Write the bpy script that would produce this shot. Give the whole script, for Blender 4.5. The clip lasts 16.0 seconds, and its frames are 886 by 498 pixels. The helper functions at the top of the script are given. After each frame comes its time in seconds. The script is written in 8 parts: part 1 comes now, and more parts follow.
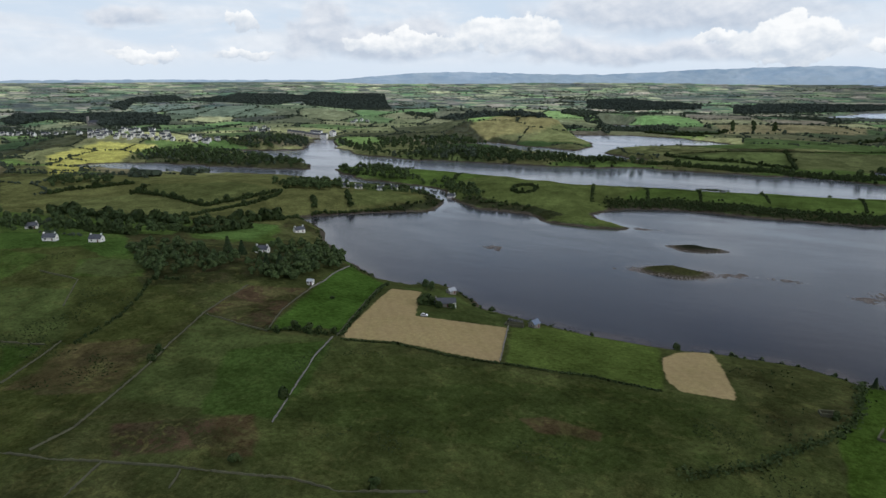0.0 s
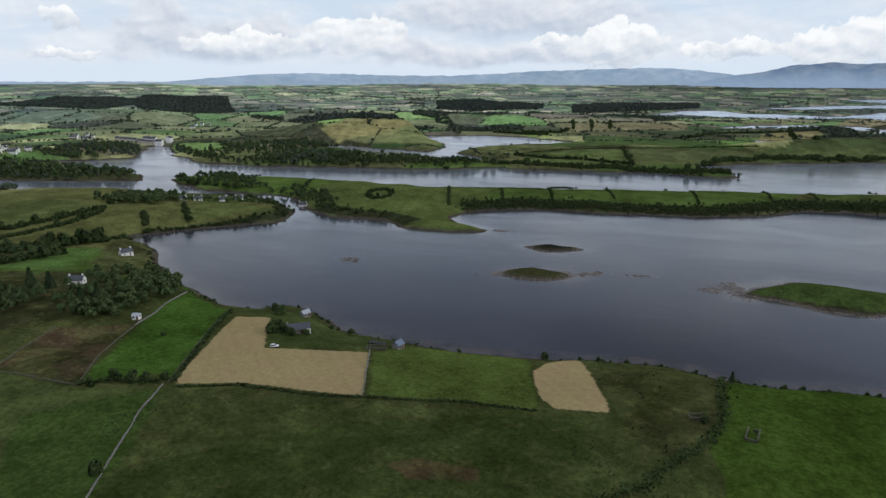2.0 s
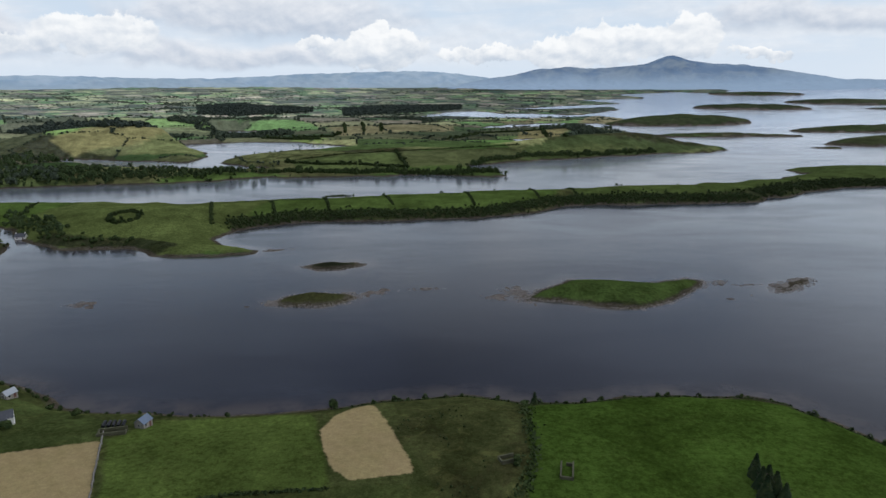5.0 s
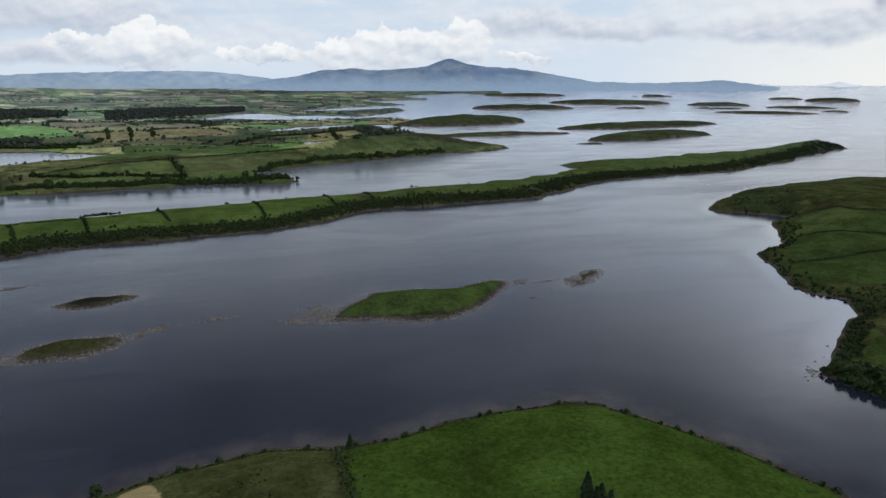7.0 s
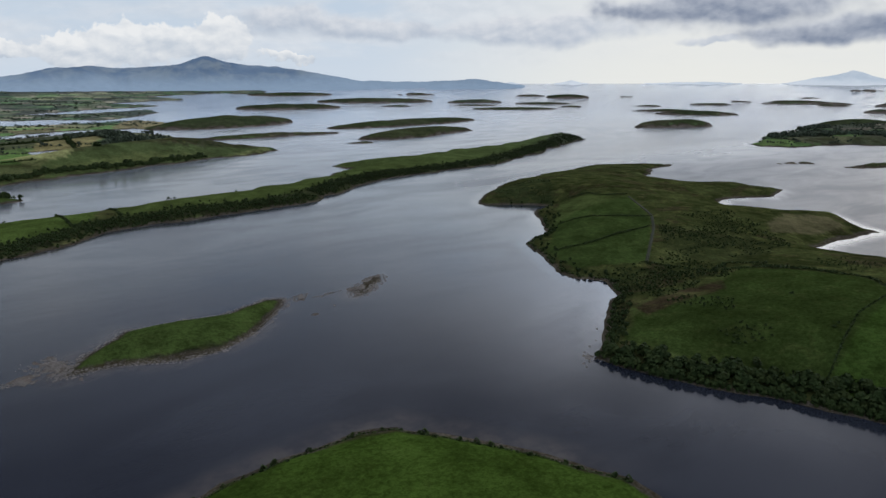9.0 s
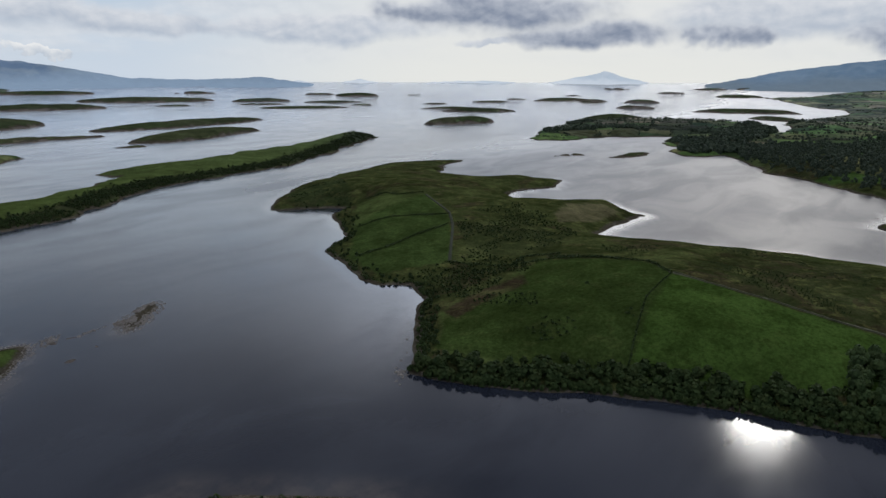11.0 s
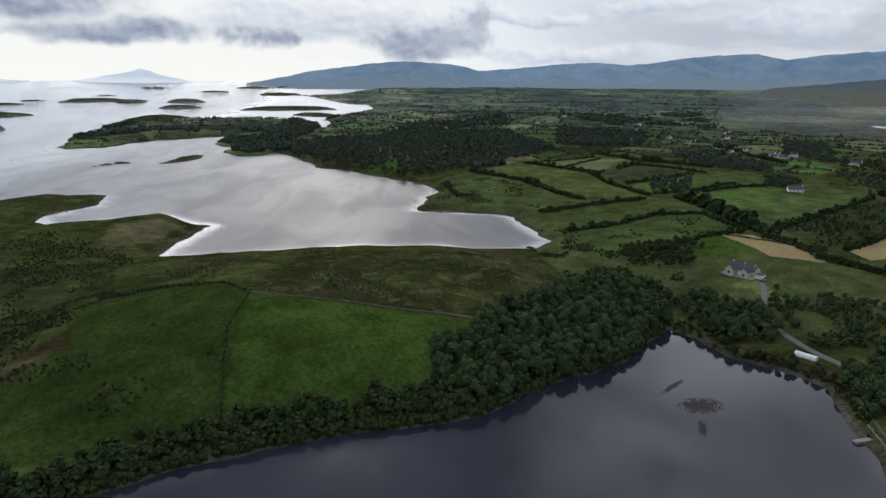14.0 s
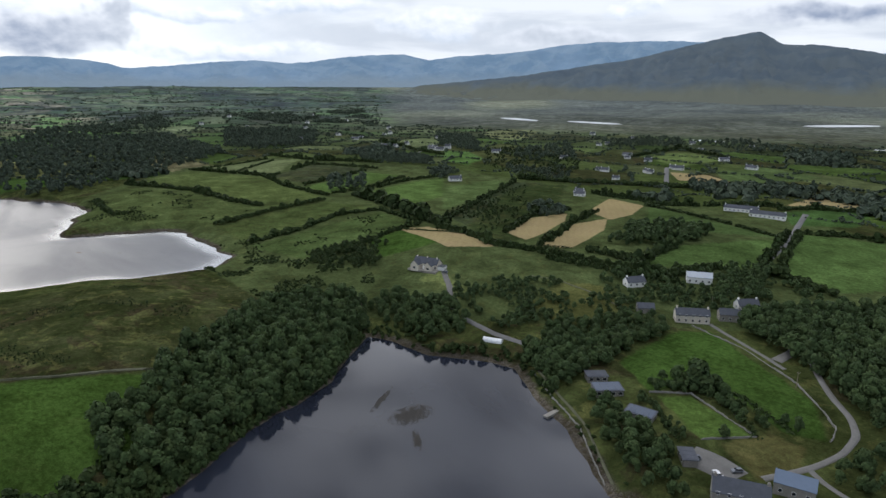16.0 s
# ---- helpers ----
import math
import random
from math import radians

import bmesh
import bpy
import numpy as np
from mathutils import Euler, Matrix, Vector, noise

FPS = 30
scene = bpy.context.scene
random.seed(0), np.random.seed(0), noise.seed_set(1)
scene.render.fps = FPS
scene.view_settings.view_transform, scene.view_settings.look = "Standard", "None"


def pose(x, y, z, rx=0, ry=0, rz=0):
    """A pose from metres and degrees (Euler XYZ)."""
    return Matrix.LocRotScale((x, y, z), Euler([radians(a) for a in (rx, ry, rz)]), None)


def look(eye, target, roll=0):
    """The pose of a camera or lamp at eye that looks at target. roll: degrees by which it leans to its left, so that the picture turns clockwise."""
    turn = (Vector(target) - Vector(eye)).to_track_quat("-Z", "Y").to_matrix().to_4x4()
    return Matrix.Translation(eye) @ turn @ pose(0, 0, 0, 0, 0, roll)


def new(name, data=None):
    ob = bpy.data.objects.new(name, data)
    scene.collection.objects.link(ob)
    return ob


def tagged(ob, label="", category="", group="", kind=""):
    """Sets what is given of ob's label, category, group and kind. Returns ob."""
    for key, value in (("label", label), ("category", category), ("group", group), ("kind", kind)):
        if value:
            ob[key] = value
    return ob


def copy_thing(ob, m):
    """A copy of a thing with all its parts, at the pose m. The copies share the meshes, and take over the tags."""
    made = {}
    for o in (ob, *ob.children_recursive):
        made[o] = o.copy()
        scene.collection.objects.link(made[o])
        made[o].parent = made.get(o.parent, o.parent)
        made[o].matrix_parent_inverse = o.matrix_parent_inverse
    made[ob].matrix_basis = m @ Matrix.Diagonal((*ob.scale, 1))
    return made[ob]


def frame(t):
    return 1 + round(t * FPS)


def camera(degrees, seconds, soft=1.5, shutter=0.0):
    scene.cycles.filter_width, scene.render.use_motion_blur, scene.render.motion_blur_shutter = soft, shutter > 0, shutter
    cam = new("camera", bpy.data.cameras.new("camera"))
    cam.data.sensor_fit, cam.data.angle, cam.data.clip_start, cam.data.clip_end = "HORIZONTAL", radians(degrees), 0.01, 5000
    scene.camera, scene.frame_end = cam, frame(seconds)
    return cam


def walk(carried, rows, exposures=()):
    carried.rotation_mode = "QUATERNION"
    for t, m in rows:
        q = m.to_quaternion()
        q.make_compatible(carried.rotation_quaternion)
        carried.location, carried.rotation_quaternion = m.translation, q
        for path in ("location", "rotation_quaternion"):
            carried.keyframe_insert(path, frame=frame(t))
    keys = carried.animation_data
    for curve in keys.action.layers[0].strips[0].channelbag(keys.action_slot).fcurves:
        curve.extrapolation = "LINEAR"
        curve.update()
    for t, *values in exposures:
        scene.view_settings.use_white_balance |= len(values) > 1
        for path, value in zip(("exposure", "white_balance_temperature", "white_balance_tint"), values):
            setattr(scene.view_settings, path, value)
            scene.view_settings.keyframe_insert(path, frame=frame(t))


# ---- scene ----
# ---- camera: a drone that drifts and turns about 136 m above the water ----
cam = camera(69.48, 16.0)
EXPOSURES = [(0, 0.0, 6180.0, 10.0), (4, -0.02, 6180.0, 10.0), (7, -0.08, 6180.0, 10.0), (9, -0.22, 6180.0, 10.0), (11.4, -0.26, 6180.0, 10.0), (12.5, -0.16, 6180.0, 10.0), (14.5, 0.04, 6180.0, 10.0), (15.2, 0.14, 6180.0, 10.0), (16, 0.42, 6180.0, 10.0)]
# seconds, eye, bearing clockwise from north, pitch, lean
ROWS = [
    (0, 2.8, -15.1, 137.30, -32.68, -14.89, -0.15),
    (0.5, -0.5, -8.3, 136.78, -29.92, -14.87, -0.13),
    (1, -3.5, -1.8, 136.88, -26.73, -14.86, -0.19),
    (1.5, -6.6, 5.5, 136.76, -23.54, -14.84, -0.21),
    (2, -9.1, 12.9, 136.85, -19.74, -14.82, -0.23),
    (2.5, -11.3, 20.6, 136.57, -16.55, -14.77, -0.26),
    (3, -12.6, 28.2, 136.49, -13.55, -14.70, -0.33),
    (3.5, -13.7, 36.3, 136.35, -10.12, -14.65, -0.30),
    (4, -14.7, 44.3, 136.56, -6.62, -14.65, -0.32),
    (6.5, -12.3, 86.4, 135.19, 13.00, -14.53, -0.09),
    (7, -10.6, 94.6, 135.41, 18.69, -14.59, 0.00),
    (7.5, -7.6, 101.0, 135.59, 23.85, -14.57, -0.02),
    (8, -4.8, 106.9, 135.82, 28.48, -14.61, -0.08),
    (8.5, -0.1, 114.0, 135.69, 34.27, -14.64, -0.08),
    (9, 5.0, 119.5, 135.29, 38.76, -14.70, -0.11),
    (11.5, 35.7, 143.4, 133.18, 62.51, -14.81, 0.17),
    (12, 42.3, 145.8, 133.04, 68.59, -14.80, 0.14),
    (12.5, 49.6, 148.3, 132.82, 74.93, -14.76, 0.16),
    (13, 57.3, 150.1, 133.28, 80.71, -14.78, 0.24),
    (13.5, 64.7, 150.3, 133.38, 88.04, -14.77, 0.28),
    (14, 72.3, 150.3, 133.98, 95.25, -14.82, 0.27),
    (14.5, 80.3, 148.4, 134.04, 101.98, -14.79, 0.21),
    (15, 87.9, 146.8, 134.55, 109.43, -14.83, 0.30),
    (15.5, 94.9, 144.2, 135.02, 116.04, -14.83, 0.26),
    (16, 101.4, 140.8, 135.36, 123.88, -14.87, 0.25),
]


def drone(x, y, z, bearing, pitch, lean):
    a, b = radians(bearing), radians(pitch)
    eye = Vector((x, y, z))
    return look(eye, eye + 100 * Vector((math.sin(a) * math.cos(b), math.cos(a) * math.cos(b), math.sin(b))), lean)


walk(cam, [(t, drone(*row)) for t, *row in ROWS], EXPOSURES)
# ---- node helpers ----
def link_in(nt, socket, value):
    if isinstance(value, bpy.types.NodeSocket):
        nt.links.new(value, socket)
    elif value is not None:
        socket.default_value = value


def n_math(nt, op, a, b=None, c=None, clamp=False):
    n = nt.nodes.new("ShaderNodeMath")
    n.operation, n.use_clamp = op, clamp
    for s, v in zip(n.inputs, (a, b, c)):
        link_in(nt, s, v)
    return n.outputs[0]


def n_vec(nt, op, a, b=None, scale=None):
    n = nt.nodes.new("ShaderNodeVectorMath")
    n.operation = op
    link_in(nt, n.inputs[0], a), link_in(nt, n.inputs[1], b), link_in(nt, n.inputs[3], scale)
    return n.outputs[1] if op in ("DOT_PRODUCT", "LENGTH") else n.outputs[0]


def n_noise(nt, vector, scale, detail=4.0, rough=0.55, distort=0.0):
    n = nt.nodes.new("ShaderNodeTexNoise")
    link_in(nt, n.inputs["Vector"], vector)
    n.inputs["Scale"].default_value, n.inputs["Detail"].default_value = scale, detail
    n.inputs["Roughness"].default_value, n.inputs["Distortion"].default_value = rough, distort
    return n.outputs[0]


def n_range(nt, value, a, b, c=0.0, d=1.0, soft=True):
    n = nt.nodes.new("ShaderNodeMapRange")
    n.interpolation_type = "SMOOTHSTEP" if soft else "LINEAR"
    for s, v in zip(n.inputs, (value, a, b, c, d)):
        link_in(nt, s, v)
    return n.outputs[0]


def n_mix(nt, fac, a, b, blend="MIX"):
    n = nt.nodes.new("ShaderNodeMix")
    n.data_type, n.blend_type = "RGBA", blend
    for i, v in ((0, fac), (6, a), (7, b)):
        link_in(nt, n.inputs[i], (*v, 1.0) if isinstance(v, tuple) and len(v) == 3 else v)
    return n.outputs[2]


def n_attr(nt, name):
    n = nt.nodes.new("ShaderNodeAttribute")
    n.attribute_name = name
    return n.outputs


# ---- daylight: sun behind broken cloud ----
SUN_BEARING, SUN_HEIGHT = 86.0, 26.1
world = bpy.data.worlds.new("world")
scene.world = world
world.use_nodes = True
nt = world.node_tree
nt.nodes.clear()
way = nt.nodes.new("ShaderNodeTexCoord").outputs["Generated"]
sky = nt.nodes.new("ShaderNodeTexSky")
sky.sky_type, sky.sun_disc = "NISHITA", False
sky.sun_elevation, sky.sun_rotation = radians(SUN_HEIGHT), radians(SUN_BEARING)
air = n_vec(nt, "SCALE", sky.outputs[0], scale=0.10)
split = nt.nodes.new("ShaderNodeSeparateXYZ")
link_in(nt, split.inputs[0], way)
up = split.outputs[2]
sunward = n_vec(nt, "DOT_PRODUCT", way, (math.sin(radians(SUN_BEARING)) * math.cos(radians(SUN_HEIGHT)),
                                          math.cos(radians(SUN_BEARING)) * math.cos(radians(SUN_HEIGHT)), math.sin(radians(SUN_HEIGHT))))
# clouds seen low round the place: bearing, height, half breadth and half depth in degrees
BRIGHT_CLOUDS = [(-49.1, 4.72, 1.6, 1.22), (-49.0, 1.98, 3.0, 0.61), (-56.7, 1.96, 3.6, 0.71), (-34.5, 3.07, 3.0, 0.71), (-26.9, 3.67, 5.6, 1.83), (-4.4, 2.91, 2.8, 1.73), (-37.0, 2.94, 4.8, 0.91), (-10.7, 2.97, 1.8, 0.81), (-4.4, 3.02, 3.3, 1.52), (4.5, 2.22, 4.1, 0.81), (10.2, 2.42, 3.3, 1.73), (14.3, 2.88, 3.6, 2.03), (20.1, 3.29, 3.6, 2.13), (-6.0, 2.75, 3.6, 1.83), (1.6, 2.23, 2.0, 0.81), (25.8, 1.95, 2.5, 0.61)]
GREY_CLOUDS = [(-43.2, 4.44, 2.3, 1.93), (-37.4, 2.83, 7.6, 1.32), (-21.1, 2.27, 5.6, 1.02), (-11.0, 5.1, 8.6, 1.52), (-12.6, 2.18, 9.1, 0.91), (-16.4, 5.68, 9.6, 1.32), (-34.2, 4.08, 3.0, 1.12), (-57.8, 4.67, 3.6, 0.71), (26.1, 4.81, 4.1, 1.12), (33.1, 4.26, 6.1, 0.91), (47.1, 4.03, 7.1, 1.32), (34.7, 4.13, 4.1, 0.61), (60.0, 3.11, 2.5, 0.3), (47.3, 4.36, 7.1, 1.02), (85.1, 4.81, 9.6, 1.83), (103.9, 4.95, 6.1, 0.51), (112.1, 5.76, 5.6, 0.61), (123.2, 4.99, 4.6, 1.12), (102.2, 4.92, 3.6, 0.46), (93.6, 3.04, 4.1, 1.52), (123.1, 4.39, 4.1, 0.91), (113.7, 5.69, 3.6, 0.61), (106.7, 2.11, 9.1, 0.71), (139.4, 5.63, 3.0, 0.71)]
DARK_CLOUDS = [(61.9, 5.63, 6.6, 1.32), (68.8, 3.41, 7.6, 0.81), (54.2, 5.66, 2.5, 0.71), (61.1, 5.64, 7.6, 1.22), (71.3, 3.66, 4.3, 0.91), (80.2, 3.22, 2.0, 0.81), (92.0, 3.04, 4.3, 1.32), (97.8, 4.29, 1.5, 2.03), (93.1, 3.22, 4.6, 1.22), (97.6, 4.32, 1.5, 1.52), (153.5, 4.87, 6.1, 0.71), (133.6, 3.37, 5.6, 0.71)]
bearing = n_math(nt, "MULTIPLY", n_math(nt, "ARCTAN2", split.outputs[0], split.outputs[1]), 180 / math.pi)
lift = n_math(nt, "MULTIPLY", n_math(nt, "ARCSINE", up), 180 / math.pi)
flat_way = n_vec(nt, "MULTIPLY", way, (1.0, 1.0, 0.0))


def toward_bearing(degrees_east, a, b):
    """1 towards a bearing, 0 away from it; a and b are cosines."""
    return n_range(nt, n_vec(nt, "DOT_PRODUCT", flat_way, (math.sin(radians(degrees_east)), math.cos(radians(degrees_east)), 0.0)), a, b)


def cloud_group(spots, ragged):
    """How far from the middle of the nearest clouds a direction lies, 1 at their edge, and how high in them."""
    best, level = None, None
    for az, el, w, h in spots:
        off = n_vec(nt, "MULTIPLY", n_vec(nt, "SUBTRACT", ragged, (az, el, 0.0)), (1 / w, 1 / h, 0.0))
        far = n_vec(nt, "LENGTH", off)
        share = n_math(nt, "POWER", 2.718, n_math(nt, "MULTIPLY", far, -4.0))
        high = nt.nodes.new("ShaderNodeSeparateXYZ")
        link_in(nt, high.inputs[0], off)
        part_of = n_math(nt, "MULTIPLY", share, high.outputs[1])
        best = share if best is None else n_math(nt, "ADD", best, share)
        level = part_of if level is None else n_math(nt, "ADD", level, part_of)
    best = n_math(nt, "ADD", best, 1e-12)
    reach = n_math(nt, "MULTIPLY", n_math(nt, "LOGARITHM", best, 2.718), -0.25)
    return reach, n_math(nt, "DIVIDE", level, best)


spot = nt.nodes.new("ShaderNodeCombineXYZ")
link_in(nt, spot.inputs[0], bearing), link_in(nt, spot.inputs[1], lift)
spot = spot.outputs[0]


def stirred(scale, detail, amount):
    n = nt.nodes.new("ShaderNodeTexNoise")
    link_in(nt, n.inputs["Vector"], spot)
    n.inputs["Scale"].default_value, n.inputs["Detail"].default_value, n.inputs["Roughness"].default_value = scale, detail, 0.58
    return n_vec(nt, "ADD", spot, n_vec(nt, "MULTIPLY", n_vec(nt, "SUBTRACT", n.outputs[1], (0.5, 0.5, 0.5)), amount))


heaped = stirred(0.62, 6, (3.6, 2.9, 0.0))
drawn = stirred(0.16, 4, (14.0, 3.0, 0.0))
layer_at = n_vec(nt, "MULTIPLY", spot, (0.075, 0.42, 1.0))
amount = n_math(nt, "ADD", n_math(nt, "MULTIPLY", n_noise(nt, layer_at, 1.0, 8, 0.55, 0.4), 0.6), n_math(nt, "MULTIPLY", n_noise(nt, n_vec(nt, "MULTIPLY", way, (5.0, 5.0, 12.0)), 1.0, 6, 0.5), 0.4))
billow = n_noise(nt, n_vec(nt, "MULTIPLY", spot, (0.42, 0.66, 1.0)), 1.0, 5, 0.52, 0.2)
billow_up = n_noise(nt, n_vec(nt, "ADD", n_vec(nt, "MULTIPLY", spot, (0.42, 0.66, 1.0)), (0.12, 0.28, 0.0)), 1.0, 5, 0.52, 0.2)
lit = n_math(nt, "MULTIPLY_ADD", n_math(nt, "SUBTRACT", billow, billow_up), 2.4, 0.5, clamp=True)
under_sun = toward_bearing(72, 0.74, 0.99)
south = toward_bearing(140, 0.72, 0.95)
# the thin air low down is pale, and palest below the sun
pale = n_mix(nt, under_sun, (0.72, 0.79, 0.86), (0.97, 0.95, 0.87))
mid = n_mix(nt, under_sun, (0.64, 0.735, 0.83), (0.94, 0.93, 0.88))
clear = n_mix(nt, n_range(nt, lift, 9.0, 18.0), n_mix(nt, n_range(nt, lift, 0.0, 6.0), pale, mid), air)
veil = n_range(nt, amount, 0.40, 0.60)
heaven = n_mix(nt, n_math(nt, "MULTIPLY", veil, n_math(nt, "MULTIPLY", n_range(nt, lift, 0.4, 2.5, 0.0, 0.75), n_math(nt, "MULTIPLY_ADD", under_sun, -0.65, 1.0))), clear, n_mix(nt, lit, (0.74, 0.765, 0.795), (0.92, 0.92, 0.915)))
heaven = n_mix(nt, n_math(nt, "MULTIPLY", south, 0.85), heaven, n_mix(nt, veil, (0.70, 0.71, 0.725), (0.47, 0.505, 0.56)))
grey, level = cloud_group(GREY_CLOUDS, drawn)
tone = n_math(nt, "MULTIPLY_ADD", level, 0.45, n_math(nt, "MULTIPLY_ADD", lit, 0.7, 0.12), clamp=True)
heaven = n_mix(nt, n_range(nt, grey, 1.25, 0.55, 0.0, 0.9), heaven, n_mix(nt, tone, (0.53, 0.585, 0.665), (0.86, 0.86, 0.865)))
heaps, level = cloud_group(BRIGHT_CLOUDS, heaped)
tone = n_math(nt, "MULTIPLY_ADD", level, 0.55, n_math(nt, "MULTIPLY_ADD", lit, 0.75, 0.22), clamp=True)
heaven = n_mix(nt, n_range(nt, heaps, 0.90, 0.76, 0.0, 0.96), heaven, n_mix(nt, tone, (0.60, 0.655, 0.72), (1.0, 0.985, 0.95)))
dark, level = cloud_group(DARK_CLOUDS, drawn)
tone = n_math(nt, "MULTIPLY_ADD", level, 0.25, n_math(nt, "MULTIPLY_ADD", lit, 0.6, n_range(nt, dark, 0.3, 1.0, -0.05, 0.35)), clamp=True)
heaven = n_mix(nt, n_range(nt, dark, 1.35, 0.6, 0.0, 0.95), heaven, n_mix(nt, tone, n_mix(nt, toward_bearing(120, 0.86, 0.95), (0.24, 0.285, 0.38), (0.44, 0.475, 0.53)), (0.70, 0.72, 0.76)))
# unseen overhead sky, toned for the water: darker away from the sun, bright break south-east
side = n_range(nt, n_vec(nt, "DOT_PRODUCT", flat_way, (math.sin(radians(100)), math.cos(radians(100)), 0.0)), -0.3, 0.5)
gap = n_range(nt, n_vec(nt, "DOT_PRODUCT", way, (math.sin(radians(128)) * 0.87, math.cos(radians(128)) * 0.87, 0.49)), 0.90, 0.985)
# bright unseen sky at bearing 60, added to lift the water below it
bay = n_range(nt, n_vec(nt, "DOT_PRODUCT", flat_way, (math.sin(radians(60)), math.cos(radians(60)), 0.0)), 0.78, 0.97)
roof = n_mix(nt, side, (0.165, 0.183, 0.243), (0.42, 0.435, 0.49))
roof = n_mix(nt, n_math(nt, "MULTIPLY", bay, n_range(nt, up, 0.50, 0.36)), roof, (1.45, 1.46, 1.5))
roof = n_mix(nt, gap, roof, (0.98, 0.98, 1.0))
roof = n_vec(nt, "SCALE", roof, scale=n_range(nt, amount, 0.42, 0.60, 1.5, 0.55))
# bright unseen zenith, added to light the land
roof = n_mix(nt, n_range(nt, up, 0.66, 0.92), roof, (1.12, 1.13, 1.15))
heaven = n_mix(nt, n_range(nt, up, 0.24, 0.46), heaven, roof)
heaven = n_vec(nt, "SCALE", heaven, scale=n_math(nt, "MULTIPLY_ADD", n_math(nt, "MULTIPLY", bay, n_math(nt, "MULTIPLY", n_range(nt, lift, 8.0, 11.0), n_range(nt, lift, 26.0, 20.0))), 0.45, 1.0))
# sky round the sun, above the view, brightened to lift the water's sheen
glare = n_math(nt, "MULTIPLY", n_range(nt, sunward, 0.70, 0.98), n_math(nt, "MULTIPLY", n_range(nt, up, 0.13, 0.22), n_range(nt, up, 0.42, 0.32)))
heaven = n_vec(nt, "SCALE", heaven, scale=n_math(nt, "MULTIPLY_ADD", glare, 1.3, 1.0))
# unseen band of northern sky brightened to lift the lough's tone
north_boost = n_math(nt, "MULTIPLY", toward_bearing(5, 0.55, 0.9), n_math(nt, "MULTIPLY", n_range(nt, lift, 7.5, 10.0), n_range(nt, lift, 25.0, 17.0)))
heaven = n_vec(nt, "SCALE", heaven, scale=n_math(nt, "MULTIPLY_ADD", north_boost, 0.26, 1.0))
back = nt.nodes.new("ShaderNodeBackground")
link_in(nt, back.inputs[0], heaven)
back.inputs[1].default_value = 1.0
nt.links.new(back.outputs[0], nt.nodes.new("ShaderNodeOutputWorld").inputs[0])

sun = new("sun", bpy.data.lights.new("sun", "SUN"))
sun.data.energy, sun.data.angle, sun.data.color = 0.18, radians(5), (1.0, 0.95, 0.86)
a, b = radians(SUN_BEARING), radians(SUN_HEIGHT)
sun.matrix_world = look((0, 0, 800), (-800 * math.sin(a) * math.cos(b), -800 * math.cos(a) * math.cos(b), 800 - 800 * math.sin(b)))
# ---- materials ----
def new_mat(name, rough=0.85):
    m = bpy.data.materials.new(name)
    m.use_nodes = True
    nt = m.node_tree
    b = nt.nodes["Principled BSDF"]
    b.inputs["Roughness"].default_value = rough
    b.inputs["Specular IOR Level"].default_value = 0.25
    return m, nt, b


def bump(nt, b, value, strength, distance, level=False):
    n = nt.nodes.new("ShaderNodeBump")
    if level:
        upright = nt.nodes.new("ShaderNodeCombineXYZ")
        upright.inputs[2].default_value = 1.0
        nt.links.new(upright.outputs[0], n.inputs["Normal"])
    link_in(nt, n.inputs["Strength"], strength)
    n.inputs["Distance"].default_value = distance
    link_in(nt, n.inputs["Height"], value)
    nt.links.new(n.outputs[0], b.inputs["Normal"])


def place(nt):
    return nt.nodes.new("ShaderNodeNewGeometry").outputs["Position"]


def plain_mat(name, color, rough=0.8, vary=0.18, size=0.6, metal=0.0, bumpy=0.0):
    """A surface with blotches and fine grain of its colour."""
    m, nt, b = new_mat(name, rough)
    p = place(nt)
    big, fine = n_noise(nt, p, 1 / (6 * size), 3), n_noise(nt, p, 1 / size, 5, 0.65)
    f = n_math(nt, "ADD", n_math(nt, "MULTIPLY", big, 0.5), n_math(nt, "MULTIPLY", fine, 0.5))
    k = n_range(nt, f, 0.3, 0.7, 1 - vary, 1 + vary, soft=False)
    c = n_vec(nt, "SCALE", tuple(color), scale=k)
    link_in(nt, b.inputs["Base Color"], c)
    b.inputs["Metallic"].default_value = metal
    if bumpy:
        bump(nt, b, fine, 0.6, bumpy)
    return m


def foliage_mat(name, dark, light):
    m, nt, b = new_mat(name, 0.75)
    b.inputs["Specular IOR Level"].default_value = 0.08
    geo = nt.nodes.new("ShaderNodeNewGeometry")
    tone = n_attr(nt, "tone")[2]
    own = nt.nodes.new("ShaderNodeObjectInfo").outputs["Random"]
    f = n_math(nt, "ADD", n_math(nt, "MULTIPLY", geo.outputs["Random Per Island"], 0.34),
               n_math(nt, "ADD", n_math(nt, "MULTIPLY", tone, 0.38), n_math(nt, "MULTIPLY", own, 0.30)))
    c = n_mix(nt, f, dark, light)
    c = n_mix(nt, n_range(nt, n_noise(nt, geo.outputs["Position"], 0.25, 3), 0.4, 0.7, 0.0, 0.35), c, (0.062, 0.074, 0.024))
    link_in(nt, b.inputs["Base Color"], c)
    return m


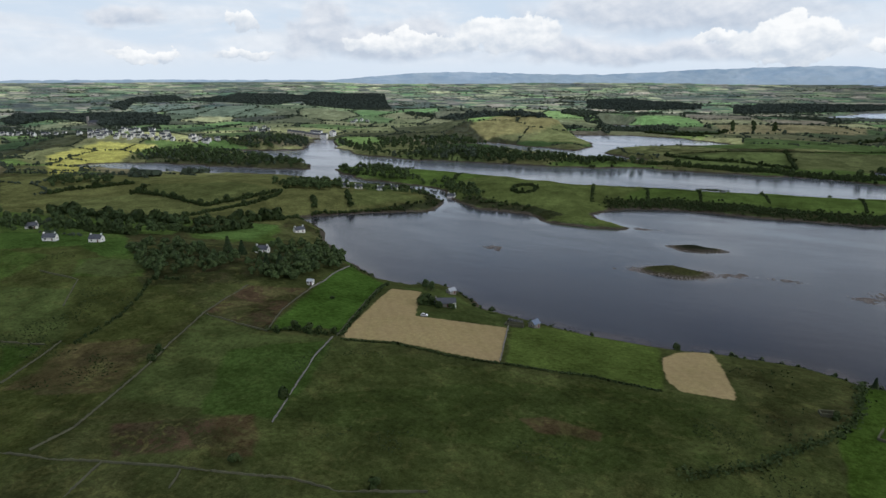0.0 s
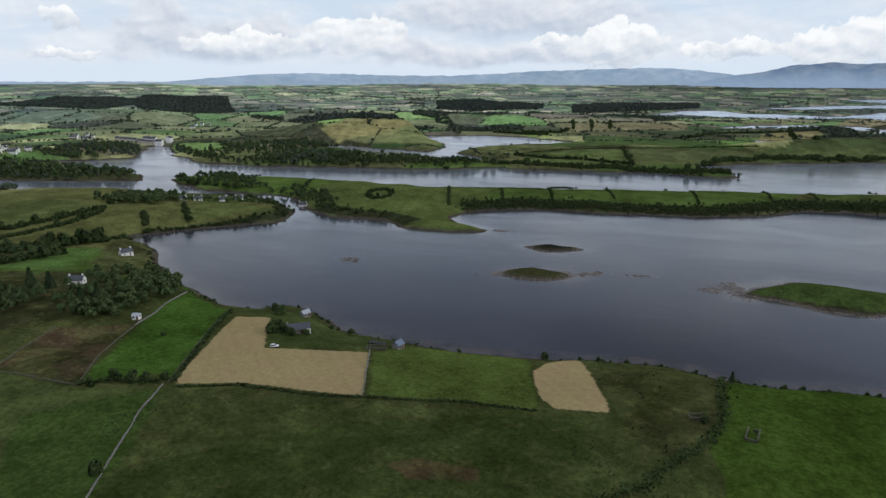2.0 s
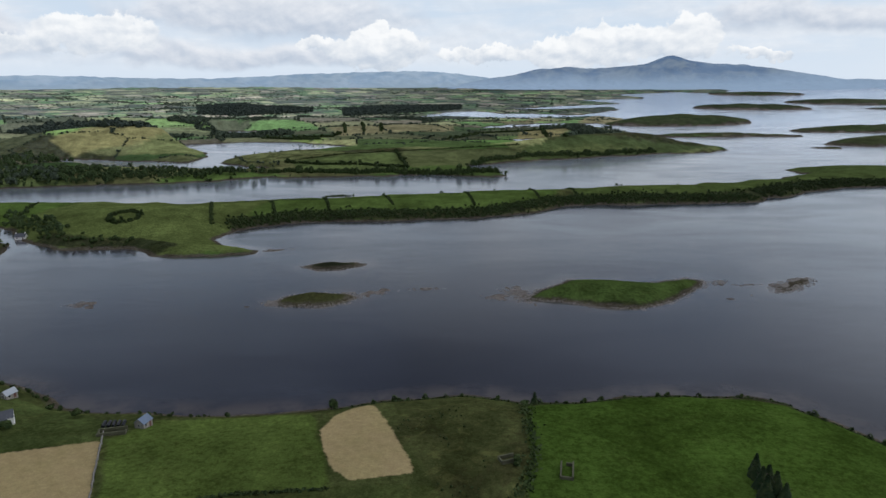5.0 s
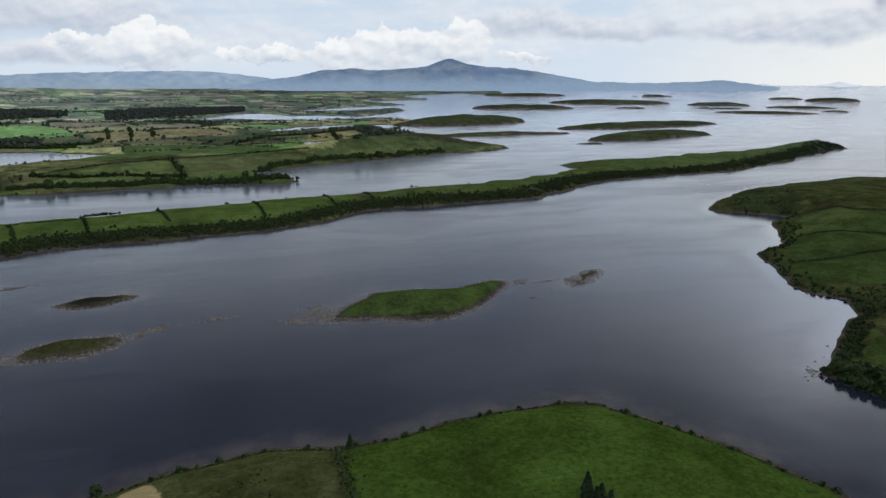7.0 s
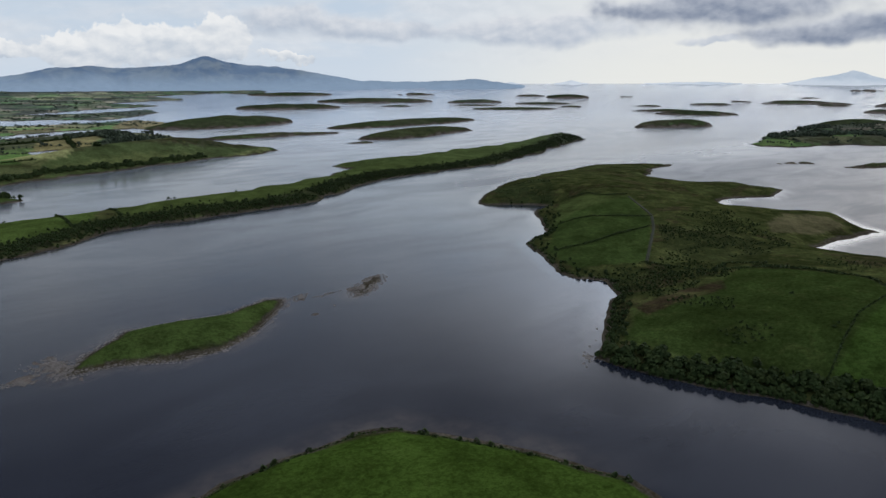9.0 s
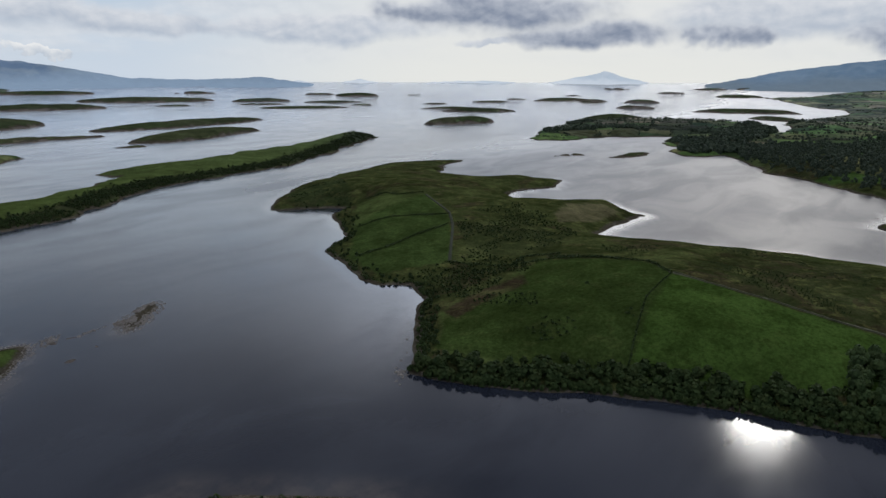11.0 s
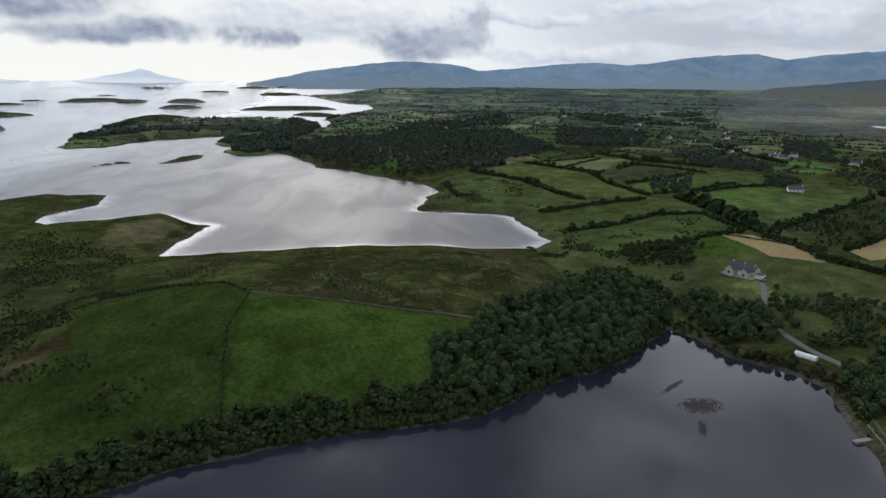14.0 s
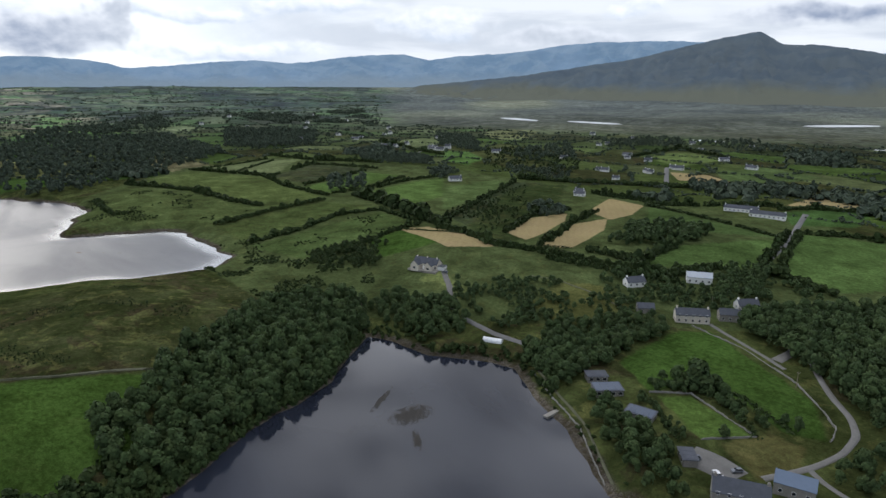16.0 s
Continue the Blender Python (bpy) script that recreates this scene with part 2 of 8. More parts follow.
LEAF = foliage_mat("broadleaf", (0.023, 0.039, 0.017), (0.068, 0.105, 0.038))
HEDGE = foliage_mat("hedge_leaf", (0.014, 0.026, 0.009), (0.043, 0.067, 0.022))
# far foliage: distance haze is put into these two leaf colours
FARLEAF = foliage_mat("hazed_leaf", (0.038, 0.053, 0.040), (0.072, 0.096, 0.066))
FARPINE = foliage_mat("hazed_conifer", (0.036, 0.050, 0.046), (0.056, 0.074, 0.064))
PINE = foliage_mat("conifer", (0.010, 0.022, 0.010), (0.026, 0.045, 0.018))
BARK = plain_mat("bark", (0.09, 0.075, 0.06), 0.9, 0.3, 0.3, bumpy=0.03)
MOSSY = plain_mat("mossy_stone", (0.080, 0.082, 0.050), 0.95, 0.4, 0.6, bumpy=0.05)
SHINGLE = plain_mat("wet_shingle", (0.135, 0.122, 0.112), 0.7, 0.5, 1.2)
STONE = plain_mat("dry_stone", (0.165, 0.16, 0.145), 0.9, 0.35, 0.4, bumpy=0.05)
ROCK = plain_mat("shore_rock", (0.16, 0.15, 0.13), 0.85, 0.4, 0.5, bumpy=0.08)
WHITE = plain_mat("white_render", (0.78, 0.77, 0.74), 0.8, 0.08, 1.0)
CREAM = plain_mat("cream_render", (0.55, 0.50, 0.42), 0.8, 0.12, 1.0)
GREYSTONE = plain_mat("grey_masonry", (0.24, 0.225, 0.20), 0.9, 0.25, 0.7, bumpy=0.03)
SLATE = plain_mat("slate", (0.070, 0.076, 0.092), 0.75, 0.22, 0.5, bumpy=0.01)
TIN = plain_mat("zinc_sheet", (0.34, 0.37, 0.41), 0.45, 0.12, 1.2, metal=0.3)
# near-white colour stands in for the sky reflected in the bog pools
POOL = plain_mat("pool_sky_sheen", (0.78, 0.80, 0.82), 0.25, 0.05, 6.0)
PANEL = plain_mat("dark_roof_panel", (0.045, 0.065, 0.105), 0.3, 0.12, 1.5)
BLUEROOF = plain_mat("blue_grey_roof", (0.13, 0.17, 0.24), 0.4, 0.1, 1.5)
TIMBER = plain_mat("weathered_timber", (0.17, 0.14, 0.11), 0.9, 0.25, 0.3)
GLASS = plain_mat("dark_window_glass", (0.02, 0.023, 0.028), 0.08, 0.1, 1.0)
FRAME = plain_mat("painted_frame", (0.7, 0.7, 0.68), 0.6, 0.06, 1.0)
DOOR = plain_mat("painted_door", (0.12, 0.05, 0.04), 0.5, 0.1, 0.5)
TRACK = plain_mat("worn_track", (0.085, 0.088, 0.055), 0.95, 0.3, 0.8, bumpy=0.03)
LANE = plain_mat("sunken_lane", (0.022, 0.027, 0.012), 0.95, 0.3, 0.8, bumpy=0.03)
TARMAC = plain_mat("tarmac", (0.13, 0.128, 0.125), 0.9, 0.2, 1.5)
GRAVEL = plain_mat("gravel", (0.145, 0.14, 0.132), 0.95, 0.22, 0.8, bumpy=0.03)
FILM = plain_mat("tunnel_film", (0.75, 0.77, 0.78), 0.35, 0.06, 2.0)
TYRE = plain_mat("tyre_rubber", (0.02, 0.02, 0.02), 0.8, 0.1, 0.2)
CARWHITE = plain_mat("white_car_paint", (0.75, 0.75, 0.76), 0.25, 0.03, 2.0)
CARGREY = plain_mat("grey_car_paint", (0.16, 0.17, 0.19), 0.25, 0.03, 2.0)


def ground_mat():
    m, nt, b = new_mat("ground", 0.95)
    b.inputs["Specular IOR Level"].default_value = 0.0
    p = place(nt)
    tint = n_attr(nt, "tint")
    wild, inland, stub = n_attr(nt, "wild")[2], n_attr(nt, "inland")[2], n_attr(nt, "stub")[2]
    wide, mid = n_noise(nt, p, 0.012, 4, 0.6), n_noise(nt, p, 0.06, 5, 0.62)
    tuft, fine = n_noise(nt, p, 0.45, 5, 0.7), n_noise(nt, p, 1.7, 4, 0.7)
    c = tint[0]
    # rough grazing: rushes, bracken and bleached grass in drifts
    drift = n_math(nt, "ADD", n_math(nt, "MULTIPLY", n_noise(nt, p, 0.045, 7, 0.66, 0.8), 0.7), n_math(nt, "MULTIPLY", tuft, 0.3))
    heathery = n_math(nt, "MULTIPLY_ADD", wild, 2.2, -0.95, clamp=True)
    c = n_mix(nt, n_math(nt, "MULTIPLY", heathery, n_range(nt, n_noise(nt, p, 0.019, 6, 0.66, 0.9), 0.525, 0.585, 0.0, 0.85)), c, (0.044, 0.037, 0.020))
    c = n_mix(nt, n_math(nt, "MULTIPLY", wild, n_range(nt, n_noise(nt, p, 0.033, 5, 0.7, 0.6), 0.55, 0.64, 0.0, 0.65)), c, (0.098, 0.108, 0.038))
    c = n_mix(nt, n_math(nt, "MULTIPLY", wild, n_range(nt, drift, 0.485, 0.545, 0.0, 0.8)), c, (0.024, 0.032, 0.011))
    c = n_mix(nt, n_math(nt, "MULTIPLY", wild, n_range(nt, n_noise(nt, p, 0.11, 6, 0.7, 0.7), 0.54, 0.62, 0.0, 0.55)), c, (0.105, 0.105, 0.036))
    k = n_math(nt, "MULTIPLY", n_range(nt, mid, 0.3, 0.7, 0.66, 1.28, soft=False), n_range(nt, tuft, 0.3, 0.7, 0.56, 1.42, soft=False))
    k = n_math(nt, "MULTIPLY", k, n_range(nt, fine, 0.3, 0.7, 0.72, 1.28, soft=False))
    k = n_math(nt, "MULTIPLY", k, n_range(nt, n_noise(nt, p, 0.021, 5, 0.6, 0.5), 0.35, 0.65, 0.78, 1.24, soft=False))
    # mown stubble, in swaths
    swath = nt.nodes.new("ShaderNodeTexWave")
    swath.bands_direction = "DIAGONAL"
    swath.inputs["Scale"].default_value, swath.inputs["Distortion"].default_value = 0.075, 1.5
    link_in(nt, swath.inputs["Vector"], p)
    straw = n_mix(nt, n_range(nt, mid, 0.3, 0.7), (0.315, 0.245, 0.13), (0.25, 0.205, 0.10))
    straw = n_mix(nt, n_math(nt, "MULTIPLY", swath.outputs[1], 0.22), straw, (0.24, 0.18, 0.088))
    ragged = n_math(nt, "ADD", stub, n_math(nt, "MULTIPLY_ADD", tuft, 3.0, -1.5))
    c = n_mix(nt, n_range(nt, ragged, -0.5, 0.7), c, straw)
    # shore: wrack, stones and peat edge
    edge = n_math(nt, "ADD", inland, n_math(nt, "MULTIPLY_ADD", mid, 7.0, -3.5))
    edge = n_math(nt, "ADD", edge, n_math(nt, "MULTIPLY_ADD", tuft, 3.0, -1.5))
    stones = n_mix(nt, n_range(nt, fine, 0.35, 0.65), (0.050, 0.043, 0.034), (0.135, 0.12, 0.10))
    stones = n_mix(nt, n_range(nt, tuft, 0.42, 0.6), stones, (0.036, 0.031, 0.018))
    stones = n_mix(nt, n_range(nt, inland, -0.5, -3.0), stones, n_mix(nt, fine, (0.065, 0.055, 0.047), (0.165, 0.145, 0.13)))
    c = n_mix(nt, n_range(nt, edge, 5.5, 2.5), c, stones)
    k = n_math(nt, "MULTIPLY_ADD", n_math(nt, "SUBTRACT", 1.0, k), n_range(nt, ragged, -0.5, 0.7, 0.0, 0.65), k)
    c = n_vec(nt, "SCALE", c, scale=k)
    link_in(nt, b.inputs["Base Color"], c)
    bump(nt, b, n_math(nt, "ADD", n_math(nt, "MULTIPLY", tuft, 0.7), n_math(nt, "MULTIPLY", fine, 0.3)), 0.8, 0.55)
    return m


def water_mat():
    m, nt, b = new_mat("lough_water", 0.06)
    p = place(nt)
    streak = n_noise(nt, n_vec(nt, "MULTIPLY", p, (0.006, 0.016, 0.0)), 1.0, 5, 0.6, 0.8)
    body = n_mix(nt, n_range(nt, streak, 0.4, 0.65), (0.015, 0.018, 0.028), (0.021, 0.025, 0.037))
    body = n_mix(nt, n_math(nt, "MULTIPLY", n_attr(nt, "sandy")[2], n_range(nt, n_noise(nt, p, 0.05, 4, 0.6), 0.35, 0.6, 0.25, 0.9)), body, (0.072, 0.064, 0.062))
    # far water: reflected sky put in as pale colour and metal
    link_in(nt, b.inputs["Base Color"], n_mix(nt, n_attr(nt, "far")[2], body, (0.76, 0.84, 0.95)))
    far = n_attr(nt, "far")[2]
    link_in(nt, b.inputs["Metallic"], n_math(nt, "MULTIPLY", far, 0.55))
    b.inputs["IOR"].default_value = 1.333
    b.inputs["Specular IOR Level"].default_value = 0.5
    calm = n_attr(nt, "calm")[2]
    ruffled = n_math(nt, "ADD", n_range(nt, streak, 0.36, 0.66, 0.14, 0.235), n_math(nt, "MULTIPLY", n_attr(nt, "open")[2], 0.24))
    ruffled = n_math(nt, "MULTIPLY", ruffled, n_math(nt, "MULTIPLY_ADD", n_attr(nt, "shoal")[2], -0.7, 1.0))
    link_in(nt, b.inputs["Roughness"], n_math(nt, "MULTIPLY", ruffled, n_math(nt, "MULTIPLY_ADD", calm, -0.42, 1.0)))
    small = n_noise(nt, n_vec(nt, "MULTIPLY", p, (0.55, 0.9, 0.0)), 1.0, 4, 0.6)
    long = n_noise(nt, n_vec(nt, "MULTIPLY", p, (0.05, 0.12, 0.0)), 1.0, 3, 0.5)
    bump(nt, b, n_math(nt, "ADD", n_math(nt, "MULTIPLY", small, 0.5), long), n_math(nt, "MULTIPLY", n_math(nt, "MULTIPLY_ADD", calm, -0.16, 0.20), n_attr(nt, "near")[2]), 0.35, True)
    return m


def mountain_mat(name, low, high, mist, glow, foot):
    """Far hills with haze put into their colour and a glow: part of the backdrop."""
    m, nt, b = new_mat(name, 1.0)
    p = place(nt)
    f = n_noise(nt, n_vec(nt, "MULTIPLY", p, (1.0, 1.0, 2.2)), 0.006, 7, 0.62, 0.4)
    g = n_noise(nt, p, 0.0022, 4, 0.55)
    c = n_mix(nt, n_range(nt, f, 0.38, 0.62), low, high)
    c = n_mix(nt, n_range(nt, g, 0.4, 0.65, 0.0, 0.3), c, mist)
    # haze is coloured in at the foot; sunlit moor grass on the heather slope
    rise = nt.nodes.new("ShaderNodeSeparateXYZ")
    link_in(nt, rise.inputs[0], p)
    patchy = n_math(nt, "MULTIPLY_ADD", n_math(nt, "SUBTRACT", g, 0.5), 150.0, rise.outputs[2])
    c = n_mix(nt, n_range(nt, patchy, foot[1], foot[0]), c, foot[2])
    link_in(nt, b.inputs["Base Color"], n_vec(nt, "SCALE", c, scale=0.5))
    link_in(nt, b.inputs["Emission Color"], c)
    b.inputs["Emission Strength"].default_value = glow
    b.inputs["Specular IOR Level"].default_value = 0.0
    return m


GROUND, WATER = ground_mat(), water_mat()
# ---- plan of land and water ----
CX, CY = 40.0, 70.0          # middle of the plan
EDGE, FLAT = 4900.0, 2600.0  # the sheet's rim, and where the far country begins to close up


def far_plan(x, y):
    """The true plan of a place in the far country, which is drawn together towards the rim."""
    dx, dy = x - CX, y - CY
    r = np.hypot(dx, dy)
    s = np.clip(r - FLAT, 0, EDGE - FLAT)
    k = np.where(r > FLAT, (FLAT + s / (1 - 0.93 * s / 2300)) / np.maximum(r, 1), 1.0)
    return CX + dx * k, CY + dy * k, k


def bowl(x, y):
    """A rise that keeps the far country's dip below the horizon as the camera sees it."""
    return 136 * (1 - 1 / far_plan(x, y)[2])


def lattice(ix, iy, seed):
    n = np.sin(ix * 127.1 + iy * 311.7 + seed * 74.7) * 43758.5453
    return n - np.floor(n)


def wave(x, y, size, seed=0):
    """Smooth noise between -1 and 1."""
    x, y = x / size, y / size
    ix, iy = np.floor(x), np.floor(y)
    fx, fy = x - ix, y - iy
    fx, fy = fx * fx * (3 - 2 * fx), fy * fy * (3 - 2 * fy)
    a, b = lattice(ix, iy, seed), lattice(ix + 1, iy, seed)
    c, d = lattice(ix, iy + 1, seed), lattice(ix + 1, iy + 1, seed)
    return 2 * ((a * (1 - fx) + b * fx) * (1 - fy) + (c * (1 - fx) + d * fx) * fy) - 1


def smooth(a, b, v):
    v = np.clip((v - a) / (b - a), 0.0, 1.0)
    return v * v * (3 - 2 * v)


def inside_by(x, y, outline):
    """How far a place lies inside an outline; below nought outside."""
    best = np.full(np.shape(x), 1e12)
    odd = np.zeros(np.shape(x), bool)
    for (ax, ay), (bx, by) in zip(outline, outline[1:] + outline[:1]):
        ex, ey = bx - ax, by - ay
        h = np.clip(((x - ax) * ex + (y - ay) * ey) / (ex * ex + ey * ey + 1e-9), 0, 1)
        best = np.minimum(best, (x - ax - h * ex) ** 2 + (y - ay - h * ey) ** 2)
        if ay != by:
            odd ^= ((ay > y) != (by > y)) & (x < ex * (y - ay) / (by - ay) + ax)
    return np.where(odd, 1, -1) * np.sqrt(best)


# Shores, each walked with the land beside it.
HOME_SHORE = [(-470, 448), (-433, 434), (-401, 411), (-370, 381), (-316, 345), (-286, 332), (-259, 323), (-236, 325), (-222, 338), (-204, 331),
              (-177, 313), (-144, 309), (-102, 305), (-64, 310), (-38, 318), (-6, 321), (20, 314), (44, 313), (70, 320), (96, 322), (122, 320),
              (136, 314), (152, 289), (170, 259), (182, 232), (178, 215), (150, 180), (138, 100), (160, 20), (190, -25)]
COVE_SHORE = [(224, -9), (238, -13), (264, -28), (292, -36), (317, -47), (333, -37), (354, -18), (378, -15), (394, -5), (354, 33), (335, 68),
              (322, 93), (309, 112), (304, 131), (302, 150), (298, 170), (291, 195), (280, 229), (267, 249), (258, 269), (252, 290), (252, 302)]
HEAD_SHORE = [(273, 312), (298, 333), (322, 350), (341, 359), (359, 382), (346, 401), (351, 417), (392, 483), (438, 510), (482, 550), (494, 572),
              (535, 593), (508, 626), (482, 654), (545, 704), (607, 739), (724, 768), (855, 785), (934, 742), (979, 713), (886, 699), (806, 655),
              (812, 601), (849, 544), (848, 475), (792, 470), (742, 492), (705, 485), (674, 458), (704, 412), (726, 373), (673, 319), (588, 327),
              (565, 328), (572, 259)]
BAY_SHORE = [(581, 185), (584, 116), (569, 75), (568, 34), (598, 7), (643, 15), (694, 20), (720, 41), (736, 116), (859, 86), (930, 103),
             (997, 170), (1087, 244), (1296, 346), (1249, 398), (1309, 451), (1407, 450), (1486, 514), (1671, 514), (1574, 652), (1426, 713),
             (1378, 774), (1677, 880), (1936, 901), (2184, 895), (2332, 773), (2308, 621), (2228, 450), (1920, 309), (2150, 312), (2324, 355),
             (2556, 324), (2827, 263), (3133, 198), (3332, 218), (3465, 354), (3764, 475), (3979, 606), (4050, 444), (4305, 314), (4515, 134)]
SOUTH_RIM = [(4820, 46), (5200, -111), (5200, -3500), (2500, -5600), (-2500, -5600), (-5600, -2500), (-5600, 700)]
WEST_SHORE = [(-1025, 541), (-924, 560), (-828, 591), (-762, 629), (-714, 650), (-647, 652), (-601, 649), (-548, 648), (-516, 656), (-477, 654),
              (-433, 630), (-401, 608), (-386, 585), (-376, 551), (-400, 519), (-449, 485)]
RIDGE_SHORE = [(-377, 606), (-327, 586), (-279, 584), (-246, 562), (-202, 560), (-166, 571), (-167, 585), (-203, 595), (-220, 620), (-211, 654),
               (-149, 692), (-93, 696), (26, 704), (76, 732), (124, 768), (231, 778), (302, 776), (351, 784), (447, 855), (528, 883), (637, 895),
               (756, 909), (948, 981), (1101, 1059), (1251, 1115)]
RIDGE_BACK = [(1240, 1190), (1085, 1165), (860, 1090), (720, 1060), (600, 1062), (515, 1062), (530, 1012), (430, 937), (290, 895), (145, 872),
              (40, 855), (-70, 837), (-166, 812), (-233, 800), (-300, 785), (-396, 805), (-487, 800), (-566, 792), (-642, 772), (-690, 748),
              (-631, 703), (-581, 681), (-528, 680), (-479, 678), (-429, 657)]
NORTH_SHORE = [(-1062, 601), (-973, 647), (-812, 679), (-722, 719), (-755, 763), (-837, 776), (-940, 803), (-1046, 841), (-972, 874), (-936, 932),
               (-980, 999), (-1077, 1095), (-1037, 1119), (-902, 992), (-811, 925), (-716, 908), (-639, 906), (-527, 929), (-386, 956), (-263, 1004),
               (-172, 1007), (-1, 1018), (64, 997), (89, 1018), (35, 1082), (33, 1132), (95, 1163), (196, 1212), (413, 1292), (508, 1317), (563, 1347),
               (530, 1400), (359, 1470), (172, 1490), (158, 1560)]
INLET_SHORE = [(167, 1621), (278, 1647), (402, 1692), (505, 1794), (479, 1989), (360, 2082), (213, 2005), (52, 1927), (159, 2123), (315, 2240), (498, 2209), (538, 2105), (650, 2399), (629, 2656), (448, 2546), (236, 2539), (-40, 2750), (161, 2929), (410, 2856), (530, 2733), (830, 3114), (822, 3287), (513, 3163), (256, 3188), (620, 3426), (945, 3504), (764, 3800), (1190, 3846), (1060, 4130), (1460, 4170)]
NORTH_RIM = [(1700, 4000), (1900, 4400), (2100, 5200), (-2500, 5600), (-5600, 3500), (-5600, 600), (-1100, 535)]
LAGOON = [(-696, 1199), (-736, 1270), (-658, 1237), (-554, 1215), (-460, 1196), (-455, 1262), (-481, 1343), (-550, 1428), (-632, 1487), (-494, 1589),
          (-355, 1580), (-189, 1450), (-313, 1348), (-404, 1267), (-403, 1184), (-341, 1137), (-275, 1090), (-332, 1078), (-440, 1087), (-529, 1108)]
# islands of the inner lough
GREEN_ISLE = [(39, 446), (64, 445), (89, 434), (109, 433), (130, 441), (150, 459), (173, 485), (161, 493), (128, 487), (97, 489), (73, 490), (52, 470)]
LOW_ISLE = [(-121, 445), (-109, 438), (-92, 438), (-78, 446), (-70, 457), (-80, 464), (-100, 464), (-114, 457)]
BACK_ISLE = [(-120, 531), (-107, 521), (-90, 522), (-74, 535), (-83, 542), (-105, 540)]
LONE_ISLE = [(209, 465), (219, 466), (239, 479), (244, 491), (233, 487), (219, 475)]
LAND = [HOME_SHORE + COVE_SHORE + HEAD_SHORE + BAY_SHORE + SOUTH_RIM + WEST_SHORE, RIDGE_SHORE + RIDGE_BACK, NORTH_SHORE + INLET_SHORE + NORTH_RIM, GREEN_ISLE, LOW_ISLE, BACK_ISLE, LONE_ISLE]
LAKES = [LAGOON, [(-642, 1869), (-629, 1961), (-514, 1917), (-492, 1781), (-551, 1769)], [(-687, 2188), (-610, 2269), (-585, 2177), (-640, 2111)],
         [(-120, 2660), (16, 3039), (140, 3080), (240, 2950), (120, 2700)]]
ISLES, HILLS, REEFS = [], [], []
# bog pools on the southern moor: middle, half length and breadth, turn, level
POOLS = [(1733, -1258, 95, 30, 0.0, 10.0), (1488, -1340, 98, 30, 0.16, 10.0), (1000, -1825, 120, 40, 1.12, 12.0), (941, -1114, 40, 16, 0.2, 9.0), (650, -1235, 40, 16, 0.7, 9.0)]


def isle(x, y, rx, ry, turn, high):
    turn = radians(turn)
    if math.hypot(x - CX, y - CY) > FLAT:
        # the far ones are turned along the rim and flattened to fit the camera's view
        along = math.atan2(CX - x, y - CY)
        rx = math.hypot(rx * math.cos(turn - along), ry * math.sin(turn - along))
        turn, ry, high = along, min(ry, 0.30 * rx), 0.85 * high
    ISLES.append((x, y, rx, ry, turn, 0.72 * high))


def hill(x, y, rx, ry, turn, high):
    HILLS.append((x, y, rx, ry, radians(turn), high))


def reef(x, y, rx, ry, turn):
    REEFS.append((x, y, rx, ry, radians(turn)))


# islands of the outer bay
isle(1264, 1866, 316, 79, 8, 19), isle(1033, 1500, 218, 65, 16, 20), isle(785, 1382, 36, 11, -5, 3), isle(692, 1680, 208, 25, -3, 11)
isle(782, 2190, 244, 122, 19, 38), isle(1804, 1230, 133, 47, -24, 29), isle(2604, 1745, 172, 34, -23, 14)
isle(2492, 1554, 182, 54, -27, 24), isle(3120, 1843, 212, 64, 6, 13), isle(3353, 1823, 122, 37, 8, 8), isle(3383, 1579, 213, 64, -7, 14)
isle(3345, 1385, 173, 52, -5, 13), isle(3741, 1640, 101, 30, -8, 7), isle(1149, 584, 33, 8, -33, 4), isle(1209, 491, 55, 14, -13, 6)
isle(2847, 2011, 136, 41, 13, 9), isle(2230, 2348, 322, 64, 10, 11), isle(2602, 2505, 198, 59, -1, 12), isle(2267, 2672, 136, 41, -6, 5)
isle(2413, 2822, 237, 95, 12, 26), isle(2943, 2930, 113, 45, -86, 14), isle(3018, 2691, 154, 62, -17, 30), isle(2549, 2240, 166, 33, 18, 10)
isle(1979, 1853, 35, 14, -3, 7), isle(3300, 2476, 107, 43, -1, 11), isle(1399, 3050, 284, 113, 10, 36), isle(1912, 2859, 103, 31, 2, 9)
isle(1996, 3212, 401, 120, 10, 32), isle(2491, 3475, 233, 70, 26, 16), isle(1819, 3882, 441, 132, 35, 20), isle(3497, 1581, 136, 41, -45, 15)
isle(3456, 1410, 128, 38, -17, 15), isle(3067, 1056, 190, 70, -2, 27), isle(3454, 1134, 156, 60, -7, 28), isle(3004, 566, 258, 64, -120, 28)
isle(4262, 1542, 178, 81, 8, 14), isle(4133, 1158, 159, 68, -6, 14), isle(4424, 990, 168, 87, -3, 14), isle(4497, 786, 201, 90, -5, 16)
isle(3999, 753, 198, 79, -22, 22), isle(2566, 406, 113, 34, -132, 18), isle(2292, 897, 136, 68, -22, 24)
# drumlins and rises
hill(392, 222, 120, 85, 20, 17), hill(560, 560, 150, 100, 35, 10), hill(780, 430, 70, 50, 0, 6), hill(470, 105, 90, 60, 0, 10)
hill(455, -120, 90, 60, 0, 10), hill(-480, 180, 200, 90, 30, 12), hill(-620, 480, 150, 70, 20, 9), hill(-860, 400, 180, 70, 10, 7)
hill(-330, 680, 80, 50, 10, 9), hill(-600, 1420, 170, 80, 25, 32), hill(-780, 1390, 150, 90, 10, 26), hill(-150, 1180, 200, 45, 20, 5)
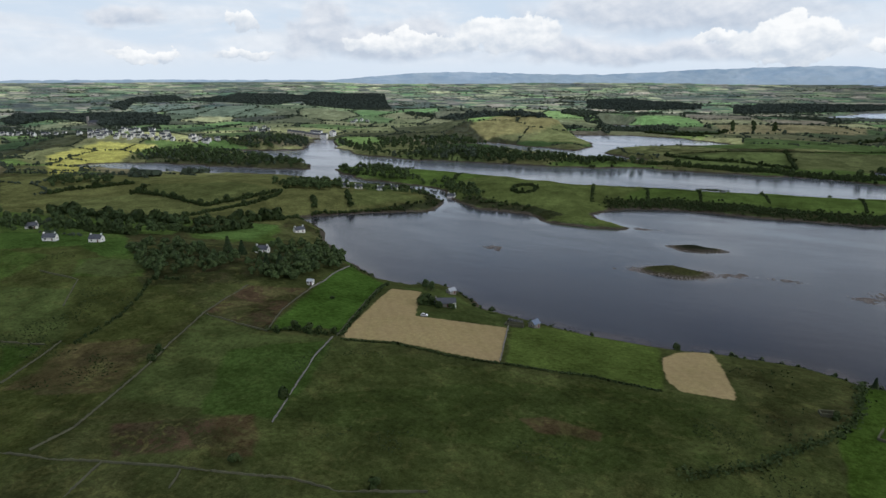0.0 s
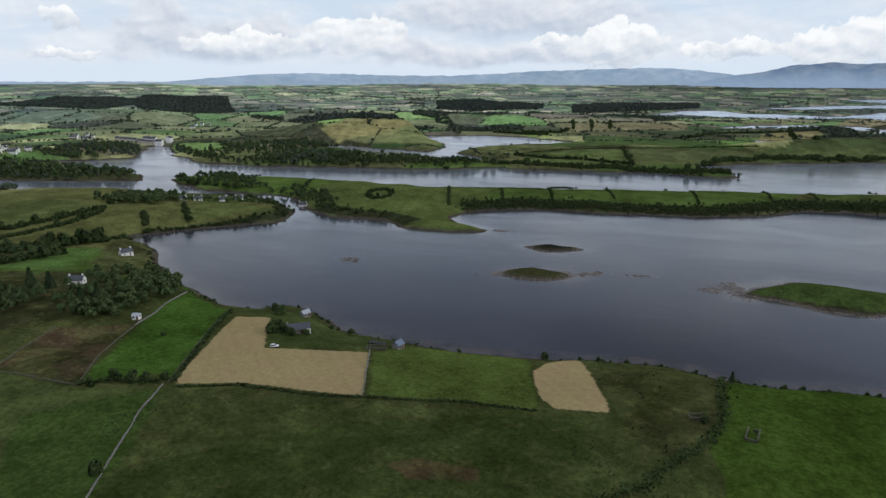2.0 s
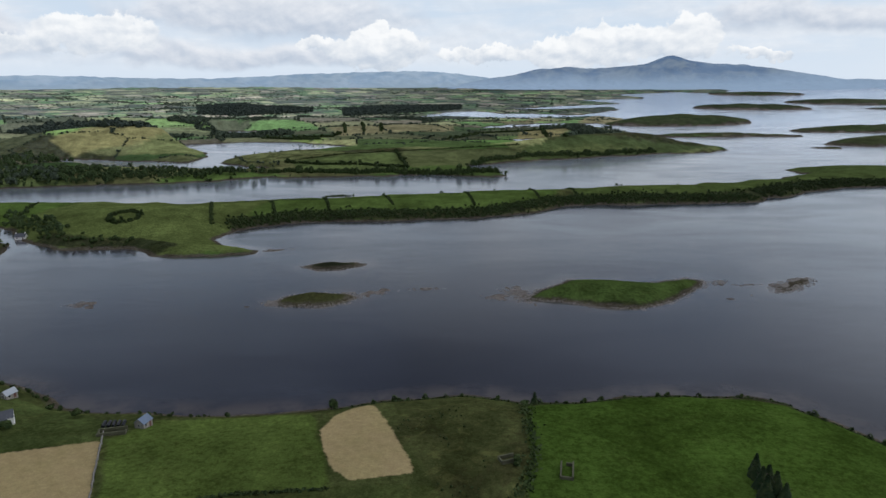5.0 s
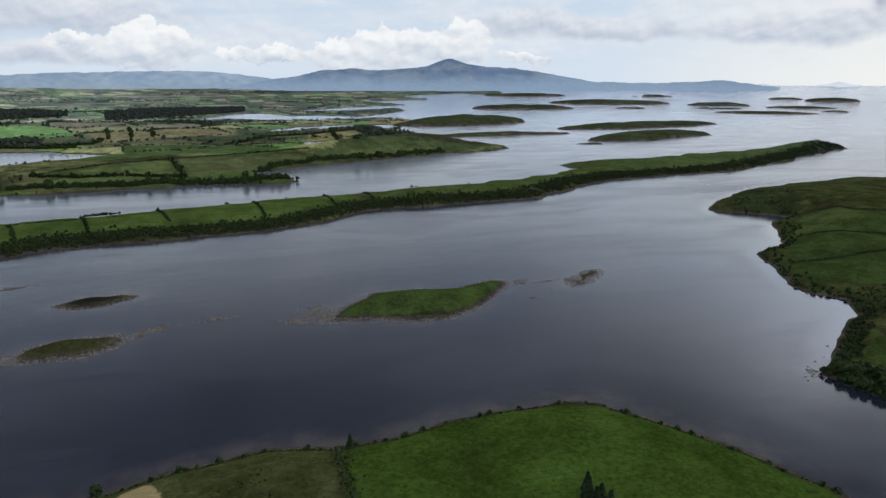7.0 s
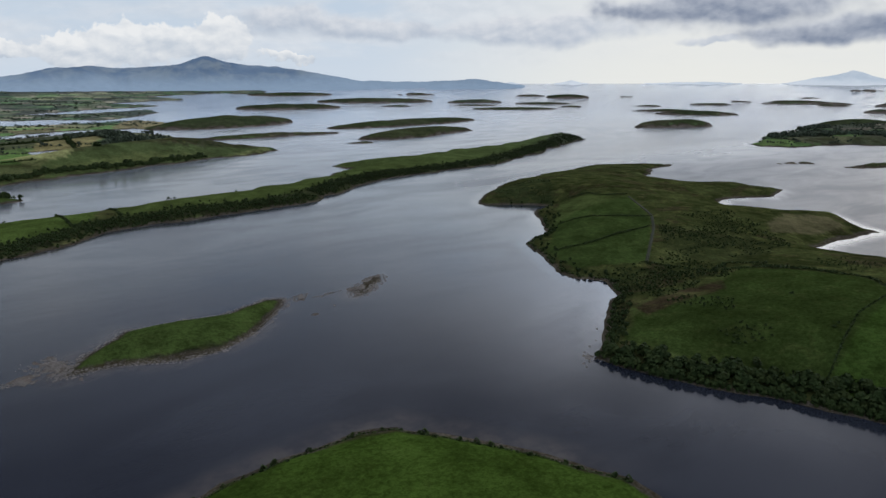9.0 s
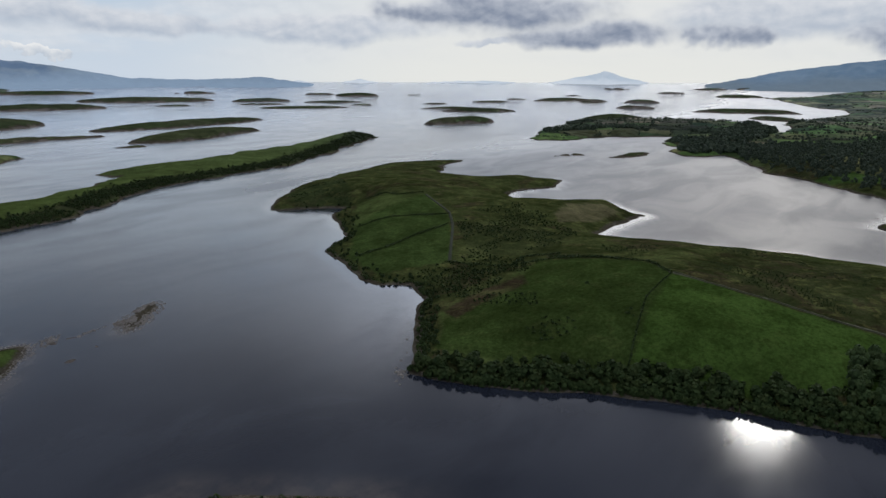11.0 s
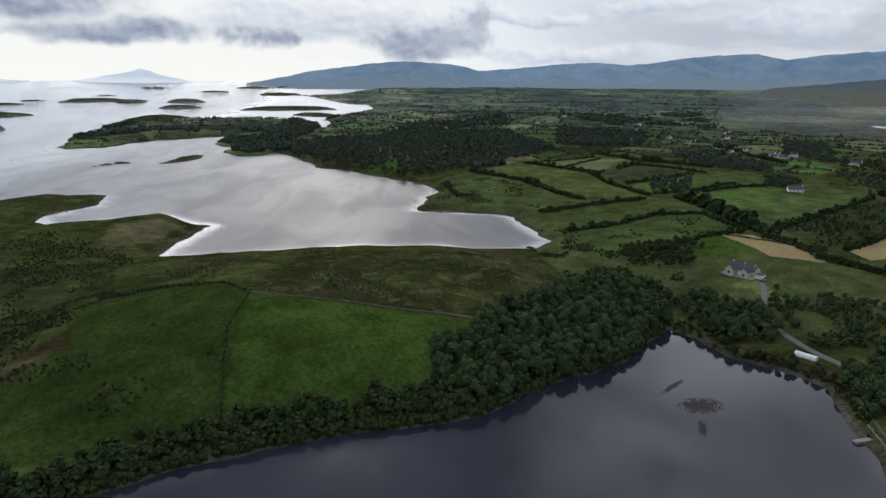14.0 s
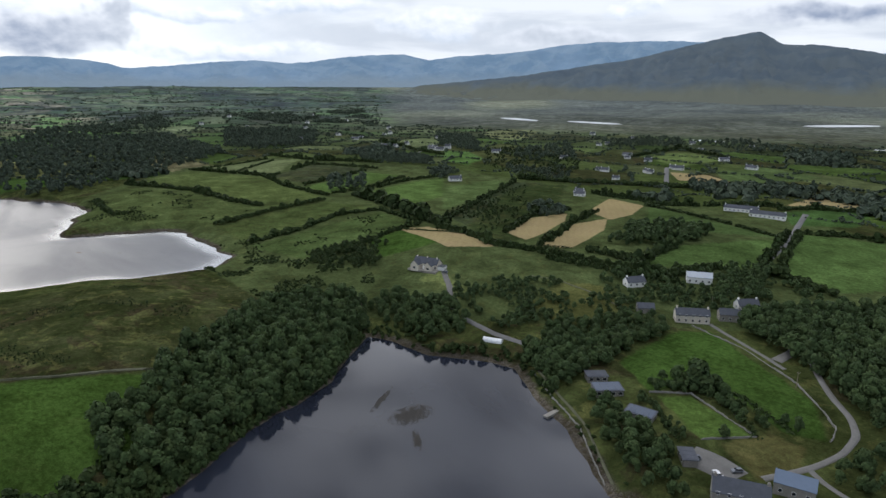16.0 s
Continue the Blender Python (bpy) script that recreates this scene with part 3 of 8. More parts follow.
hill(180, 1290, 190, 50, 22, 16), hill(380, 1380, 180, 45, 22, 18), hill(-1250, 760, 220, 100, 20, 24), hill(-1000, 1900, 400, 150, 10, 34)
hill(-400, 2100, 350, 120, 15, 24), hill(900, -350, 300, 160, 20, 8), hill(1600, 650, 200, 90, 10, 8), hill(-1700, 1500, 400, 160, 20, 40)
hill(330, 1790, 120, 45, 20, 9), hill(600, 2750, 160, 50, 10, 5), hill(-150, 1880, 260, 90, 12, 14), hill(740, 1040, 200, 40, 25, 6), hill(1150, 1115, 110, 45, 25, 12), hill(590, 1035, 70, 25, 5, 6)
# stony shallows that just break the water
reef(-58, 466, 18, 7, 20), reef(-25, 474, 16, 5, 5), reef(38, 462, 12, 20, 30), reef(24, 455, 13, 8, 20), reef(178, 482, 13, 9, 40), reef(228, 478, 26, 11, 38)
reef(188, 457, 17, 5, 25), reef(-246, 447, 14, 8, 0), reef(-124, 445, 12, 8, 0), reef(-152, 582, 16, 6, 0), reef(-96, 531, 27, 13, 10), reef(660, 90, 22, 4, 50)
reef(788, 125, 26, 3, -55), reef(684, 17, 16, 3, 70)


def blob(x, y, cx, cy, rx, ry, turn):
    c, s = math.cos(turn), math.sin(turn)
    u, v = ((x - cx) * c + (y - cy) * s) / rx, ((y - cy) * c - (x - cx) * s) / ry
    return u * u + v * v


def shore_by(x, y):
    """How far inland a place lies; below nought on the water."""
    far = np.hypot(x - CX, y - CY)
    k = np.clip(far / 600, 0.5, 3.0)
    wx = x + k * (5 * wave(x, y, 34, 1) + 2.2 * wave(x, y, 11, 2))
    wy = y + k * (5 * wave(x, y, 34, 3) + 2.2 * wave(x, y, 11, 4))
    best = np.full(np.shape(x), -1e9)
    for outline in LAND:
        best = np.maximum(best, inside_by(wx, wy, outline))
    for outline in LAKES:
        best = np.minimum(best, -inside_by(wx, wy, outline))
    for cx, cy, rx, ry, turn, _ in ISLES:
        near = np.hypot(x - cx, y - cy) < 3 * rx + 60
        if near.any():
            v = (1 - np.sqrt(blob(wx[near], wy[near], cx, cy, rx, ry, turn))) * ry
            best[near] = np.maximum(best[near], v)
    return best


def height(x, y):
    """The ground's height and the way inland, for arrays of places."""
    x, y = np.atleast_1d(np.asarray(x, float)), np.atleast_1d(np.asarray(y, float))
    far = np.hypot(x - CX, y - CY)
    s = shore_by(x, y)
    land = np.maximum(s, 0)
    bank = 0.9 * smooth(0, 7, land) + 1.8 * smooth(5, 13, land)
    px, py, k = far_plan(x, y)
    roll = (4.5 * wave(px, py, 210, 5) + 1.2 * wave(px, py, 62, 6)) / k ** 2 + 9 * smooth(1100, 2200, far) / k ** 2 * wave(px, py, 420, 7)
    low_country = smooth(1480, 1620, y) * smooth(-1100, -800, x) * smooth(3000, 2500, x)
    swell = (1 - 0.72 * low_country) * (1 - np.exp(-land / 45)) * (8.5 + roll) + 0.25 * smooth(8, 20, land) * wave(px, py, 13, 8)
    z = bank + swell
    for cx, cy, rx, ry, turn, high in HILLS:
        near = (np.abs(x - cx) < 3 * rx) & (np.abs(y - cy) < 3 * rx)
        if near.any():
            z[near] += high * np.exp(-blob(x[near], y[near], cx, cy, rx, ry, turn)) * smooth(0, 45, land[near])
    for cx, cy, rx, ry, turn, high in ISLES:
        near = (np.hypot(x - cx, y - cy) < 2 * rx) & (land > 0)
        if near.any():
            q = blob(x[near], y[near], cx, cy, rx * 1.15, ry * 1.15, turn)
            own = q < 1.2
            top = high * np.clip(1 - q, 0, 1) ** 0.8 * (1 + 0.15 * wave(x[near], y[near], 60, 9))
            z[near] = np.where(own, np.minimum(bank[near], high * 0.5) * 0.6 + top, z[near])
    z = np.maximum(z, bank + 0.6 * smooth(4, 20, land))
    for cx, cy, rx, ry, turn, level in POOLS:
        q = blob(x, y, cx, cy, rx, ry, turn)
        k = smooth(9.0, 2.5, q)
        z = z * (1 - k) + (level - 1.0 * smooth(1.3, 0.6, q) + 0.4) * k
    z = np.where(s < 0, np.maximum(s * 0.10, -4.0), z)
    for cx, cy, rx, ry, turn in REEFS:
        near = np.hypot(x - cx, y - cy) < 2 * rx + 20
        q = np.sqrt(blob(x[near], y[near], cx, cy, rx, ry, turn))
        stones = (1 - q) * 0.42 - 0.30 + 0.34 * wave(x[near], y[near], 3.7, 10) + 0.3 * wave(x[near], y[near], 9, 11)
        z[near] = np.where((s[near] < 1.5) & (q < 1.8), np.maximum(z[near], np.minimum(stones, 0.35)), z[near])
    return z + bowl(x, y), s


def ground_z(x, y):
    return float(height([x], [y])[0][0])
# ---- mesh helpers ----
def mesh_from(name, verts, faces, material, attrs=None, smooth_faces=False):
    """A mesh from arrays: n x 3 places, and m x 3 or m x 4 corners."""
    verts, faces = np.asarray(verts, np.float32), np.asarray(faces, np.int32)
    me = bpy.data.meshes.new(name)
    me.vertices.add(len(verts))
    me.vertices.foreach_set("co", verts.ravel())
    me.loops.add(faces.size)
    me.loops.foreach_set("vertex_index", faces.ravel())
    me.polygons.add(len(faces))
    me.polygons.foreach_set("loop_start", np.arange(0, faces.size, faces.shape[1], dtype=np.int32))
    if smooth_faces:
        me.polygons.foreach_set("use_smooth", np.ones(len(faces), bool))
    for key, value in (attrs or {}).items():
        value = np.asarray(value, np.float32)
        if value.ndim == 2:
            me.attributes.new(key, "FLOAT_COLOR", "POINT").data.foreach_set("color", np.c_[value, np.ones(len(value))].astype(np.float32).ravel())
        else:
            me.attributes.new(key, "FLOAT", "POINT").data.foreach_set("value", value)
    me.materials.append(material)
    me.update(calc_edges=True)
    return me


def rings(radii, angles):
    """A round sheet of rings about the plan's middle: x, y and faces. Angles are bearings in degrees, going once round."""
    a = np.radians(angles)
    x = np.r_[CX, (CX + radii[:, None] * np.sin(a)).ravel()]
    y = np.r_[CY, (CY + radii[:, None] * np.cos(a)).ravel()]
    n, m = len(angles), len(radii)
    i, j = np.meshgrid(np.arange(m - 1), np.arange(n), indexing="ij")
    k = (j + 1) % n
    quads = np.stack([1 + i * n + j, 1 + i * n + k, 1 + (i + 1) * n + k, 1 + (i + 1) * n + j], -1).reshape(-1, 4)[:, ::-1]
    return x, y, quads


def steps(*stretches):
    out = [0.02, 6.0]
    for end, ratio in stretches:
        while out[-1] < end:
            out.append(out[-1] * (1 + ratio))
    out[-1] = stretches[-1][0]
    return np.array(out)


def inshore(line, by):
    """A line moved by metres to its left."""
    out = []
    for i, (x, y) in enumerate(line):
        (ax, ay), (bx, by_) = line[max(i - 1, 0)], line[min(i + 1, len(line) - 1)]
        d = math.hypot(bx - ax, by_ - ay) or 1
        out.append((x - (by_ - ay) / d * by, y + (bx - ax) / d * by))
    return out


# ---- fields: outline, colour of the sward, how rough it is ----
BRIGHT, FRESH, MID, OLIVE, MOOR, BROWN, TAN, LIME = ((0.042, 0.076, 0.016), (0.060, 0.096, 0.022), (0.064, 0.086, 0.026), (0.064, 0.073, 0.025),
                                                     (0.048, 0.052, 0.021), (0.080, 0.057, 0.032), (0.125, 0.115, 0.058), (0.118, 0.126, 0.046))
FIELDS, STUBBLE = [], []


def field(outline, color, wild):
    FIELDS.append((outline, color, wild))


field([(-917, 366), (-700, 640), (-500, 650), (-424, 633), (-371, 569), (-450, 486), (-469, 447), (-424, 381), (-689, 266)], (0.108, 0.116, 0.040), 0.15)
field([(-600, 640), (-530, 600), (-470, 560), (-440, 600), (-500, 650)], MID, 0.1)
field([(-680, 120), (-478, 170), (-446, 212), (-351, 201), (-281, 188), (-236, 110), (-220, 60), (-400, -100), (-700, -50)], (0.062, 0.076, 0.022), 0.55)
field([(-440, 130), (-370, 165), (-310, 130), (-340, 90)], MID, 0.45)
field([(-520, 150), (-440, 190), (-420, 150), (-480, 110)], FRESH, 0.5)
field([(-300, 130), (-262, 150), (-240, 110), (-262, 92)], (0.085, 0.080, 0.034), 0.6)
field([(-470, 260), (-340, 190), (-300, 230), (-290, 330), (-420, 300)], MOOR, 0.8)
field([(-690, 720), (-616, 840), (-430, 830), (-430, 670), (-533, 680)], (0.074, 0.116, 0.026), 0.0)
field([(-430, 830), (-430, 670), (-380, 600), (-240, 560), (-150, 575), (-210, 690), (-200, 810)], (0.080, 0.102, 0.030), 0.05)
field([(-200, 810), (-210, 690), (-20, 690), (110, 770), (145, 880), (0, 880)], (0.066, 0.100, 0.024), 0.05)
field([(145, 880), (143, 780), (350, 780), (520, 880), (760, 910), (1100, 1060), (1260, 1120), (1240, 1190), (860, 1090), (515, 1070), (290, 895)], (0.062, 0.086, 0.024), 0.15)
field([(-260, 1121), (-101, 1205), (-81, 1074), (-235, 1048)], MID, 0.1)
field([(-91, 1206), (130, 1236), (26, 1084), (-72, 1063)], OLIVE, 0.15)
field([(120, 1150), (138, 1240), (256, 1330), (550, 1360), (420, 1285), (146, 1180)], MID, 0.1)
field([(-1073, 480), (-1109, 697), (-1111, 722), (-1206, 690), (-1266, 614), (-1303, 532)], LIME, 0.0)
field([(-780, 1320), (-600, 1500), (-480, 1440), (-470, 1260), (-650, 1260)], LIME, 0.1)
field([(-389, 291), (-428, 378), (-408, 366), (-382, 323)], FRESH, 0.0)
field([(-120, 215), (-210, 190), (-175, 125), (-120, 80), (-30, 60), (20, 120), (12, 240), (-50, 240)], (0.058, 0.074, 0.022), 0.5)
field([(-295, 324), (-239, 295), (-202, 208), (-212, 207), (-233, 188), (-241, 207), (-259, 245), (-274, 278)], (0.056, 0.108, 0.019), 0.0)
field([(-118, 226), (-137, 269), (-127, 290), (-67, 296), (-51, 239), (-80, 236)], (0.080, 0.116, 0.026), 0.15)
field([(-230, 300), (-215, 310), (-170, 305), (-143, 282), (-136, 268), (-184, 250)], MID, 0.3)
field([(-45, 303), (-20, 250), (-10, 215), (8, 235), (18, 262), (19, 296), (-6, 316)], OLIVE, 0.6)
field([(20, 300), (17, 262), (12, 238), (20, 170), (110, 120), (150, 160), (178, 225), (160, 272), (132, 306), (96, 317), (60, 312)], (0.050, 0.088, 0.015), 0.08)
field([(-275, 185), (-230, 185), (-201, 202), (-166, 129), (-233, 108)], MID, 0.35)
field([(-231, 162), (-199, 200), (-175, 158), (-165, 132), (-191, 116), (-204, 132)], (0.046, 0.078, 0.018), 0.15)
field([(-281, 88), (-239, 110), (-253, 128), (-277, 149), (-304, 128), (-286, 104)], (0.092, 0.080, 0.034), 0.7)
field([(-213, 96), (-180, 121), (-163, 111), (-192, 84)], BROWN, 0.9)
field([(-332, 110), (-312, 120), (-293, 93)], BRIGHT, 0.1)
field([(-294, 230), (-264, 251), (-249, 215), (-231, 187), (-278, 187)], BROWN, 0.8)
field([(-414, 194), (-395, 226), (-353, 201), (-387, 176)], FRESH, 0.3)
field([(-446, 300), (-380, 340), (-360, 320), (-420, 285)], FRESH, 0.1)
field([(398, 222), (388, 170), (379, 105), (330, 118), (306, 163), (294, 213), (355, 224)], (0.044, 0.078, 0.016), 0.12)
field([(547, 582), (571, 511), (515, 449), (404, 383), (371, 403), (379, 440), (458, 518)], MID, 0.1)
field([(402, 318), (423, 273), (413, 226), (355, 226), (294, 214), (265, 291), (317, 330), (340, 309)], MID, 0.2)
field([(588, 377), (638, 385), (669, 357), (655, 334), (597, 341), (564, 362)], TAN, 0.3)
field([(254, -72), (246, -83), (215, -75), (224, -58)], FRESH, 0.0)
field([(287, -83), (292, -136), (282, -148), (246, -132), (214, -118), (195, -94), (206, -87), (235, -96), (254, -85), (260, -74)], BRIGHT, 0.05)
field([(411, -169), (330, -141), (322, -100), (445, -106)], OLIVE, 0.7)
field(GREEN_ISLE, (0.024, 0.026, 0.014), 0.3)
field(LOW_ISLE, (0.048, 0.050, 0.020), 0.3)
field(BACK_ISLE, (0.022, 0.025, 0.014), 0.4)
field(LONE_ISLE, (0.026, 0.026, 0.015), 0.4)
field([(44, 450), (64, 449), (89, 440), (109, 438), (128, 446), (146, 463), (165, 484), (128, 483), (97, 484), (76, 486), (56, 470)], (0.050, 0.078, 0.020), 0.15)
field([(-718, 325), (-671, 390), (-621, 399), (-550, 392), (-523, 322), (-600, 306)], (0.112, 0.126, 0.044), 0.1)
field([(-675, 396), (-688, 423), (-603, 490), (-540, 487), (-561, 405)], (0.090, 0.106, 0.036), 0.2)
field([(-482, 546), (-456, 576), (-382, 582), (-443, 499)], (0.098, 0.116, 0.038), 0.1)
field([(-428, 297), (-447, 364), (-425, 378), (-383, 309)], (0.070, 0.118, 0.030), 0.0)
field([(-393, 179), (-411, 197), (-389, 215), (-368, 212), (-361, 191)], (0.075, 0.096, 0.032), 0.2)
field([(-1214, 569), (-1226, 676), (-1104, 716), (-1097, 660), (-890, 412)], (0.150, 0.155, 0.046), 0.0)
field([(-1104, 716), (-1085, 700), (-1190, 655), (-1226, 676)], (0.30, 0.25, 0.13), 0.0)
field([(-2792, 1707), (-2694, 1919), (-1652, 1475), (-1534, 1426), (-1567, 1336), (-1859, 1277)], (0.085, 0.110, 0.050), 0.0)
field([(-1053, 632), (-1051, 709), (-960, 758), (-768, 775), (-709, 714), (-855, 671)], (0.070, 0.076, 0.034), 0.6)
field([(-239, 1035), (-217, 1134), (-93, 1195), (-66, 1061), (-155, 1036)], (0.090, 0.118, 0.036), 0.05)
field([(-83, 1204), (17, 1214), (130, 1218), (23, 1090), (-61, 1057)], (0.086, 0.100, 0.036), 0.1)
field([(143, 1220), (267, 1287), (403, 1318), (397, 1300), (182, 1218)], (0.095, 0.115, 0.036), 0.05)
field([(-377, 1594), (-294, 1633), (-291, 1535), (-362, 1582)], (0.13, 0.17, 0.045), 0.0)
field([(-194, 2014), (-59, 2042), (-37, 1814), (-165, 1776)], (0.21, 0.185, 0.095), 0.0)
field([(-174, 147), (-115, 205), (-71, 228), (-34, 235), (-20, 195), (-63, 160), (-91, 161), (-139, 142), (-163, 134)], (0.044, 0.062, 0.017), 0.45)
field([(-184, 118), (-174, 130), (-153, 110), (-165, 102)], (0.066, 0.050, 0.024), 0.6)
field([(-90, 184), (-83, 190), (-60, 191), (-59, 185), (-81, 179)], (0.078, 0.060, 0.028), 0.5)
# bracken and thorn on the steep banks above the water
for bank_line, deep in ((RIDGE_SHORE[9:17], 26), (RIDGE_SHORE[16:], 34), (RIDGE_SHORE[:4], 20), (WEST_SHORE[4:15], -16)):
    field(bank_line + inshore(bank_line, deep)[::-1], (0.030, 0.036, 0.017), 0.5)
# the headland: pasture, heathery waist and hill
field([(358, 406), (384, 456), (461, 515), (572, 516), (513, 448), (407, 378)], (0.043, 0.067, 0.018), 0.1)
field([(499, 429), (543, 385), (498, 319), (430, 326), (415, 369)], (0.046, 0.056, 0.020), 0.6)
field([(555, 714), (623, 675), (562, 608), (512, 569), (505, 635)], (0.040, 0.054, 0.020), 0.6)
field([(275, 304), (308, 320), (374, 306), (418, 316), (428, 250), (400, 222), (293, 214), (276, 271)], (0.038, 0.060, 0.015), 0.2)
field([(320, 328), (340, 326), (381, 309), (367, 298), (333, 309), (311, 314)], (0.052, 0.040, 0.022), 0.7)
field([(399, 220), (537, 209), (529, 159), (507, 81), (528, 28), (516, -30), (466, -13), (423, 55), (386, 105), (390, 148)], (0.041, 0.047, 0.018), 0.95)
# the bay slope and the farms above the cove
field([(250, -190), (330, -95), (450, 30), (560, 40), (690, 30), (760, 110), (900, 90), (1060, -60), (1090, -190), (930, -320), (720, -390), (510, -420), (330, -440), (240, -300)], (0.068, 0.088, 0.032), 0.45)
field([(1054, -71), (1077, -184), (1041, -225), (918, -139), (937, -131)], (0.118, 0.141, 0.059), 0.0)
field([(965, 31), (1032, -60), (921, -125), (746, -134), (747, -71)], (0.081, 0.106, 0.033), 0.2)
field([(883, 73), (939, 35), (770, -54), (732, -128), (714, -56), (692, -2), (726, 37), (749, 97)], (0.072, 0.095, 0.032), 0.45)
field([(686, -4), (727, -126), (656, -152), (615, -9)], (0.068, 0.092, 0.029), 0.45)
field([(604, -9), (637, -146), (572, -148), (542, -81), (537, -25)], (0.063, 0.092, 0.029), 0.35)
field([(913, -133), (968, -213), (880, -268), (835, -148)], (0.054, 0.065, 0.032), 0.6)
field([(813, -142), (869, -248), (805, -269), (763, -151)], (0.079, 0.126, 0.033), 0.05)
field([(741, -185), (777, -313), (669, -240), (638, -172)], (0.077, 0.121, 0.033), 0.1)
field([(539, -82), (553, -119), (479, -111), (493, -68)], BRIGHT, 0.05)
field([(371, -194), (388, -264), (363, -361), (325, -270), (342, -244)], (0.068, 0.108, 0.031), 0.1)
field([(438, -282), (502, -374), (437, -364), (364, -363), (402, -323), (434, -327)], (0.059, 0.092, 0.029), 0.15)
field([(363, -390), (313, -425), (262, -301), (276, -266), (316, -272)], (0.070, 0.113, 0.032), 0.1)
field([(837, -746), (799, -841), (711, -823), (697, -682)], (0.101, 0.136, 0.040), 0.05)
field([(636, -685), (622, -787), (523, -753), (528, -650), (572, -605)], (0.068, 0.099, 0.033), 0.1)
field([(416, -462), (403, -508), (369, -531), (350, -459), (385, -414)], (0.052, 0.095, 0.027), 0.0)
field([(1373, -824), (1416, -944), (1171, -829), (1157, -710)], (0.118, 0.141, 0.051), 0.0)
field([(1055, -499), (1035, -534), (929, -496), (856, -406), (929, -414)], (0.074, 0.129, 0.033), 0.0)
field([(716, -271), (731, -344), (707, -371), (634, -255), (606, -198)], (0.081, 0.117, 0.039), 0.2)
field([(591, -188), (701, -369), (664, -423), (545, -280), (497, -185), (534, -173)], (0.045, 0.059, 0.029), 0.7)
field([(373, -131), (356, -148), (327, -140), (325, -101), (340, -90), (362, -96)], (0.099, 0.104, 0.033), 0.5)
field([(220, -61), (210, -82), (199, -84), (192, -68), (199, -54)], (0.099, 0.092, 0.033), 0.5)
field([(418, -70), (432, -62), (440, -78), (400, -78), (392, -66)], (0.129, 0.152, 0.051), 0.1)
# pale hay meadows on the northern tongues
field([(160, 1600), (200, 1790), (272, 1870), (350, 1810), (260, 1640)], (0.20, 0.175, 0.062), 0.2)
field([(350, 1810), (505, 1794), (402, 1692), (280, 1650)], (0.040, 0.052, 0.024), 0.6)
field([(440, 2215), (640, 2790), (850, 2845), (640, 2399), (560, 2140)], (0.21, 0.18, 0.068), 0.15)
field([(100, 2170), (288, 2308), (370, 2290), (276, 2222)], (0.19, 0.165, 0.062), 0.2)
field([(-337, 1892), (-151, 2036), (26, 2012), (21, 1802), (-134, 1765), (-266, 1680)], (0.170, 0.150, 0.060), 0.15)
field([(-379, 1599), (-342, 1625), (-285, 1622), (-290, 1530), (-355, 1581)], (0.16, 0.215, 0.048), 0.0)
field([(-780, 1320), (-640, 1500), (-560, 1470), (-600, 1330), (-700, 1265)], (0.175, 0.160, 0.056), 0.1)
field([(-640, 1500), (-480, 1440), (-470, 1260), (-600, 1260), (-600, 1330), (-560, 1470)], (0.125, 0.140, 0.046), 0.1)
# sunlit through a cloud gap: the sunlight is in this field's colour
field([(-1214, 569), (-1226, 676), (-1104, 716), (-1097, 660), (-890, 412)], (0.29, 0.28, 0.066), 0.0)
field([(535, -177), (665, -331), (687, -442), (580, -327), (439, -146), (449, -130)], (0.036, 0.052, 0.018), 0.6)
field([(1419, -860), (1436, -958), (1326, -970), (1229, -850), (1211, -740)], (0.120, 0.130, 0.048), 0.1)
STUBBLE.append([(-198, 204), (-229, 287), (-211, 293), (-196, 268), (-186, 251), (-139, 269), (-120, 224), (-172, 215)])
STUBBLE.append([(-61, 278), (-58, 293), (-50, 303), (-43, 303), (-34, 279), (-24, 250), (-25, 247), (-45, 243), (-52, 250), (-57, 263)])
STUBBLE.append([(560, -121), (544, -142), (487, -142), (443, -145), (447, -128), (466, -107)])
STUBBLE.append([(490, -181), (528, -235), (530, -289), (499, -256), (454, -171)])
STUBBLE.append([(435, -162), (484, -241), (489, -299), (454, -256), (422, -186)])
STUBBLE.append([(526, -312), (569, -391), (511, -376), (489, -333), (484, -297)])
STUBBLE.append([(659, -611), (620, -638), (557, -604), (607, -560)])
STUBBLE.append([(431, -491), (453, -590), (381, -580), (374, -538)])


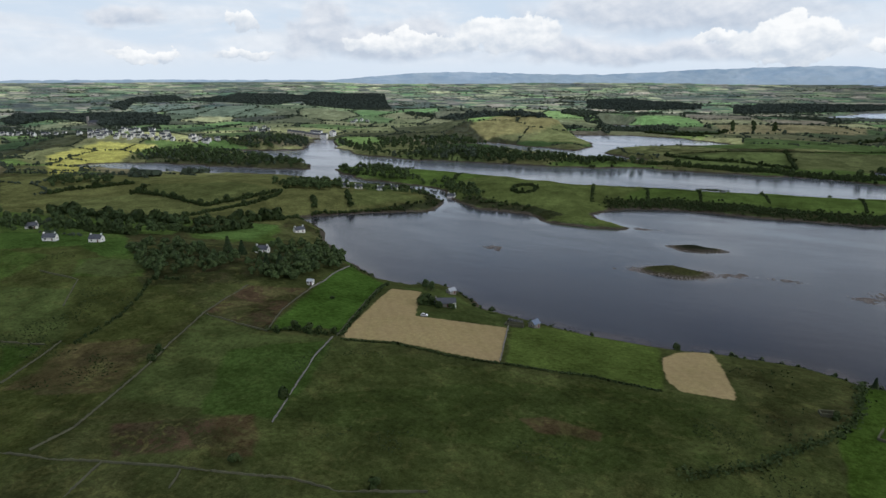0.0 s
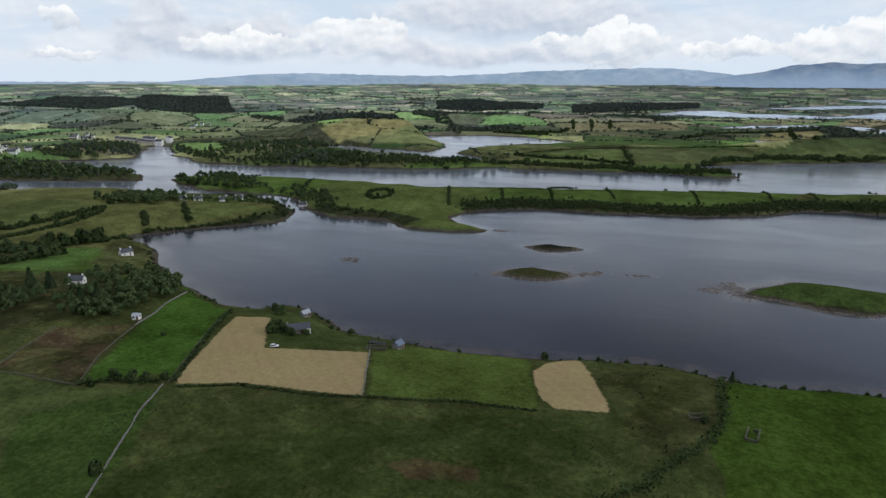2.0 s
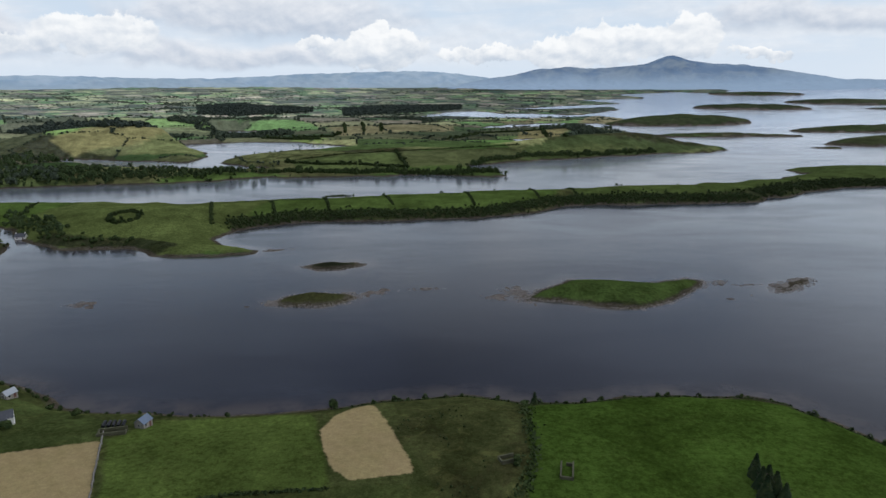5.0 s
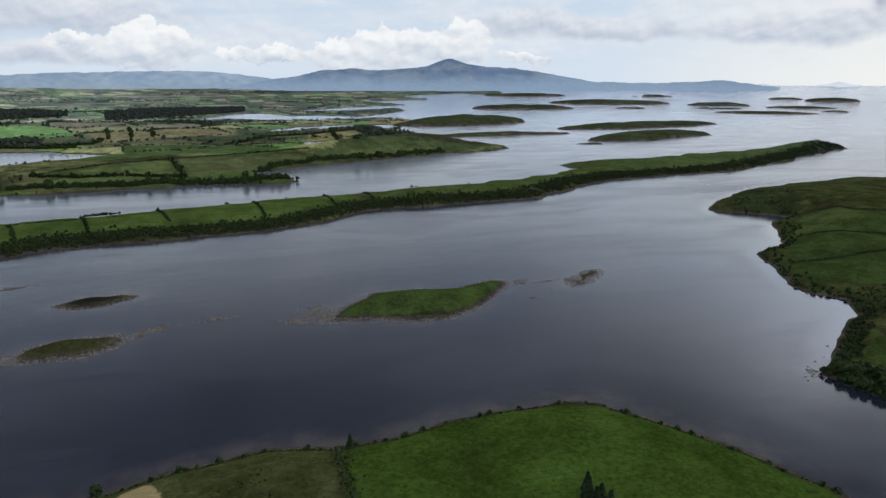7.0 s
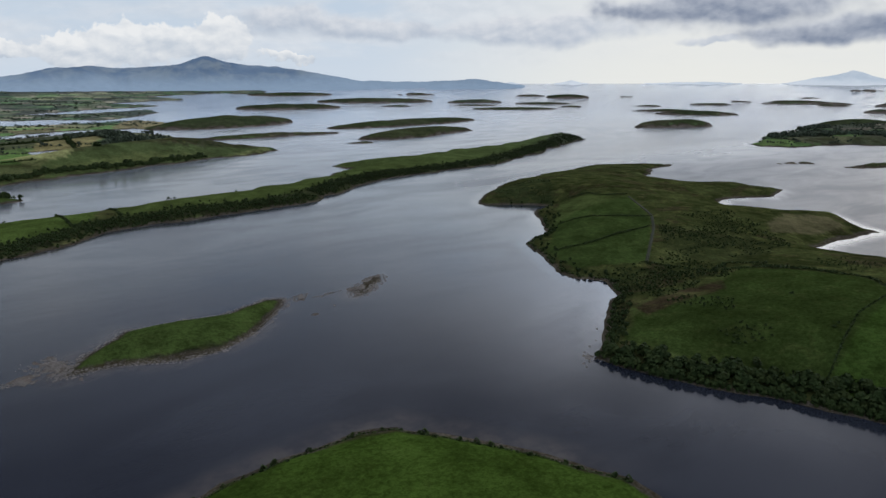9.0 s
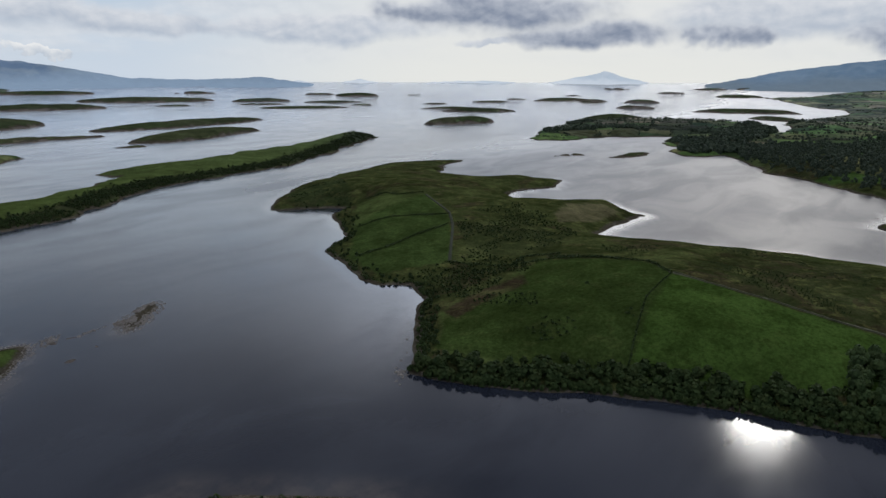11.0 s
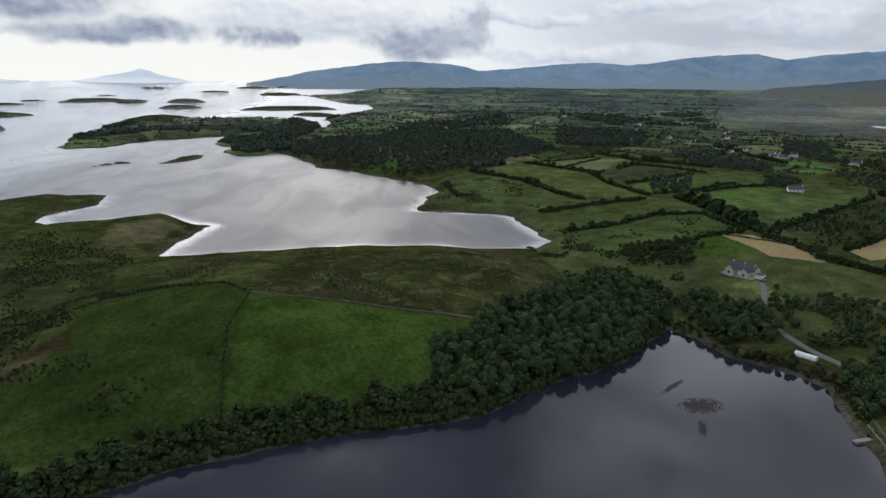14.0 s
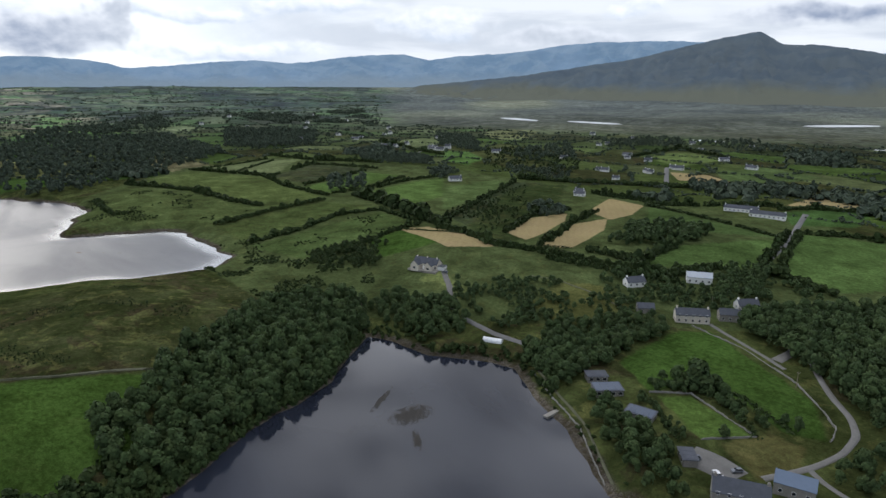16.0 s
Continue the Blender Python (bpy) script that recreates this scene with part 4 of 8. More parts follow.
def cells(x, y):
    """A patchwork of fields: a number for each place's field, and how near its edge the place is, in metres."""
    r = np.hypot(x - CX, y - CY)
    bearing = np.degrees(np.arctan2(x - CX, y - CY))
    outer = r > FLAT
    wide = np.where(y > 900, 165.0, 112.0)
    size = np.where(outer, 60.0, wide)
    tilt = 0.5 * wave(x, y, 900, 20)
    u = np.where(outer, bearing / 1.25, (x * np.cos(tilt) + y * 0.45) / wide)
    v = np.where(outer, r / 60, (y - x * 0.25) / (wide * 0.82))
    iu, iv = np.floor(u), np.floor(v)
    d1, d2, mark = np.full(np.shape(x), 9.0), np.full(np.shape(x), 9.0), np.zeros(np.shape(x))
    for a in (-1, 0, 1):
        for b in (-1, 0, 1):
            su, sv = iu + a + 0.5 + 0.8 * (lattice(iu + a, iv + b, 21) - 0.5), iv + b + 0.5 + 0.8 * (lattice(iu + a, iv + b, 22) - 0.5)
            d = np.hypot(u - su, v - sv)
            closer = d < d1
            d2 = np.where(closer, d1, np.minimum(d2, d))
            mark = np.where(closer, lattice(iu + a, iv + b, 23), mark)
            d1 = np.where(closer, d, d1)
    return mark, (d2 - d1) * 0.5 * size


def bog(x, y):
    """The open moor at the foot of the southern hills."""
    foot = (x - 900) * 0.55 - (y + 980) * 0.84 - 150 + 190 * wave(x, y, 420, 31) + 60 * wave(x, y, 110, 34)
    aside = -(x - 100) * 0.469 - (y - 140) * 0.883 + 160 * wave(x, y, 500, 32)
    return smooth(-60, 160, np.minimum(foot, aside)) * (y < -300)


def sward(x, y, inland):
    mark, edge = cells(x, y)
    r = np.hypot(x - CX, y - CY)
    palette = np.array([MOOR, OLIVE, MID, FRESH, LIME, OLIVE, LIME, FRESH, BRIGHT, TAN])
    # cloud shade and sun put into the colour in broad belts, paler far off
    south = y < -100
    mark = np.where(r > 1700, mark * 0.8 + 0.2 * (mark > 0.3), mark)
    tint = palette[(mark * 9.99).astype(int)]
    meadow = np.array([MOOR, OLIVE, MID, MID, FRESH, OLIVE, FRESH, MID, (0.095, 0.115, 0.045), MOOR])[(mark * 9.99).astype(int)]
    tint = np.where(south[:, None], meadow * 0.82, tint)
    tint = tint * (1 + 0.5 * smooth(700, 1600, r) * wave(x, y * 2.2, 620, 36))[:, None]
    # fields of hay, aftermath and rushes stand out more sharply in the open country
    odds = (mark * 37.0) % 1.0
    tint = tint * (1 + smooth(650, 1300, r) * (0.62 * (odds > 0.72) * (~south) + 0.35 * (odds > 0.8) * south - 0.38 * (odds < 0.35)))[:, None]
    rough = np.array([1.0, 0.7, 0.2, 0.1, 0.3, 0.8, 0.3, 0.1, 0.0, 0.6])[(mark * 9.99).astype(int)]
    # old home grazing and the headland are one rough sward between their walls
    own = ((x > -330) & (x < 200) & (y < 330)) | ((x > 230) & (x < 1000) & (y > 0) & (y < 800)) | ((x > 150) & (x < 480) & (y > -230) & (y < 10))
    tint, rough = np.where(own[:, None], np.array((0.056, 0.068, 0.022)), tint), np.where(own, np.where(x < 200, 0.55, 0.9), rough)
    # the northern country brightened: sun and haze over it put into the colour
    tint = tint * (1 + (~own & (y > 0))[:, None] * np.array((0.20, 0.17, 0.24)) * (1 + 0.8 * smooth(900, 1600, r))[:, None])
    b = bog(x, y)[:, None]
    peat = np.array((0.082, 0.086, 0.052)) * (1 + 0.35 * wave(x, y, 260, 37) + 0.25 * wave(x, y, 90, 38))[:, None]
    # pale moor grass in bands, with the sun on it put into the colour
    peat += np.array((0.085, 0.085, 0.030)) * (smooth(0.0, 0.6, wave(x * 0.4, y * 0.4 + x * 0.2, 260, 39)) * smooth(1900, 2900, r))[:, None]
    tint = tint * (1 - b) + peat * b
    rough = np.maximum(rough, b[:, 0])
    for outline, color, wild in FIELDS:
        xs, ys = np.array(outline).T
        near = np.flatnonzero((x > xs.min() - 9) & (x < xs.max() + 9) & (y > ys.min() - 9) & (y < ys.max() + 9))
        k = smooth(-0.8, 0.8, inside_by(x[near], y[near], outline) + 1.2 * wave(x[near], y[near], 7, 33))
        tint[near] = tint[near] * (1 - k[:, None]) + np.array(color) * k[:, None]
        rough[near] = rough[near] * (1 - k) + wild * k
    head = smooth(240, 270, x) * smooth(130, 220, y) * smooth(820, 790, y) * smooth(1010, 980, x)
    tint = tint * (1 - 0.14 * head[:, None])
    # home ground darkened: the cloud shadow over it is put into the colour
    home = smooth(-360, -300, x) * smooth(215, 190, x) * smooth(345, 325, y)
    tint = tint * (1 - home[:, None] * np.array((0.19, 0.20, 0.20)))
    # distance haze put into the ground's colour
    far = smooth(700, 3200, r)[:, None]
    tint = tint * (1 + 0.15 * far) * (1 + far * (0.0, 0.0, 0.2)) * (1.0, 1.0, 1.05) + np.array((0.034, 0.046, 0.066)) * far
    # the north-west brightened further: sunshine there is put into the colour
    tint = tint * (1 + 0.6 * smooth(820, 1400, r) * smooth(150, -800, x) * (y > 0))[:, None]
    rough *= 1 - 0.75 * smooth(900, 2200, r)
    # isles darkened: their backlit shade is put into the colour
    for cx, cy, rx, ry, turn, _ in ISLES:
        near = blob(x, y, cx, cy, rx * 1.2, ry * 1.2, turn) < 1
        tint[near] = tint[near] * 0.10 + np.array((0.036, 0.046, 0.021)) * 0.90
        rough[near] *= 0.35
    stub = np.full(len(x), -50.0)
    for outline in STUBBLE:
        xs, ys = np.array(outline).T
        near = np.flatnonzero((x > xs.min() - 30) & (x < xs.max() + 30) & (y > ys.min() - 30) & (y < ys.max() + 30))
        stub[near] = np.maximum(stub[near], inside_by(x[near], y[near], outline))
    return tint, rough, stub


def build_ground():
    angles = np.r_[np.arange(-100, 172, 0.25), np.arange(172, 260, 2.0)]
    x, y, quads = rings(steps((110, 0.06), (650, 0.007), (1500, 0.010), (EDGE, 0.012)), angles)
    z, inland = height(x, y)
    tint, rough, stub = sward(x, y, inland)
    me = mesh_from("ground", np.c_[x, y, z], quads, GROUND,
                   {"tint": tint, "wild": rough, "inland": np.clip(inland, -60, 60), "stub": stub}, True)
    return tagged(new("ground", me), "green pasture, moor and stony shore round a lough", "ground", kind="structure")


build_ground()
x, y, quads = rings(steps((700, 0.014), (EDGE - 6, 0.03)), np.arange(0, 360, 0.6))
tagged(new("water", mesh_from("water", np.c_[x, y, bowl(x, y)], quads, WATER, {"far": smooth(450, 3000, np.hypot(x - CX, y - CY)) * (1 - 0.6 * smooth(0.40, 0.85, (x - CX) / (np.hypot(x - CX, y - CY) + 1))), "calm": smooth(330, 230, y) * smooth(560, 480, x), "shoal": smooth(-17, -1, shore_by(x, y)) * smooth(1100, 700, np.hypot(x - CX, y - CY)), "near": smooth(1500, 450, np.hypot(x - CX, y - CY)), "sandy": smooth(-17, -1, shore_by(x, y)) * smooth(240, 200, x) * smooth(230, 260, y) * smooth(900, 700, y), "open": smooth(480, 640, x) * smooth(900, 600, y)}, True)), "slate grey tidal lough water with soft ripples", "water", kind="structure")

for n, (px, py, rx, ry, turn, level) in enumerate(POOLS):
    a = np.linspace(0, 2 * np.pi, 40, endpoint=False)
    ring = np.c_[rx * 1.05 * np.cos(a), ry * 1.05 * np.sin(a)] @ np.array([[math.cos(turn), math.sin(turn)], [-math.sin(turn), math.cos(turn)]]) + (px, py)
    v = np.r_[[(px, py, 0)], np.c_[ring, 0 * a]]
    v[:, 2] = level + bowl(np.array([px]), np.array([py]))[0]
    k = np.arange(40)
    tagged(new(f"water_pool_{n + 1}", mesh_from("water_pool", v, np.stack([0 * k, 1 + k, 1 + (k + 1) % 40], -1), POOL)),
           "bog pool on the open moor, sky sheen in its colour", "pool", kind="structure")

# ---- far hills ----
def hills_far(name, skyline, foot, crest, seed, material, label, steep=1.5):
    """A range along the rim: bearing and height in degrees along its crest."""
    bearings = np.arange(skyline[0][0], skyline[-1][0], 0.12)
    rise = np.interp(bearings, *np.array(skyline).T)
    rise = np.convolve(np.pad(rise, 3, "edge"), np.array([1, 2, 3, 4, 3, 2, 1]) / 16, "valid")
    rise += 0.035 * wave(bearings, bearings * 0, 0.7, seed) + 0.02 * wave(bearings, bearings * 0, 0.25, seed + 1)
    s = np.linspace(0, 1, 34)
    r = np.where(s < 0.85, foot + (crest - foot) * s / 0.85, crest + (s - 0.85) / 0.15 * 45)
    a, rr = np.meshgrid(np.radians(bearings), r, indexing="ij")
    x, y = CX + 30 + rr * np.sin(a), CY + 10 + rr * np.cos(a)
    t = np.clip((rr - foot) / (crest - foot), 0, 1)
    top = 136 + crest * np.tan(np.radians(rise))[:, None]
    base = bowl(np.array([CX + foot]), np.array([CY]))[0] - 8
    gully = 1 + 0.45 * (t * (1 - t) * 4) ** 1.0 * (0.6 * wave(a * 57.3, rr / 130, 1.3, seed + 2) + 0.4 * wave(a * 57.3, rr / 60, 0.45, seed + 3))
    z = base + (top - base) * np.clip(t ** steep * gully, 0, 1)
    z = np.where(rr > crest, base + (top - base) * (1 - ((rr - crest) / 45) ** 2 * 0.9), z)
    n, m = z.shape
    i, j = np.meshgrid(np.arange(n - 1), np.arange(m - 1), indexing="ij")
    quads = np.stack([i * m + j, i * m + j + 1, (i + 1) * m + j + 1, (i + 1) * m + j], -1).reshape(-1, 4)
    me = mesh_from(name, np.c_[x.ravel(), y.ravel(), z.ravel()], quads, material, None, True)
    return tagged(new(name, me), label, "hills", kind="structure")


# these colours already hold the haze and shade on each range
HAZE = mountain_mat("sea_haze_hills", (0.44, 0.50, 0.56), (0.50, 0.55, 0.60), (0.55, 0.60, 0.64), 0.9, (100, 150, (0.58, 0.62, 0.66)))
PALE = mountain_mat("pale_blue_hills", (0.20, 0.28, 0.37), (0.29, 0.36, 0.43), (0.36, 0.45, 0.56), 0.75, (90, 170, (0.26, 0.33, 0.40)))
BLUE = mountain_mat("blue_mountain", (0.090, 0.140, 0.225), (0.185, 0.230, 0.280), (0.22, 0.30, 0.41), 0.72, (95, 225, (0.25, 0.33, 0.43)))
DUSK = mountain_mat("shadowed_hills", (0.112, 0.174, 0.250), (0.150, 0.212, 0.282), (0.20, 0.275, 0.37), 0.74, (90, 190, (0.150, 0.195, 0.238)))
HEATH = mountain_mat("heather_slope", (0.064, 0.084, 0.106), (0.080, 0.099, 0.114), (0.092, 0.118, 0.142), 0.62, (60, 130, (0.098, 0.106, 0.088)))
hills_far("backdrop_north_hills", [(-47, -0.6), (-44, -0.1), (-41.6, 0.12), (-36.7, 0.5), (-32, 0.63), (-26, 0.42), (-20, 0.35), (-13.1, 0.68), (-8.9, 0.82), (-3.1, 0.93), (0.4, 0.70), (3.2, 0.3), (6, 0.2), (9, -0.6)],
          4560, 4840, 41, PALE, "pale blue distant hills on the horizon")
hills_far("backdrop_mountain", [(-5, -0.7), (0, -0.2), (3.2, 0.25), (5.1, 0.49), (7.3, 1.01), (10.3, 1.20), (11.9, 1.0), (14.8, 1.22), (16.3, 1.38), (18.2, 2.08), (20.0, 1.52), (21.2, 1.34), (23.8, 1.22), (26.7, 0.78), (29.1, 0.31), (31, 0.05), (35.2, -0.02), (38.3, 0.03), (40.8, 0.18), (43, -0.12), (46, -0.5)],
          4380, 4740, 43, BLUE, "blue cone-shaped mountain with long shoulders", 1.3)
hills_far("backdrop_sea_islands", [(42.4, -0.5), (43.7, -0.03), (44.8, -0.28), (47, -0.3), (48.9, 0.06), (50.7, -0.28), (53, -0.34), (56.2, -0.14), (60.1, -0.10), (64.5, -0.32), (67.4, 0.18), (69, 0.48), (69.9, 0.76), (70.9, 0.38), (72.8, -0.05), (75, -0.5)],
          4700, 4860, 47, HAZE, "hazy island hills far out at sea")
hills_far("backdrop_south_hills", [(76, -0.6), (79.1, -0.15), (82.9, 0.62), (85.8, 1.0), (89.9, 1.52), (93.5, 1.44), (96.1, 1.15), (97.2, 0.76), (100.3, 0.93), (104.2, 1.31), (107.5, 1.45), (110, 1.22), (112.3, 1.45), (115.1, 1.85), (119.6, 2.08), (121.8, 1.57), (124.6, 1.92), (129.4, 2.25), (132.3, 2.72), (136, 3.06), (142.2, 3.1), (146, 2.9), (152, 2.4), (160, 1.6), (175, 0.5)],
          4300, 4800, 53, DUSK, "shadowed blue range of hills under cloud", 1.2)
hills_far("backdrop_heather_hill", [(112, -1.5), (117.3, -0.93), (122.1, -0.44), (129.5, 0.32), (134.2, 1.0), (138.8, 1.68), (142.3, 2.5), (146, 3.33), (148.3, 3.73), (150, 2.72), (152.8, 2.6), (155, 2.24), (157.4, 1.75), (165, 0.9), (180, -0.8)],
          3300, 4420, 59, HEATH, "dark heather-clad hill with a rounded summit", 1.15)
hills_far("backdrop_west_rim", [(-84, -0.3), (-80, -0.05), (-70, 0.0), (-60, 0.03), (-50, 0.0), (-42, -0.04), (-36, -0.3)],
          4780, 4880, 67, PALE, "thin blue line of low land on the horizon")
# ---- growing things ----
def part(name, data, material, parent, label=""):
    """One mesh object under a thing or part; data is a bmesh or a mesh."""
    if isinstance(data, bmesh.types.BMesh):
        me = bpy.data.meshes.new(name)
        data.to_mesh(me)
        data.free()
        me.materials.append(material)
        data = me
    ob = new(name, data)
    ob.parent = parent
    return tagged(ob, label)


def leaf_cards(rng, centres, normals, size):
    """Small bent leaf clumps: a quad at each centre, facing roughly along its normal."""
    n = len(centres)
    normals = normals + rng.normal(0, 0.24, (n, 3))
    normals /= np.linalg.norm(normals, axis=1, keepdims=True) + 1e-9
    side = np.cross(normals, rng.normal(0, 1, (n, 3)))
    side /= np.linalg.norm(side, axis=1, keepdims=True) + 1e-9
    top = np.cross(normals, side)
    s = (size * rng.uniform(0.6, 1.35, n))[:, None]
    v = np.stack([centres - side * s - top * s * 0.7, centres + side * s * 0.9 - top * s, centres + side * s + top * s * 0.8, centres - side * s * 0.8 + top * s], 1)
    v[:, ::2] += normals[:, None] * s[:, None] * 0.35
    return v.reshape(-1, 3), np.arange(4 * n).reshape(-1, 4)


def crown_cards(seed, radius, low, high, lobes, leaves, size):
    """A crown built of overlapping lobes of leaf clumps, uneven in outline."""
    rng = np.random.default_rng(seed)
    at, way = [], []
    for _ in range(lobes):
        a, h = rng.uniform(0, 2 * np.pi), rng.uniform(0, 1) ** 0.8
        spread = radius * 0.72 * (1 - (2 * h - 0.8) ** 2 * 0.55) * np.sqrt(rng.uniform(0.05, 1))
        c = np.array([spread * np.cos(a), spread * np.sin(a), low + (high - low) * (0.12 + 0.76 * h)])
        r = radius * rng.uniform(0.38, 0.56)
        d = rng.normal(0, 1, (leaves, 3))
        d[:, 2] = np.abs(d[:, 2]) * 1.1 - 0.35
        d /= np.linalg.norm(d, axis=1, keepdims=True)
        at.append(c + d * r * rng.uniform(0.75, 1.08, (leaves, 1)))
        way.append(d)
    return leaf_cards(rng, np.concatenate(at), np.concatenate(way), size)


def trunk_mesh(seed, high, thick):
    """A tapered, slightly leaning trunk with limbs."""
    rng = np.random.default_rng(seed)
    verts, faces = [], []

    def tube(path, radii):
        start = len(verts)
        for (px, py, pz), r in zip(path, radii):
            verts.extend((px + r * math.cos(k * math.pi / 3), py + r * math.sin(k * math.pi / 3), pz) for k in range(6))
        for i in range(len(path) - 1):
            faces.extend((start + 6 * i + k, start + 6 * i + (k + 1) % 6, start + 6 * (i + 1) + (k + 1) % 6, start + 6 * (i + 1) + k) for k in range(6))

    lean = rng.normal(0, 0.04, 2)
    tube([(lean[0] * h, lean[1] * h, h) for h in (-0.8, 0.4, high * 0.4, high * 0.8)], [thick * 1.3, thick, thick * 0.7, thick * 0.25])
    for k in range(5):
        a, h = k * 1.3 + rng.uniform(0, 0.6), high * rng.uniform(0.3, 0.5)
        reach = high * rng.uniform(0.18, 0.3)
        tube([(lean[0] * h, lean[1] * h, h), (reach * 0.5 * math.cos(a), reach * 0.5 * math.sin(a), h + reach * 0.6), (reach * math.cos(a), reach * math.sin(a), h + reach)],
             [thick * 0.45, thick * 0.3, thick * 0.1])
    return mesh_from("trunk", verts, faces, BARK)


def conifer_cards(seed, radius, high, tiers, leaves):
    rng = np.random.default_rng(seed)
    h = np.repeat(np.linspace(0.08, 0.98, tiers), leaves)
    a = rng.uniform(0, 2 * np.pi, len(h))
    r = radius * (1.02 - h) * rng.uniform(0.55, 1.05, len(h))
    at = np.c_[r * np.cos(a), r * np.sin(a), high * h - 0.18 * r]
    return leaf_cards(rng, at, np.c_[np.cos(a), np.sin(a), 0.9 + 0 * a], 0.55)


def tree_kind(seed, high, radius, label, cards=None, leaf=None):
    """A tree at the origin: trunk and crown."""
    tree = new("tree")
    part("trunk", trunk_mesh(seed, high, 0.045 * high), BARK, tree)
    v, f = cards or crown_cards(seed, radius, high * 0.06, high, 18, 52, 0.44)
    part("crown", mesh_from("crown", v, f, leaf or LEAF, {"tone": np.full(len(v), (seed * 0.37) % 1)}), LEAF, tree)
    return tagged(tree, label, "tree", "broadleaf trees round the lough")


def scatter(template, x, y, z, size, turn, tone, stretch=None):
    """Many copies of a template's leaves in one pair of arrays."""
    v, f = template
    c, s = np.cos(turn)[:, None], np.sin(turn)[:, None]
    tall = size if stretch is None else size * stretch
    px = x[:, None] + size[:, None] * (v[:, 0] * c - v[:, 1] * s)
    py = y[:, None] + size[:, None] * (v[:, 0] * s + v[:, 1] * c)
    pz = z[:, None] + tall[:, None] * v[:, 2]
    faces = f[None] + (np.arange(len(x)) * len(v))[:, None, None]
    return np.stack([px, py, pz], -1).reshape(-1, 3), faces.reshape(-1, f.shape[1]), np.repeat(tone, len(v))


def merged(name, pieces, material, label, category):
    """One stuff object of many scattered pieces."""
    verts, faces, tones, n = [], [], [], 0
    for v, f, t in pieces:
        verts.append(v), faces.append(f + n), tones.append(t)
        n += len(v)
    me = mesh_from(name, np.concatenate(verts), np.concatenate(faces), material, {"tone": np.concatenate(tones)})
    return tagged(new(name, me), label, category, kind="stuff")


# ground kept free of trees: houses, yards and lanes
CLEAR = [(296, -152, 13), (286, -171, 10), (331, -208, 10), (318, -141, 7), (347, -162, 10), (290, -194, 9), (270, -58, 10), (281, -63, 7), (248, -53, 8), (219, -43, 6), (211, -48, 9), (197, -40, 10), (188, -56, 9), (342, -52, 7),
         (444, -77, 15), (425, -78, 7), (-188, 279, 7), (-448, 226, 10), (-348, 290, 10), (-400, 378, 10), (-476, 208, 9)]


def spots_in(outline, gap, seed, back=0.0):
    """Uneven spots inside an outline, about gap metres apart, on dry land."""
    rng = np.random.default_rng(seed)
    xs, ys = np.array(outline).T
    gx, gy = np.meshgrid(np.arange(xs.min(), xs.max() + gap, gap), np.arange(ys.min(), ys.max() + gap, gap))
    x, y = (gx + rng.uniform(-0.45, 0.45, gx.shape) * gap).ravel(), (gy + rng.uniform(-0.45, 0.45, gy.shape) * gap).ravel()
    x, y = x[ok := inside_by(x, y, outline) > back], y[ok]
    for cx, cy, r in CLEAR:
        x, y = x[free := np.hypot(x - cx, y - cy) > r], y[free]
    z, inland = height(x, y) if len(x) else (x, x)
    return x[inland > 2.0], y[inland > 2.0], z[inland > 2.0]


def spots_along(line, gap, spread, seed):
    rng = np.random.default_rng(seed)
    x, y = [], []
    for (ax, ay), (bx, by) in zip(line, line[1:]):
        n = max(1, int(math.hypot(bx - ax, by - ay) / gap))
        t = (np.arange(n) + rng.uniform(0, 1, n)) / n
        x.append(ax + (bx - ax) * t + rng.normal(0, spread, n)), y.append(ay + (by - ay) * t + rng.normal(0, spread, n))
    x, y = np.concatenate(x), np.concatenate(y)
    z, inland = height(x, y)
    return x[inland > 0.6], y[inland > 0.6], z[inland > 0.6]


OAKS = [tree_kind(101 + k, h, r, "broad green leafy tree in full summer crown") for k, (h, r) in enumerate(((9.5, 4.1), (11.0, 4.4), (8.0, 3.6), (12.0, 4.6), (9.0, 4.4)))]
SCOTS = tree_kind(120, 11.0, 2.6, "dark narrow conifer standing in a green field", conifer_cards(120, 3.6, 10.0, 18, 34), PINE)
THORNS = []
for k in range(4):
    bush = new("bush")
    v, f = crown_cards(130 + k, 1.9, -0.2, 2.7, 6, 34, 0.34)
    part("foliage", mesh_from("foliage", v, f, HEDGE, {"tone": np.full(len(v), 0.3 + 0.12 * k)}), HEDGE, bush)
    THORNS.append(tagged(bush, "dark green rounded thorn bush", "bush", "bushes"))
USED = set()


def plant(kinds, x, y, size, seed):
    """Sets one tree or bush of its own at a place; the first of each kind takes the original."""
    rng = random.Random(seed)
    ob = kinds[seed % len(kinds)]
    m = pose(x, y, ground_z(x, y), 0, 0, rng.uniform(0, 360)) @ Matrix.Diagonal((size * rng.uniform(0.9, 1.1), size * rng.uniform(0.9, 1.1), size * rng.uniform(0.88, 1.15), 1))
    if ob.name not in USED:
        USED.add(ob.name)
        ob.matrix_basis = m
        return ob
    return copy_scaled(ob, m)


def copy_scaled(ob, m):
    made = copy_thing(ob, m)
    made.matrix_basis = m
    return made


# woods: outline, spacing, size of the trees
COVE_WOOD = [(337, 136), (355, 117), (383, 97), (407, 71), (433, 46), (455, 12), (442, -19), (399, -11), (392, 0), (352, 36), (333, 70), (319, 95), (303, 118)]
HOUSE_WOOD = [(419, -16), (426, -42), (395, -59), (369, -57), (357, -44), (365, -28), (392, -19)]
